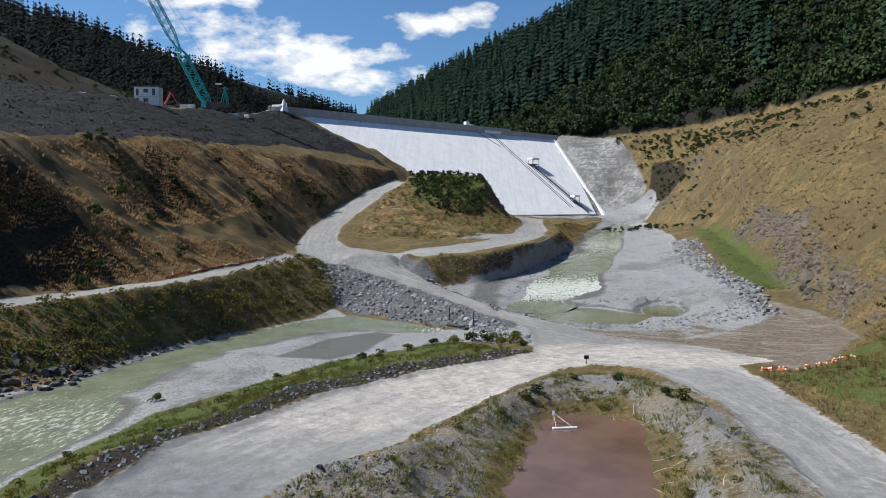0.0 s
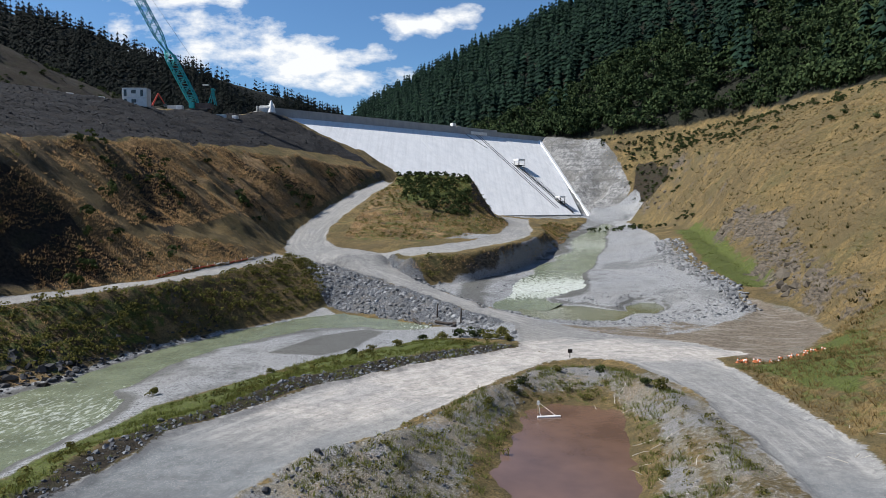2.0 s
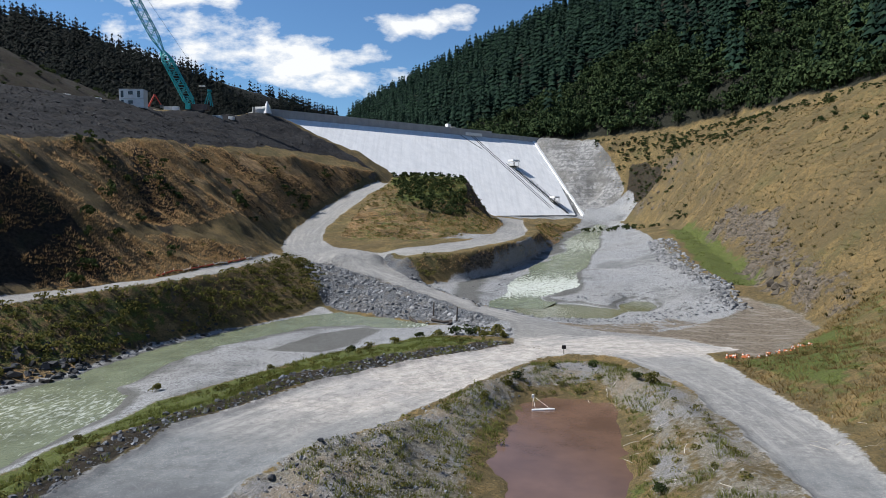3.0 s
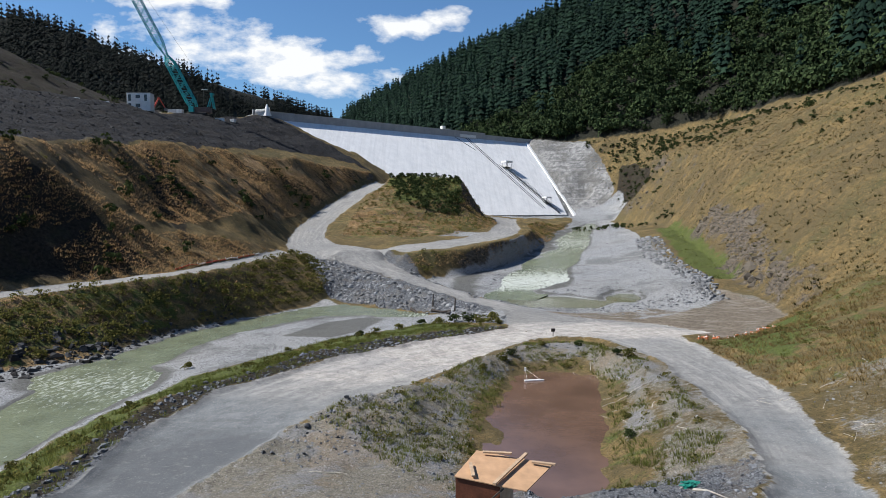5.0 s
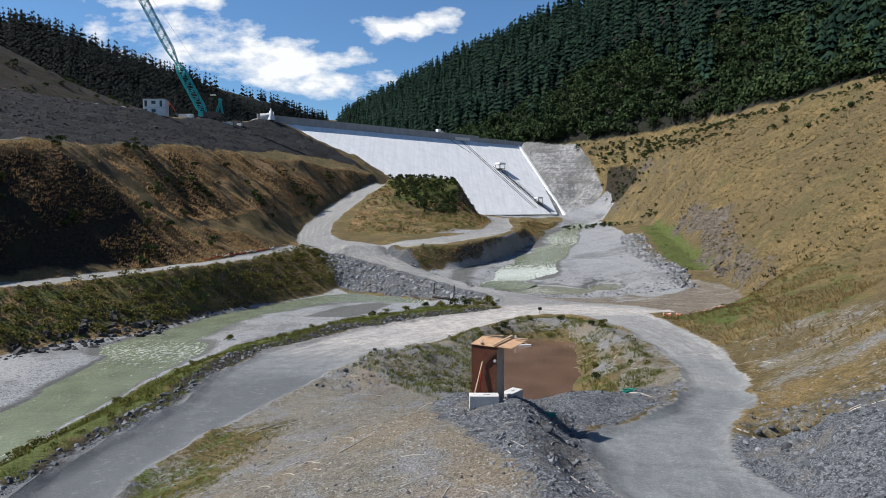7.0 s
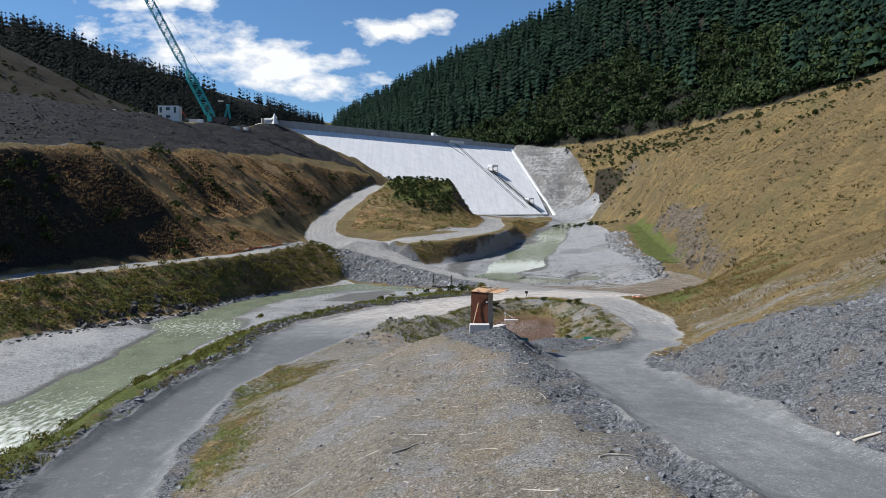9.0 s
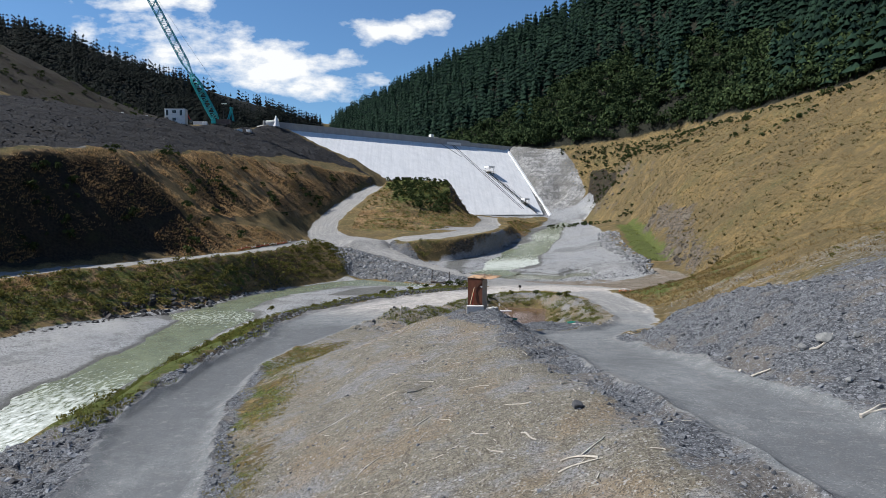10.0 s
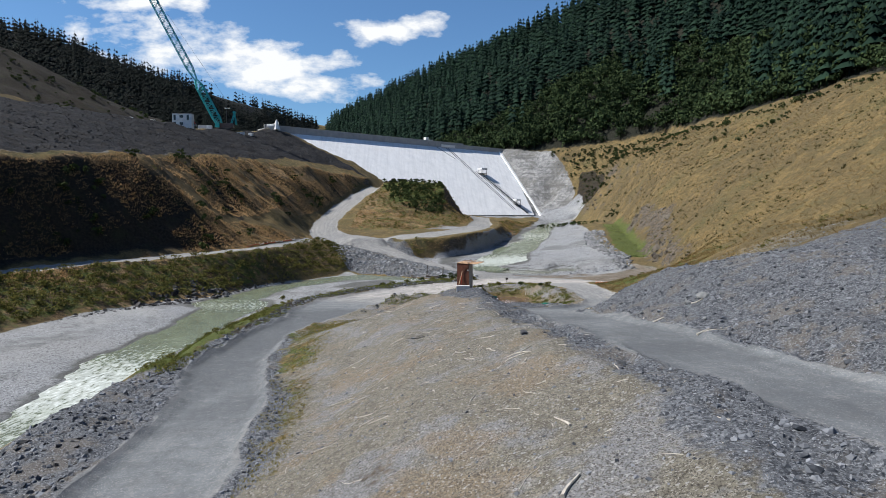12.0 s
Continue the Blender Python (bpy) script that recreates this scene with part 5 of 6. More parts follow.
    ok = (zone("road", x, y) < 0.3) & (bare_height(x, y) > dry)
    return x[ok], y[ok]


def clumped(x, y, scale, level, salt=0.0):
    ok = NOISE(x + salt, y + salt * 2, scale, 3) > level
    return x[ok], y[ok]


M_RUST = leaf_material("rust_grass_blades", (0.22, 0.140, 0.066), (0.68, 0.46, 0.235), trans=0.45)
M_OLIVE = leaf_material("olive_tussock_blades", (0.030, 0.030, 0.011), (0.115, 0.098, 0.036), trans=0.2)
M_SHORT = leaf_material("short_grass_blades", (0.14, 0.125, 0.035), (0.33, 0.27, 0.085), trans=0.4)


def sow():
    shrubs = [leafy_shape(60 + i, 5, 46, 0.108, 1.9, False) for i in range(5)]
    dry_tufts = [tuft_shape(90 + i, 9, 1.5, 0.085) for i in range(5)]
    round_shrubs = [leafy_shape(75 + i, 5, 42, 0.12, 1.15, False) for i in range(4)]
    # dry grass on the slopes
    for stretches, lo, hi, material, label in ((((LEFT_HILL, 0.36, 0.95, 5), (KNOLL, 0.55, 0.9, 9), (FAR_BANK, 0.9, 0.6, 2.5), (ISLAND_BANK, 0.5, 0.9, 5)), 0.16, 0.55, M_RUST, "rust-brown dry grass tufts on the shaded hillside"),
                                               (((RIGHT_HILL, 0.85, 0.85, 1.5), (ISLAND_BANK, 0.7, 0.7, 6), ([(30, 64), (37, 65), (46, 72), (56, 84), (62, 78), (45, 40), (38, 30), (30, 36)], 0.5, 0.7, 1.5)), 0.14, 0.5, M_TUSSOCK, "sun-dried golden grass tufts on the open hillside")):
        xs, ys = [], []
        for poly, step, keep, dry in stretches:
            x, y = on(poly, step, keep, dry)
            ok = (x > -110) & (y > -75)
            xs.append(x[ok])
            ys.append(y[ok])
        x, y = np.concatenate(xs), np.concatenate(ys)
        x, y = clumped(x, y, 7, 0.34)
        if material is M_RUST:
            ok = NOISE(x * 0.25, y, 4, 5, 0.6) > 0.43
            x, y = x[ok], y[ok]
        strew("dry_grass", dry_tufts, grounded(x, y, 0.03), RNG.uniform(lo, hi, len(x)), material, label, "grass")
    # olive tussocks dotted over the golden hillside
    x, y = on(RIGHT_HILL, 1.5, 0.8, 2)
    x, y = clumped(x[y > 74], y[y > 74], 11, 0.42, 33)
    strew("tussocks", [tuft_shape(170 + i, 10, 1.2, 0.17) for i in range(4)], grounded(x, y, 0.04), 0.18 + 0.55 * RNG.random(len(x)) ** 2, M_OLIVE, "dark olive tussocks dotted over the dry hillside", "grass")
    # dead straw lying on the mound
    x, y = on(MOUND, 0.46, 0.8, 2)
    x2, y2 = on(APRON, 0.42, 0.8, 2)
    x3, y3 = on(EAST_RIM, 0.42, 0.7, 2)
    x, y = np.r_[x, x2, x3], np.r_[y, y2, y3]
    x, y = clumped(x, y, 2.5, 0.42, 5)
    straw = [tuft_shape(150 + i, 5, 2.6, 0.035) for i in range(5)]
    strew("straw", straw, grounded(x, y, 0.0), RNG.uniform(0.03, 0.075, len(x)), M_TUSSOCK, "pale dead straw scattered over the bare mound", "straw")
    # green grass on banks, pond rim and verge
    soft = [tuft_shape(120 + i, 14, 1.1, 0.05) for i in range(4)]
    xs, ys = [], []
    for poly, step, keep, dry in ((FAR_BANK, 0.9, 0.7, 0.6), (NEAR_BANK, 0.30, 0.9, 0.5), (BANK_STRIP, 0.36, 0.65, 0.5), (POND_RIM, 0.27, 0.85, 1.5), (FIELDS["green"]["right verge"], 0.8, 0.7, 1.8), (FIELDS["green"]["bench"], 0.8, 0.8, 2),
                                  (KNOLL, 1.3, 0.5, 9)):
        x, y = on(poly, step, keep, dry)
        ok = ~in_poly(x, y, POND)
        xs.append(x[ok])
        ys.append(y[ok])
    x, y = np.concatenate(xs), np.concatenate(ys)
    x, y = clumped(x, y, 3.0, 0.47, 9)
    strew("green_grass", soft, grounded(x, y, 0.02), 0.08 + 0.46 * RNG.random(len(x)) ** 2.2, M_GRASS, "rough green grass and weeds along the banks", "grass")
    x, y = on(FIELDS["green"]["mound west"], 0.20, 0.8, 2)
    x2, y2 = on(APRON, 0.55, 0.5, 2)
    x, y = clumped(np.r_[x, x2], np.r_[y, y2], 3.0, 0.40, 19)
    strew("green_grass", soft, grounded(x, y, 0.01), RNG.uniform(0.05, 0.19, len(x)), M_SHORT, "short yellow-green grass along the edge of the mound", "grass")
    # shrubs
    xs, ys, ss = [], [], []
    for poly, step, keep, lo, hi, level in ((FAR_BANK, 1.05, 0.9, 0.4, 1.6, 0.20), (LEFT_HILL, 2.8, 0.5, 0.3, 0.9, 0.50), (RIGHT_HILL, 3.4, 0.6, 0.3, 0.8, 0.50), (ISLAND_BANK, 2.0, 0.6, 0.6, 1.6, 0.45),
                                            (NEAR_BANK, 1.1, 0.6, 0.3, 0.9, 0.46), (POND_RIM, 1.1, 0.6, 0.25, 0.75, 0.46), (KNOLL, 1.5, 0.8, 0.4, 1.1, 0.30), (FIELDS["green"]["right verge"], 2.6, 0.5, 0.3, 0.8, 0.52)):
        x, y = on(poly, step, keep, 0.9)
        ok = ~in_poly(x, y, POND) & (x > -110)
        x, y = clumped(x[ok], y[ok], 14, level, 3)
        xs.append(x)
        ys.append(y)
        ss.append(RNG.uniform(lo, hi, len(x)))
    x, y = np.concatenate(xs), np.concatenate(ys)
    strew("shrubs", shrubs, grounded(x, y, 0.05), np.concatenate(ss), M_SHRUB, "low olive-green shrubs and gorse on the banks and slopes", "shrubs", 0.06)
    x, y = on(KNOLL_BUSH, 1.7, 0.9, 9)
    x2, y2 = on([(100, 300), (140, 296), (136, 240), (120, 230), (96, 262)], 4.2, 0.6, 5)
    x4, y4 = on([(60, 260), (96, 262), (130, 240), (128, 150), (100, 170), (92, 215)], 3.0, 0.8, 5)
    x4, y4 = clumped(x4, y4, 16, 0.60, 40)
    x5, y5 = jittered(-330, 80, -106, 275, 6.0)
    ok = in_poly(x5, y5, FIELDS["scrub_shade"]["brown hill"])
    x5, y5 = clumped(x5[ok], y5[ok], 18, 0.45, 20)
    x3, y3 = on([(88, 352), (125, 324), (146, 296), (143, 262), (137, 200), (141, 130), (143, 60), (141, -40), (136, -40), (137, 60), (135, 130), (131, 200), (136, 262), (138, 290), (120, 312), (92, 340)], 2.6, 0.8, 5)
    x6, y6 = on(LEFT_HILL, 1.9, 0.7, 5)
    x6, y6 = clumped(x6, y6, 9, 0.62, 60)
    x7, y7 = on([(97, 312), (97, 332), (106, 338), (128, 316), (119, 286), (104, 280), (96, 296)], 2.2, 0.6, 5)
    x, y = np.r_[x, x2, x3, x4, x5, x6, x7], np.r_[y, y2, y3, y4, y5, y6, y7]
    strew("dark_shrubs", round_shrubs, grounded(x, y, 0.1), RNG.uniform(0.9, 2.8, len(x)), M_DARKSHRUB, "dense dark green shrubs on the knoll and below the bush", "shrubs", 0.06)


def pave():
    stones = [stone_shape(200 + i) for i in range(8)]
    xs, ys, ss = [], [], []

    def lay(poly, step, keep, lo, hi, dry=-0.3):
        x, y = on(poly, step, keep, dry)
        ok = (x > -125) & (y > -75)
        x, y = x[ok], y[ok]
        xs.append(x)
        ys.append(y)
        ss.append(lo + (hi - lo) * RNG.random(len(x)) ** 3)

    ford_bank = [(-30, 140), (-18.8, 133.8), (-9.2, 126), (1.8, 110), (8.4, 98), (11, 88), (5, 91), (3, 98), (-1, 101), (-10, 109), (-20, 119), (-24, 127)]
    lay(ford_bank, 0.58, 0.9, 0.2, 1.0)
    lay([(-8, 133), (1, 118.5), (9, 106.5), (15, 96), (19, 99), (12, 112), (5, 123), (-3, 133)], 0.75, 0.8, 0.2, 0.9)
    lay([(50, 102), (55, 104), (60, 122), (63, 150), (74, 190), (66, 190), (56, 152), (53, 118)], 0.62, 0.9, 0.2, 1.2)
    lay(FIELDS["rubble"]["right pile"], 1.5, 0.6, 0.06, 0.30)
    lay(FIELDS["rubble"]["mound east"], 0.9, 0.6, 0.05, 0.22)
    lay(SPOIL, 0.8, 0.5, 0.05, 0.26)
    lay(MOUND, 0.7, 0.6, 0.03, 0.15)
    lay(POND_STONES, 0.45, 0.5, 0.04, 0.22)
    lay(EAST_RIM, 0.6, 0.4, 0.03, 0.16)
    lay(APRON, 0.8, 0.5, 0.04, 0.26)
    lay(FIELDS["gravel"]["upper"], 1.15, 0.5, 0.08, 0.55)
    lay([(12, 98), (17, 93), (35, 92), (50, 102), (54, 116), (48, 112), (40, 104), (30, 99), (20, 100)], 0.55, 0.6, 0.1, 0.7)
    lay([(24, 117), (34, 118), (44, 122), (40, 126), (28, 122)], 0.7, 0.7, 0.1, 0.7)
    lay([(-11, 44), (-3, 38), (6, 55), (2, 50)], 0.5, 0.6, 0.06, 0.35)
    lay([(2, 86), (10, 80), (14, 82), (8, 90)], 0.6, 0.8, 0.2, 0.8)
    x, y, s = np.concatenate(xs), np.concatenate(ys), np.concatenate(ss)
    xs, ys, ss = [], [], []
    lay([(8.7, -23), (9, -16), (11, 0), (13, 7), (17.5, 13.5), (24, 6), (32, -4), (36, -30), (30, -60), (10.5, -60)], 0.30, 0.85, 0.03, 0.20)
    lay(FIELDS["rubble"]["mound east"], 0.25, 0.85, 0.02, 0.17)
    lay(FIELDS["rubble"]["mound skirt"], 0.30, 0.8, 0.03, 0.2)
    lay(BANK_STRIP, 0.36, 0.8, 0.05, 0.34)
    lay(VERGE, 0.33, 0.8, 0.04, 0.26)
    lay(SPOIL, 0.34, 0.8, 0.04, 0.2)
    lay(WEST_RIM, 0.45, 0.7, 0.04, 0.2)
    lay(MOUND, 0.40, 0.6, 0.02, 0.11)
    cx, cy, cs = np.concatenate(xs), np.concatenate(ys), np.concatenate(ss)
    strew("rock_chips", [chip_shape(300 + i) for i in range(8)], np.stack([cx, cy, surface(cx, cy) + cs * 0.08], 1), cs, M_CHIP, "small sharp blue-grey rock chips on the spoil heaps", "stones", 0.4, False, squash=(0.8, 1.6))
    tx, ty = on(FIELDS["tip"]["left tip"], 1.2, 0.85, 5)
    ok = (tx > -125) & (ty > 60)
    tx, ty = tx[ok], ty[ok]
    bx, by = on([(-58, 36), (-52, 54), (-44, 66), (-41, 80), (-33, 96), (-31, 95), (-36, 82), (-38, 68), (-46, 58), (-55, 40)], 0.7, 0.8, 0.1)
    vx, vy = on(VERGE, 0.6, 0.6, 0.5)
    sx, sy = on(BANK_STRIP, 0.7, 0.8, 0.5)
    lx, ly = on([(-54, 56), (-47, 70), (-40, 76), (-36.5, 70), (-40, 62), (-48, 54)], 0.9, 0.8, 0.05)
    ts = np.r_[0.12 + 0.5 * RNG.random(len(tx)) ** 2, 0.1 + 0.5 * RNG.random(len(bx)) ** 2, 0.05 + 0.28 * RNG.random(len(vx)) ** 3, 0.05 + 0.35 * RNG.random(len(sx)) ** 3, 0.25 + 0.8 * RNG.random(len(lx)) ** 2]
    tx, ty = np.r_[tx, bx, vx, sx, lx], np.r_[ty, by, vy, sy, ly]
    stones = [chip_shape(330 + i) for i in range(6)]
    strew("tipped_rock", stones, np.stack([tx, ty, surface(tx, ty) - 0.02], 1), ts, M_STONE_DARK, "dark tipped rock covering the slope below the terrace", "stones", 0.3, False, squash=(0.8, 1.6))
    stones = [stone_shape(200 + i) for i in range(8)]
    strew("loose_stones", stones, np.stack([x, y, surface(x, y) - 0.02], 1), s, M_STONE, "broken grey stones strewn over banks and spoil heaps", "stones", 0.3, False, squash=(0.8, 1.5))


def stone_material(name, lo, hi, mud):
    k = Mat(name, 0.9, 0.2)
    c = k.mix(k.island, lo, hi)
    c = k.mix(k.ramp(k.noise(0.12, 4), (0.4, 0.0), (0.65, 0.6)), c, mud)
    k.color(c)
    k.bump(k.noise(9, 5, 0.7), 0.5, 0.04)
    return k.m


def crop_out():
    """Bedrock standing out of the hillside above the flats and at the dam's abutment."""
    slabs_of = [stone_shape(260 + i, 0.35) for i in range(6)]
    x, y = on(OUTCROPS, 1.1, 0.6, 2)
    x, y = clumped(x, y, 5, 0.57, 12)
    x2, y2 = on([(74, 172), (80, 164), (86, 174), (83, 186)], 1.8, 0.7, 5)
    x3, y3 = on([(96, 296), (104, 290), (100, 262), (94, 262)], 2.4, 0.6, 5)
    x2, y2 = x2[::4], y2[::4]
    x, y = np.r_[x, x2, x3], np.r_[y, y2, y3]
    size = 0.5 + 2.0 * RNG.random(len(x)) ** 2
    strew("bedrock", slabs_of, np.stack([x, y, surface(x, y) - 0.33 * size], 1), size, M_BEDROCK, "brown-grey bedrock outcrop breaking through the grassy slope", "rock outcrop", 0.35, False, squash=(0.8, 1.7))


M_BEDROCK = stone_material("brown_bedrock", (0.040, 0.034, 0.028), (0.165, 0.143, 0.115), (0.085, 0.070, 0.050))
M_CHIP = stone_material("blue_grey_chips", (0.030, 0.034, 0.041), (0.235, 0.246, 0.266), (0.08, 0.082, 0.088))
M_STONE = stone_material("grey_stone", (0.06, 0.065, 0.073), (0.31, 0.317, 0.325), (0.15, 0.145, 0.138))
# the tip's shade is in this dark tone; bank and verge stones share it
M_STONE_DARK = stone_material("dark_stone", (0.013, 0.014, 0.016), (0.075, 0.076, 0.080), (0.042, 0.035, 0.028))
sow()
pave()
crop_out()

# ---- things on the dam's crest and the terrace ----
M_TEAL = plain("teal_paint", (0.03, 0.36, 0.36), 0.45, 0.1, 0.3, 1.5)
# same teal, lightened to how the upper boom shows against bright sky
M_PALE_TEAL = plain("sky_paled_teal", (0.12, 0.42, 0.46), 0.5, 0.1, 0.3, 1.5)
M_RED = plain("red_paint", (0.42, 0.05, 0.03), 0.5, 0.1, 0.3, 1.5)
M_ORANGE = plain("orange_plastic", (0.62, 0.19, 0.08), 0.6, 0, 0.25, 2)
M_CABIN = plain("cabin_white", (0.68, 0.68, 0.66), 0.6, 0, 0.12, 1.0)
M_GLASS = plain("dark_glass", (0.02, 0.025, 0.03), 0.1, 0, 0.1, 1.0, 0.6)
M_RUBBER = plain("black_rubber", (0.025, 0.025, 0.026), 0.85, 0, 0.3, 5)
M_PLY_RED = plain("red_brown_plywood", (0.115, 0.040, 0.022), 0.6, 0, 0.35, 2.5)
M_PLY = plain("raw_plywood", (0.44, 0.27, 0.155), 0.75, 0, 0.2, 3)
M_PLY_GREY = plain("weathered_plywood", (0.40, 0.355, 0.31), 0.8, 0, 0.25, 3)
M_TIMBER = plain("raw_timber", (0.42, 0.30, 0.20), 0.8, 0, 0.25, 6)
M_OLDWOOD = plain("bleached_wood", (0.43, 0.395, 0.34), 0.85, 0, 0.3, 8)
M_DARKWOOD = plain("dark_wet_wood", (0.05, 0.04, 0.034), 0.8, 0, 0.3, 6)
M_NET = plain("green_netting", (0.012, 0.20, 0.15), 0.7, 0, 0.35, 3)
M_ROCK_PALE = plain("pale_boulder", (0.24, 0.245, 0.24), 0.9, 0, 0.35, 2.5)
M_ROCK_DARK = plain("dark_boulder", (0.085, 0.088, 0.094), 0.9, 0, 0.35, 2.5)


M_DULL = plain("dull_machine_paint", (0.13, 0.09, 0.075), 0.6, 0.1, 0.3, 1.5)


def z_at(x, y):
    return float(surface(x, y))


def lattice(bm, a, b, width, bays, chord, lace):
    """A square lattice girder from a to b, tapering to its ends."""
    a, b = Vector(a), Vector(b)
    m = (b - a).to_track_quat("Z", "Y").to_matrix()
    e1, e2 = m.col[0], m.col[1]
    rings = []
    for i in range(bays + 1):
        t = i / bays
        w = width / 2 * min(1.0, 0.35 + t * 6, 0.25 + (1 - t) * 6)
        c = a.lerp(b, t)
        rings.append([c + e1 * sx * w + e2 * sy * w for sx, sy in ((-1, -1), (1, -1), (1, 1), (-1, 1))])
    for i in range(bays):
        for k in range(4):
            rod(bm, rings[i][k], rings[i + 1][k], chord, sides=4)
            n = (k + 1) % 4
            p, q = (k, n) if i % 2 else (n, k)
            rod(bm, rings[i][p], rings[i + 1][q], lace, sides=3)
            if i % 2 == 0:
                rod(bm, rings[i][k], rings[i][n], lace, sides=3)


def build_crane():
    x, y = -82.5, 230.0
    z = z_at(x, y)
    crane = tagged(new("crawler_crane"), "teal lattice-boom crawler crane with a tall leaning boom", "crane")
    foot = Vector((x + 1.0, y, z + 2.2))
    way = Vector((-22.0, 0.0, 43.0)).normalized()
    bm = bmesh.new()
    lattice(bm, foot, foot + way * 22, 2.8, 13, 0.24, 0.15)
    part("lower_boom", bm, M_TEAL, crane, "teal lattice boom section")
    bm = bmesh.new()
    lattice(bm, foot + way * 22, foot + way * 74, 2.6, 30, 0.17, 0.11)
    part("upper_boom", bm, M_PALE_TEAL, crane, "faded teal lattice boom section")
    bm = bmesh.new()
    box(bm, Matrix.Translation((x + 3.4, y, z + 1.3)), 6.0, 3.0, 2.0, 0.12)
    part("engine_house", bm, M_DULL, crane, "dull brown engine house")
    bm = bmesh.new()
    box(bm, Matrix.Translation((x + 0.2, y - 2.2, z + 1.4)), 1.7, 1.3, 2.0, 0.1)
    part("cab", bm, M_TEAL, crane)
    for dy in (-2.4, 2.4):
        bm = bmesh.new()
        box(bm, Matrix.Translation((x + 2.2, y + dy, z)), 7.2, 1.0, 1.2, 0.35)
        part("crawler_track", bm, M_RUBBER, crane, "black crawler track")
    for dx in (5.4, 7.6):
        for dy in (-1.1, 1.1):
            bm = bmesh.new()
            rod(bm, (x + dx, y + dy, z + 2.8), (x + 6.9, y + dy * 0.5, z + 8.0), 0.22, sides=5)
            part("mast_leg", bm, M_TEAL, crane, "teal mast leg")
    bm = bmesh.new()
    box(bm, Matrix.Translation((x + 6.9, y, z + 7.7)), 1.2, 1.8, 0.7, 0.1)
    part("mast_head", bm, M_TEAL, crane)
    bm = bmesh.new()
    rod(bm, (x + 6.9, y, z + 8.2), foot + way * 73, 0.035, sides=4)
    part("pendant_line", bm, M_RAIL, crane)


def build_cabin_stack():
    """Two white site cabins, one on the other."""
    x, y = -85.0, 191.0
    z = min(z_at(x - 3, y), z_at(x + 3, y)) - 0.05
    stack = tagged(new("site_cabins"), "two stacked white site cabins with dark windows", "cabin")
    for i in range(2):
        bm = bmesh.new()
        box(bm, Matrix.Translation((x, y, z + i * 2.62)), 7.0, 3.0, 2.58, 0.06)
        unit = part("cabin", bm, M_CABIN, stack)
        for sx, w, h, zz in ((-2.6, 0.8, 1.9, 0.3), (-0.2, 1.3, 1.0, 1.1), (2.1, 0.8, 1.9, 0.3)):
            if i == 0 and sx > 0:
                continue
            bm = bmesh.new()
            box(bm, Matrix.Translation((x + sx, y - 1.5, z + i * 2.62 + zz)), w, 0.08, h, 0.02)
            part("window" if h < 1.5 else "cabin_door", bm, M_GLASS, unit)
    bm = bmesh.new()
    box(bm, Matrix.Translation((x, y, z + 5.24)), 7.1, 3.1, 0.12, 0.03)
    part("roof", bm, M_WALL, stack)


def build_excavator(x, y, turn, arm_material, body_material, label, scale=1.0):
    z = z_at(x, y)
    m = Matrix.Translation((x, y, z)) @ Matrix.Rotation(turn, 4, "Z") @ Matrix.Scale(scale, 4)
    ex = tagged(new("excavator"), label, "excavator")
    bm = bmesh.new()
    box(bm, m @ Matrix.Translation((0, 0, 1.0)), 3.0, 2.6, 1.4, 0.15)
    part("body", bm, body_material, ex)
    bm = bmesh.new()
    box(bm, m @ Matrix.Translation((1.0, 0.8, 2.3)), 1.2, 1.0, 1.0, 0.12)
    part("cab", bm, M_GLASS, ex)
    for sy in (-1.2, 1.2):
        bm = bmesh.new()
        box(bm, m @ Matrix.Translation((0, sy, 0)), 3.8, 0.6, 0.9, 0.25)
        part("crawler_track", bm, M_RUBBER, ex)
    for name, a, b, r in (("boom", (1.2, -0.3, 1.8), (3.4, -0.3, 6.4), 0.30), ("dipper_arm", (3.4, -0.3, 6.4), (5.4, -0.3, 2.9), 0.22)):
        bm = bmesh.new()
        rod(bm, m @ Vector(a), m @ Vector(b), r * 1.2 * scale, r * 0.8 * scale, 5)
        part(name, bm, arm_material, ex)
    bm = bmesh.new()
    box(bm, m @ Matrix.Translation((5.4, -0.3, 1.9)) @ Matrix.Rotation(0.4, 4, "Y"), 1.0, 1.0, 1.0, 0.2)
    part("bucket", bm, M_RAIL, ex)


def build_ute(x, y, turn, material, label):
    """A parked pickup."""
    z = z_at(x, y)
    m = Matrix.Translation((x, y, z)) @ Matrix.Rotation(turn, 4, "Z")
    car = tagged(new("pickup_truck"), label, "pickup truck", "vehicles on the terrace")
    bm = bmesh.new()
    box(bm, m @ Matrix.Translation((0, 0, 0.45)), 5.0, 1.8, 0.6, 0.12)
    part("body", bm, material, car)
    bm = bmesh.new()
    box(bm, m @ Matrix.Translation((0.3, 0, 1.05)), 2.0, 1.65, 0.7, 0.18)
    cab = part("cab", bm, material, car)
    bm = bmesh.new()
    box(bm, m @ Matrix.Translation((0.3, 0, 1.14)), 1.75, 1.68, 0.45, 0.1)
    part("side_glass", bm, M_GLASS, cab)
    for sx in (-1.6, 1.6):
        for sy in (-0.85, 0.85):
            bm = bmesh.new()
            rod(bm, m @ Vector((sx, sy - 0.12, 0.38)), m @ Vector((sx, sy + 0.12, 0.38)), 0.38, sides=12)
            part("wheel", bm, M_RUBBER, car)


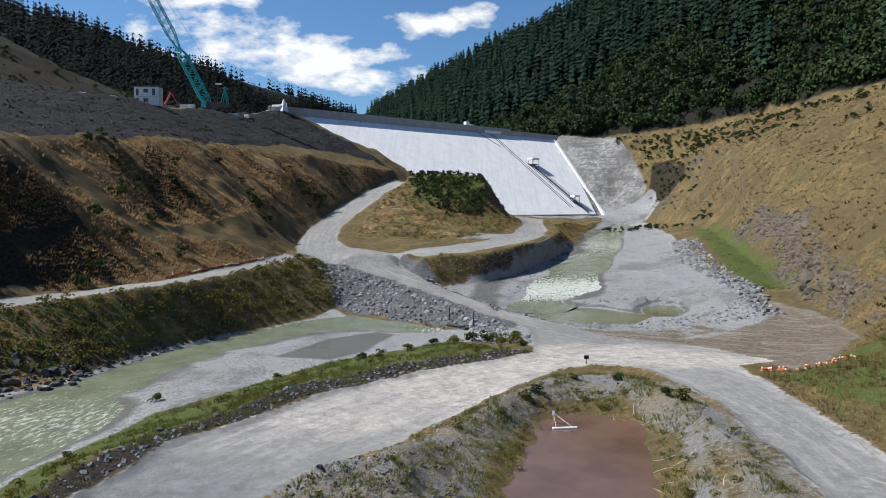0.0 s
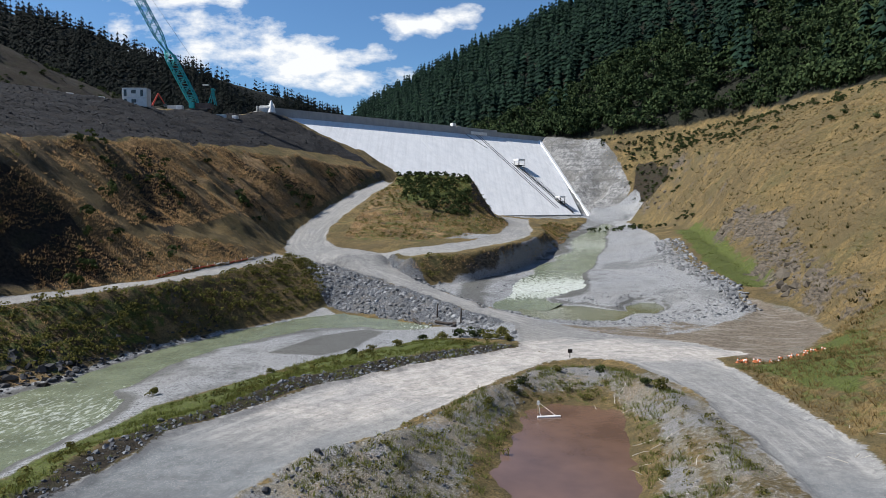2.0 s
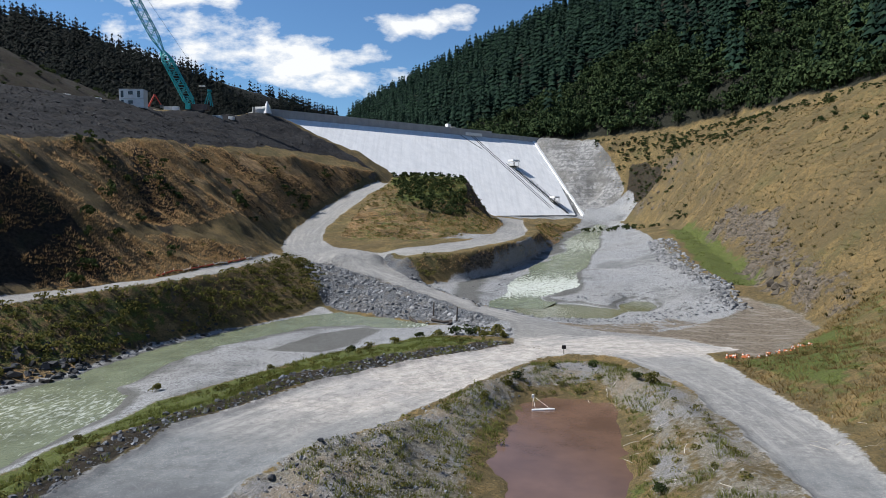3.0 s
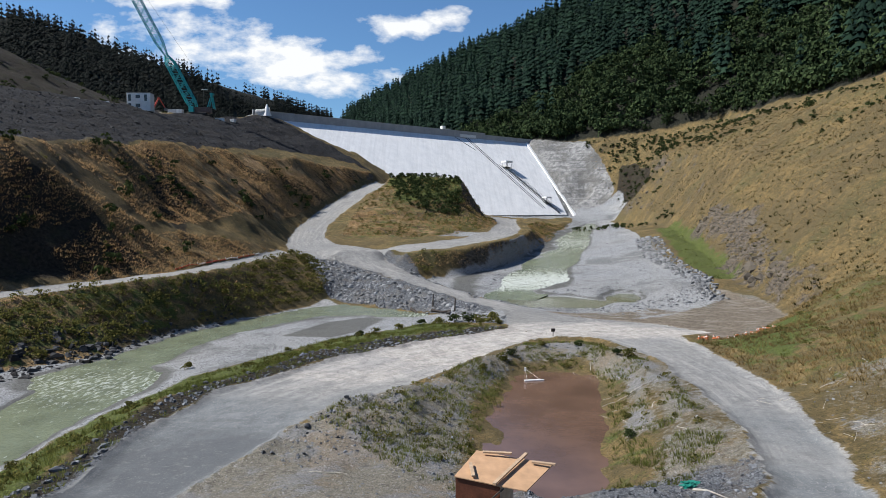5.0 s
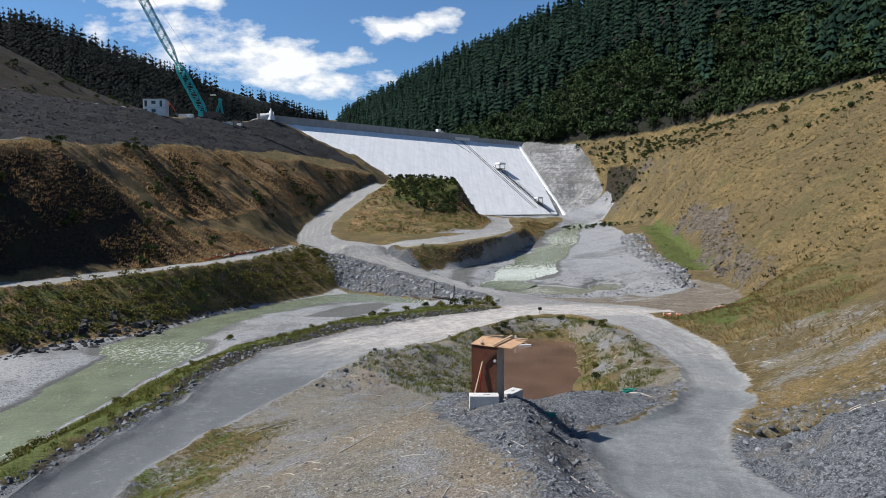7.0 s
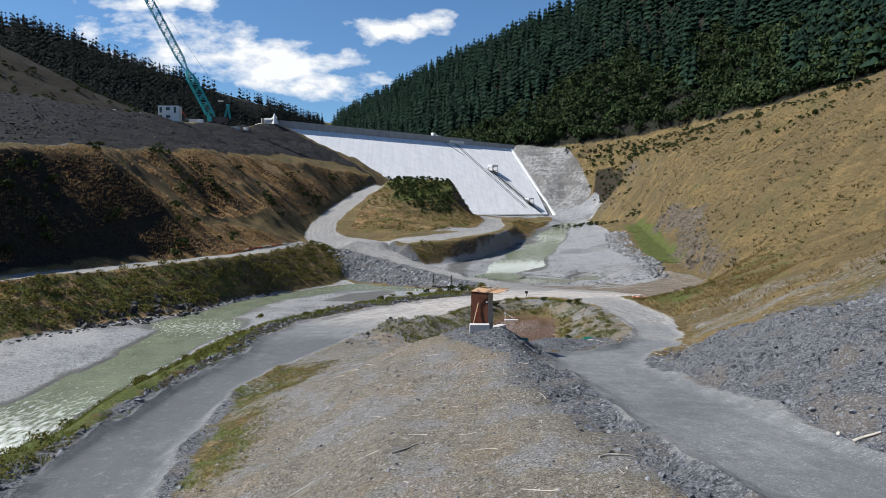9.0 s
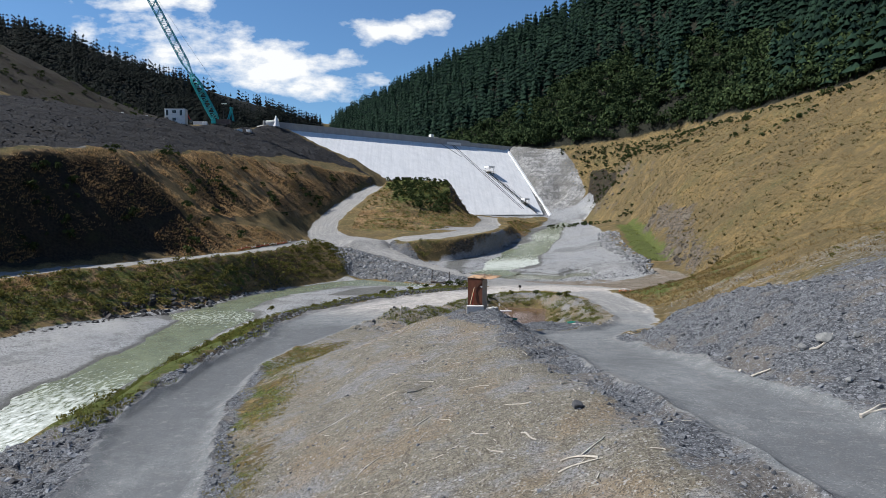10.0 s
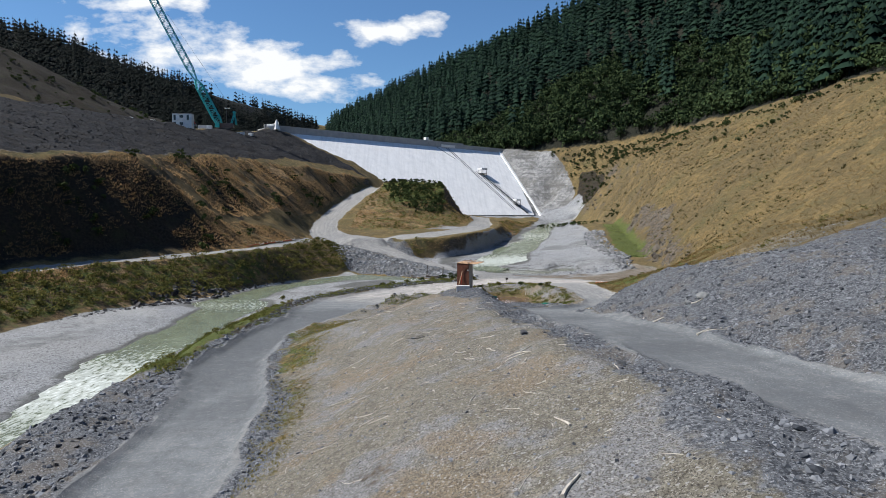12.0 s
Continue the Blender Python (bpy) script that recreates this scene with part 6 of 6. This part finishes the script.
def build_crest_shelter():
    """A white fabric shelter at the end of the crest."""
    x, y = -65.8, 268.0
    z = max(z_at(x - 3, y - 2), z_at(x, y), z_at(x + 3, y - 2)) - 0.1
    sh = tagged(new("fabric_shelter"), "white fabric shelter with a peaked hood on the dam crest", "shelter")
    bm = bmesh.new()
    for i in range(7):
        t = i / 6
        w, h = 3.0 - 0.7 * t * t, 3.0 + 1.6 * max(0, t - 0.45)
        for k in range(9):
            a = math.pi * k / 8
            bm.verts.new((x - 3.2 + 5.4 * t, y - w * math.cos(a) * 0.8, z + h * math.sin(a) ** 0.55))
    bm.verts.ensure_lookup_table()
    for i in range(6):
        for k in range(8):
            bm.faces.new([bm.verts[j] for j in (i * 9 + k, i * 9 + k + 1, i * 9 + k + 10, i * 9 + k + 9)])
    bmesh.ops.solidify(bm, geom=bm.faces[:], thickness=0.06)
    part("cover", bm, M_WHITE, sh)
    bm = bmesh.new()
    bmesh.ops.create_cone(bm, cap_ends=True, segments=10, radius1=1.9, radius2=0.25, depth=5.0, matrix=Matrix.Translation((x + 1.4, y - 0.8, z + 2.5)))
    part("hood", bm, M_WHITE, sh)


def build_container(x, y, sx, sy, sz, turn, material, label):
    z = min(z_at(x - sx / 2, y), z_at(x + sx / 2, y))
    bm = bmesh.new()
    m = Matrix.Translation((x, y, z - 0.04)) @ Matrix.Rotation(turn, 4, "Z")
    box(bm, m, sx, sy, sz, 0.04)
    for i in range(int(sx / 0.35)):
        box(bm, m @ Matrix.Translation((-sx / 2 + 0.25 + i * 0.35, -sy / 2, 0.1)), 0.16, 0.07, sz - 0.2)
    ob = part("storage_box", bm, material)
    return tagged(ob, label, "container", "boxes on the terrace")


build_crane()
build_cabin_stack()
build_excavator(-96.5, 226, 0.15, M_RED, M_RED, "red excavator with raised arm behind the site cabins")
build_ute(-104, 190, 0.6, M_WHITE, "white pickup parked on the gravel terrace")
build_ute(-98, 196, 0.3, M_WHITE, "white pickup parked on the gravel terrace")
build_ute(-114, 183, 0.9, M_CABIN, "pale pickup parked at the terrace edge")
build_crest_shelter()
build_container(-87.5, 226, 4.2, 2.4, 2.2, 0.0, M_BLOCK, "grey steel box beside the crane")
build_container(-83.2, 219, 2.0, 2.0, 1.8, 0.1, M_WHITE, "small white steel box beside the crane")
build_container(-73.5, 232, 3.2, 2.0, 1.6, 0.05, M_CABIN, "pale steel box at the terrace edge")
build_container(-70.5, 238, 1.8, 1.6, 1.3, -0.2, M_WHITE, "small white box at the terrace edge")


def build_crest_barrier():
    """A white work platform hung on the parapet, and a vehicle on the crest."""
    bm = bmesh.new()
    turn = Matrix.Translation(CREST_A + ALONG * 113 + DOWN * 0.45 + Vector((0, 0, 0.1))) @ Matrix.Rotation(math.atan2(ALONG.y, ALONG.x), 4, "Z")
    box(bm, turn, 11.0, 0.8, 1.6, 0.08)
    tagged(part("work_platform", bm, M_WHITE), "long white work platform against the parapet wall", "platform")
    p = CREST_A + ALONG * 100 - DOWN * 2.6 + Vector((0, 0, 1.5))
    m = Matrix.Translation(p) @ Matrix.Rotation(math.atan2(ALONG.y, ALONG.x), 4, "Z")
    lorry = tagged(new("truck"), "white truck parked on the dam crest", "truck")
    bm = bmesh.new()
    box(bm, m @ Matrix.Translation((0, 0, 0.6)), 6.4, 2.3, 1.0, 0.1)
    part("deck", bm, M_RAIL, lorry)
    bm = bmesh.new()
    box(bm, m @ Matrix.Translation((-2.0, 0, 1.6)), 2.2, 2.2, 2.3, 0.25)
    part("cab", bm, M_WHITE, lorry)
    bm = bmesh.new()
    box(bm, m @ Matrix.Translation((1.4, 0, 1.6)), 2.6, 1.8, 1.1, 0.2)
    part("load", bm, M_BLOCK, lorry)
    for sx in (-2.2, 1.6):
        for sy in (-1.1, 1.1):
            bm = bmesh.new()
            rod(bm, m @ Vector((sx, sy - 0.15, 0.5)), m @ Vector((sx, sy + 0.15, 0.5)), 0.5, sides=12)
            part("wheel", bm, M_RUBBER, lorry)


build_crest_barrier()


def build_lamp_mast():
    x, y = -80.5, 236.0
    z = z_at(x, y)
    mast = tagged(new("light_mast"), "thin site light mast with a white lamp head", "light mast")
    bm = bmesh.new()
    rod(bm, (x, y, z - 0.1), (x, y, z + 10.2), 0.06)
    part("pole", bm, M_RAIL, mast)
    bm = bmesh.new()
    box(bm, Matrix.Translation((x + 0.4, y, z + 10.1)), 2.2, 0.6, 0.35, 0.08)
    part("lamp_head", bm, M_WHITE, mast)


build_lamp_mast()


# ---- the plywood shed and its weights by the pond ----
def build_shed():
    x0, x1, y0, y1 = -0.60, 0.62, 4.75, 5.95
    z = min(z_at(x0, y0), z_at(x1, y0), z_at(x1, y1), z_at(x0, y1)) - 0.05
    top = 11.08
    shed = tagged(new("plywood_shed"), "small upright plywood shed with a red-brown front and loose roof sheet", "shed")

    def panel(name, corners, n, material, label=""):
        bm = bmesh.new()
        slab(bm, corners, n, 0.025)
        return part(name, bm, material, shed, label)

    panel("front_panel", [(x0, y0, z), (x1, y0, z), (x1, y0, top - 0.1), (x0, y0, top)], (0, -1, 0), M_PLY_RED, "red-brown film-faced plywood")
    panel("side_panel", [(x1, y0 + 0.03, z), (x1 + 0.03, y1, z), (x1 + 0.03, y1, top - 0.12), (x1, y0 + 0.03, top - 0.1)], (1, 0, 0), M_PLY_GREY, "weathered grey plywood")
    panel("side_panel", [(x0, y0 + 0.03, z), (x0, y1, z), (x0, y1, top), (x0, y0 + 0.03, top)], (-1, 0, 0), M_PLY_RED)
    panel("back_panel", [(x0, y1, z), (x1, y1, z), (x1, y1, top - 0.1), (x0, y1, top)], (0, 1, 0), M_PLY_GREY)
    panel("roof_sheet", [(x0 - 0.02, y0 - 0.05, top + 0.035), (x1 + 0.05, y0 - 0.05, top - 0.03), (x1 + 0.05, y1 + 0.6, top + 0.02), (x0 - 0.02, y1 + 0.6, top + 0.09)], (0, 0, 1), M_PLY, "tan plywood roof sheet")
    panel("roof_sheet", [(x1 - 0.1, y0 - 0.15, top + 0.02), (x1 + 0.72, y0 - 0.05, top - 0.05), (x1 + 1.0, y1 + 0.5, top + 0.02), (x1 + 0.1, y1 + 0.5, top + 0.08)], (0, 0, 1), M_PLY, "tan plywood roof sheet")
    for a, b in (((0.55, 4.5, top + 0.07), (0.85, 6.6, top + 0.16)), ((-0.35, 6.3, top + 0.14), (0.45, 6.5, top + 0.14)), ((1.1, 6.2, top + 0.1), (1.75, 6.25, top + 0.1)), ((-0.45, 5.5, top + 0.10), (-0.1, 4.75, top + 0.07))):
        bm = bmesh.new()
        d = Vector(b) - Vector(a)
        box(bm, Matrix.Translation(a) @ d.to_track_quat("X", "Z").to_matrix().to_4x4() @ Matrix.Translation((d.length / 2, 0, 0)), d.length, 0.10, 0.05, 0.008)
        part("roof_batten", bm, M_TIMBER, shed, "loose timber batten")
    for a, b, m in (((-0.35, 4.35, z + 0.62), (-0.02, 4.70, top - 0.75), M_TIMBER), ((-0.12, 4.45, z + 0.5), (-0.08, 4.70, top - 1.2), M_RED), ((0.05, 4.69, top - 0.8), (0.75, 4.69, top - 0.1), M_DARKWOOD)):
        bm = bmesh.new()
        d = Vector(b) - Vector(a)
        box(bm, Matrix.Translation(a) @ d.to_track_quat("X", "Z").to_matrix().to_4x4() @ Matrix.Translation((d.length / 2, 0, 0)), d.length, 0.07, 0.04, 0.006)
        part("brace", bm, m, shed, "thin timber brace")
    bm = bmesh.new()
    box(bm, Matrix.Translation((x1 - 0.06, y0 - 0.05, top - 0.75)), 0.12, 0.08, 0.12, 0.01)
    part("bracket", bm, M_BLOCK, shed)
    c = Vector(((x0 + x1) / 2, (y0 + y1) / 2, 0))
    shed.matrix_world = Matrix.Translation(c + Vector((0.08, 0, 0))) @ Matrix.Rotation(radians(-24), 4, "Z") @ Matrix.Translation(-c)


def build_weight(x, y, turn, sx, sy, sz, label):
    z = min(z_at(x + dx, y + dy) for dx in (-0.5, 0, 0.5) for dy in (-0.25, 0.25))
    bm = bmesh.new()
    m = Matrix.Translation((x, y, z - 0.03)) @ Matrix.Rotation(turn, 4, "Z")
    box(bm, m, sx, sy, sz, 0.03)
    box(bm, m @ Matrix.Translation((0.1, 0, sz - 0.02)), 0.30, 0.10, 0.05, 0.015)
    return tagged(part("concrete_block", bm, M_BLOCK), label, "concrete block", "weights beside the shed")


build_shed()
build_weight(-0.22, 4.15, -0.06, 1.35, 0.62, 0.62, "pale concrete block in front of the plywood shed")
build_weight(1.45, 6.6, 0.9, 1.2, 0.6, 0.62, "pale concrete block behind the plywood shed")


def build_skimmer():
    raft = tagged(new("pond_float"), "white pipe float with a post on the brown pond", "float")
    bm = bmesh.new()
    rod(bm, (8.75, 51.0, 1.34), (10.75, 51.2, 1.34), 0.11, sides=10)
    part("float_pipe", bm, M_WHITE, raft)
    bm = bmesh.new()
    rod(bm, (9.05, 52.3, 0.3), (9.05, 52.3, 2.3), 0.05)
    part("post", bm, M_TIMBER, raft)
    bm = bmesh.new()
    box(bm, Matrix.Translation((9.05, 52.3, 2.0)), 0.22, 0.12, 0.34, 0.02)
    part("gauge_plate", bm, M_WHITE, raft)
    for p, q in (((9.05, 52.3, 2.2), (10.3, 51.15, 1.45)), ((9.05, 52.3, 2.2), (9.05, 51.1, 1.45))):
        bm = bmesh.new()
        rod(bm, p, q, 0.015, sides=4)
        part("rope", bm, M_WHITE, raft)


def build_netting(x, y, size, label):
    """A crumpled heap of netting."""
    bm = bmesh.new()
    bmesh.ops.create_icosphere(bm, subdivisions=4, radius=1.0)
    z = z_at(x, y)
    for v in bm.verts:
        d = noise.fractal(v.co * 2.3 + Vector((x, y, 0)), 0.6, 2.2, 5)
        v.co *= 0.8 + 0.55 * d
        v.co = Vector((v.co.x * size * 1.35, v.co.y * size * 0.8, max(v.co.z, -0.15) * size * 0.55))
        v.co += Vector((x, y, z + 0.02))
    return tagged(part("netting_heap", bm, M_NET), label, "netting")


# cone shapes stand in for a scattered string of orange floats
def build_cone(x, y, lying):
    z = z_at(x, y)
    m = Matrix.Translation((x, y, z + (0.16 if lying else 0))) @ Matrix.Rotation(RNG.random() * 6.28, 4, "Z") @ Matrix.Rotation(1.45 if lying else 0.0, 4, "Y")
    cone = tagged(new("traffic_cone"), "orange traffic cone with a white band " + ("fallen on the ground" if lying else "standing on the dirt"), "traffic cone", "cones at the road edge")
    bm = bmesh.new()
    box(bm, m, 0.32, 0.32, 0.04, 0.01)
    part("base", bm, M_ORANGE, cone)
    bm = bmesh.new()
    bmesh.ops.create_cone(bm, cap_ends=True, segments=10, radius1=0.13, radius2=0.03, depth=0.48, matrix=m @ Matrix.Translation((0, 0, 0.28)))
    part("body", bm, M_ORANGE, cone)
    bm = bmesh.new()
    bmesh.ops.create_cone(bm, cap_ends=True, segments=10, radius1=0.10, radius2=0.07, depth=0.12, matrix=m @ Matrix.Translation((0, 0, 0.34)))
    part("band", bm, M_WHITE, cone, "white reflective band")


build_skimmer()
build_netting(11.3, 18.0, 0.42, "crumpled teal-green netting on the dirt")
build_netting(3.0, 5.0, 0.28, "scrap of teal-green netting among stones")
for i in range(26):
    build_cone(32.3 + i * 0.42 + RNG.normal(0, 0.12), 65.7 + 0.05 * i + RNG.normal(0, 0.35), i % 3 != 0)


def build_fence():
    """Red and white safety fence along the hillside track."""
    pts = [Vector((-35.3, 128.0, 0)), Vector((-37.4, 115, 0)), Vector((-41.8, 97, 0))]
    fence = tagged(new("safety_fence"), "red and white plastic safety fence along the dirt track", "fence")
    for a, b in zip(pts, pts[1:]):
        n = int((b - a).length / 2.2)
        for i in range(n):
            p, q = a.lerp(b, i / n), a.lerp(b, (i + 0.86) / n)
            zp, zq = z_at(p.x, p.y), z_at(q.x, q.y)
            bm = bmesh.new()
            rod(bm, (p.x, p.y, zp - 0.1), (p.x, p.y, zp + 0.6), 0.035)
            part("post", bm, M_WHITE, fence)
            bm = bmesh.new()
            d = (q - p).normalized()
            slab(bm, [(p.x, p.y, zp + 0.03), (q.x, q.y, zq + 0.03), (q.x, q.y, zq + 0.24), (p.x, p.y, zp + 0.24)], (d.y, -d.x, 0), 0.10)
            part("barrier_panel", bm, M_RED if i % 4 else M_WHITE, fence)


build_fence()


def build_log(pts, r, name, material, label, group, category="log"):
    """A bent, tapering piece of wood."""
    bm = bmesh.new()
    ring0 = None
    for i, p in enumerate(pts):
        t = i / (len(pts) - 1)
        d = (Vector(pts[min(i + 1, len(pts) - 1)]) - Vector(pts[max(i - 1, 0)])).normalized()
        m = d.to_track_quat("Z", "Y").to_matrix()
        w = r * (1 - 0.55 * t)
        ring = [bm.verts.new(Vector(p) + m @ Vector((w * math.cos(k * 1.0472), w * math.sin(k * 1.0472), 0)) * RNG.uniform(0.85, 1.15)) for k in range(6)]
        if ring0:
            for k in range(6):
                bm.faces.new((ring0[k], ring0[(k + 1) % 6], ring[(k + 1) % 6], ring[k]))
        else:
            bm.faces.new(ring[::-1])
        ring0 = ring
    bm.faces.new(ring0)
    ob = part(name, bm, material)
    return tagged(ob, label, category, group)


def lay_stick(x, y, length, turn, r, material=None, label="bleached stick lying on the gravel"):
    pts, a, r = [], turn, r * (0.65 if r < 0.2 else 1)
    px, py = x - math.cos(a) * length / 2, y - math.sin(a) * length / 2
    n = 5
    for i in range(n + 1):
        pts.append((px, py, z_at(px, py) + r * 0.8))
        a += RNG.normal(0, 0.22)
        px += math.cos(a) * length / n
        py += math.sin(a) * length / n
    build_log(pts, r, "stick", material or M_OLDWOOD, label, "sticks on the bare ground", "stick")


# the larger pieces of wood
for x, y, length, turn, r in ((9.3, -27.7, 2.2, 0.3, 0.10), (9.8, -27.2, 1.6, 1.2, 0.06), (9.0, -28.2, 1.5, -0.5, 0.06), (9.2, -20.1, 1.3, 0.05, 0.12), (12.1, -20.7, 1.4, -0.2, 0.09), (-0.9, -29.5, 1.3, 1.8, 0.07), (-1.2, -29.8, 1.2, 0.1, 0.05),
                              (-0.6, -29.2, 1.1, 0.6, 0.05), (-5.1, -20.5, 0.9, 0.5, 0.05), (-5.3, -15.5, 1.5, 0.7, 0.05), (-9.6, -15.2, 1.4, 0.6, 0.06), (-7.3, -23.4, 1.2, 0.8, 0.05), (-9.8, -24.0, 1.2, 0.0, 0.05),
                              (-2.6, -44.3, 0.9, 0.8, 0.10), (-1.6, -39.7, 1.0, 1.7, 0.07), (12.2, 18.9, 3.2, 0.5, 0.06), (11.9, 17.2, 1.6, -0.4, 0.10), (13.8, 20.4, 1.8, 0.9, 0.05), (-6.9, 25.3, 2.2, 0.05, 0.06),
                              (-12.9, 16.1, 2.6, 0.8, 0.06), (-11.4, 16.3, 2.0, 0.4, 0.05), (-5.9, 2.9, 1.8, 0.3, 0.05), (0.9, -21.2, 1.2, 0.4, 0.06), (-1.7, -26.2, 1.0, -0.7, 0.07)):
    lay_stick(x, y, length, turn, r)
for i in range(170):
    lay_stick(RNG.uniform(-11.5, 2.4), RNG.uniform(-50, 12), 0.2 + 1.0 * RNG.random() ** 2, RNG.random() * 3.14, RNG.uniform(0.018, 0.045))
for i in range(45):
    lay_stick(RNG.uniform(24, 36), RNG.uniform(14, 44), RNG.uniform(0.4, 1.5), RNG.random() * 3.14, RNG.uniform(0.02, 0.05), label="bleached stick on the grassy slope above the road")
for i in range(40):
    lay_stick(RNG.uniform(12.5, 17.5), RNG.uniform(30, 60), RNG.uniform(0.5, 1.6), RNG.random() * 3.14, RNG.uniform(0.03, 0.06), label="bleached driftwood among pale stones by the pond")
for x, y, length, turn in ((14.2, 6.6, 2.2, -0.5), (14.9, 6.1, 1.8, 0.5), (16.6, 5.6, 1.7, 0.9), (15.2, 4.1, 2.0, 0.1), (17.6, 5.2, 2.0, 0.4), (18.4, 4.8, 1.6, -0.3)):
    lay_stick(x, y, length, turn, 0.07, label="weathered branch at the washed-out hole beside the road")
# logs coloured dark to give the sunlit hole its missing shade
for x, y, length, turn in ((14.6, 5.6, 1.6, 0.2), (15.6, 5.0, 1.8, 1.1), (15.3, 6.2, 1.5, -0.6), (16.3, 5.9, 1.3, 0.7)):
    lay_stick(x, y, length, turn, 0.16, M_DARKWOOD, "dark rotten log in the washed-out hole beside the road")
# posts and dark logs at the ford
for x, y in ((1.0, 103.0), (4.6, 98.0)):
    z = z_at(x, y)
    bm = bmesh.new()
    rod(bm, (x, y, z - 0.2), (x + 0.1, y, z + 2.3), 0.13, 0.10, 8)
    tagged(part("timber_post", bm, M_DARKWOOD), "dark timber post at the water's edge of the ford", "post", "posts at the ford")
for x, y, length, turn in ((-1.6, 102.3, 3.4, -0.75), (2.2, 99.2, 3.8, -0.7), (4.4, 97.0, 2.6, -0.9)):
    lay_stick(x, y, length, turn, 0.28, M_DARKWOOD, "dark wet log at the foot of the ford")
z = z_at(15.1, 67.8)
bm = bmesh.new()
rod(bm, (15.1, 67.8, z - 0.1), (15.1, 67.8, z + 0.7), 0.05)
box(bm, Matrix.Translation((15.1, 67.75, z + 0.55)), 0.5, 0.05, 0.4, 0.01)
tagged(part("marker_post", bm, M_DARKWOOD), "small dark marker post at the road junction", "post")


def build_boulder(x, y, size, material, label):
    bm = bmesh.new()
    bmesh.ops.create_icosphere(bm, subdivisions=2, radius=0.5)
    s = Vector((x * 3.1, y * 1.7, 0))
    for i in range(7):
        n = Vector(RNG.normal(size=3)).normalized()
        cut = RNG.uniform(0.26, 0.42)
        for v in bm.verts:
            d = v.co.dot(n)
            if d > cut:
                v.co -= n * (d - cut)
    for v in bm.verts:
        v.co *= 1 + 0.10 * noise.fractal(v.co * 3 + s, 0.7, 2.1, 4)
    m = Matrix.Translation((x, y, z_at(x, y) + size * 0.22)) @ Matrix.Rotation(RNG.random() * 6.28, 4, "Z") @ Matrix.Diagonal((size * 1.25, size, size * 0.8, 1))
    bmesh.ops.transform(bm, matrix=m, verts=bm.verts)
    tagged(part("boulder", bm, material), label, "boulder", "boulders on bare ground")


for x, y, s in ((12.2, -20.4, 0.62), (11.5, -20.0, 0.4), (9.5, -17.3, 0.3), (12.9, -21.4, 0.3), (10.4, -24.5, 0.28)):
    build_boulder(x, y, s, M_ROCK_PALE, "pale grey boulder on the dark spoil heap")
# the seven at the washed-out hole are dark to stand for its shade
for x, y, s in ((0.0, -25.2, 0.45), (9.2, -19.2, 0.26), (12.8, 2.0, 0.5), (2.2, 1.6, 0.45), (14.3, 6.9, 0.45), (15.1, 7.2, 0.35), (16.2, 6.9, 0.45), (16.9, 6.3, 0.35), (14.0, 5.4, 0.35), (15.0, 5.4, 0.4), (15.9, 5.6, 0.4), (-9.5, 33.8, 0.5), (-8.2, 34.6, 0.4), (-7.0, 36.2, 0.35), (-20.9, 47.5, 0.55), (-21.4, 45.8, 0.45), (1.9, -35, 0.3)):
    build_boulder(x, y, s, M_ROCK_DARK, "dark angular boulder on broken ground")
for i in range(12):
    build_boulder(-39.5 + RNG.normal(0, 1.6), 69 + RNG.normal(0, 2.0), RNG.uniform(0.5, 1.1), M_ROCK_DARK, "dark rock at the foot of the river bank")


def build_bush(x, y, size, seed, material, label):
    """A single bush: stems and a crown of leaf clumps."""
    v, f = leafy_shape(seed, 10, 320, 0.075, 1.4, False)
    me = mesh_of("bush", v * size, f, False)
    me.materials.append(material)
    ob = new("bush", me)
    ob.location = (x, y, z_at(x, y) - 0.03)
    ob.rotation_euler = (0, 0, seed * 1.7)
    tagged(ob, label, "bush", "bushes on the near bank and pond rim")


for i, (x, y, size) in enumerate(((5.8, 83.0, 1.9), (7.4, 81.6, 1.6), (8.8, 80.4, 2.0), (3.9, 84.4, 1.7), (9.8, 79.2, 1.3), (1.6, 84.6, 1.3), (-1.2, 82.6, 1.2), (-4.4, 80.2, 1.3), (-7.5, 77.0, 1.2), (-9.5, 75.4, 1.1))):
    build_bush(x, y, size, 400 + i, M_SHRUB if i % 3 else M_DARKSHRUB, "green bush on the grassy river bank")
for i, (x, y, size) in enumerate(((19.6, 52.6, 1.3), (18.9, 54.0, 0.9), (12.3, 60.6, 0.9), (8.4, 57.0, 1.0), (7.2, 55.2, 1.1), (16.4, 60.2, 0.9), (4.5, 50.6, 0.8), (13.4, 33.0, 0.8), (14.6, 37.5, 0.7))):
    build_bush(x, y, size, 430 + i, M_DARKSHRUB if i % 2 else M_SHRUB, "low green bush on the pond's rim")
for i, (x, y, size) in enumerate(((-27.6, 61.6, 1.5), (-29.4, 20.0, 1.4), (-29.6, 33.0, 1.2), (-27.5, 47.0, 1.1), (-29.8, 8.0, 1.3), (-18.0, 70.0, 1.0))):
    build_bush(x, y, size * 0.7, 450 + i, M_SHRUB, "slender young shrub at the river's edge")
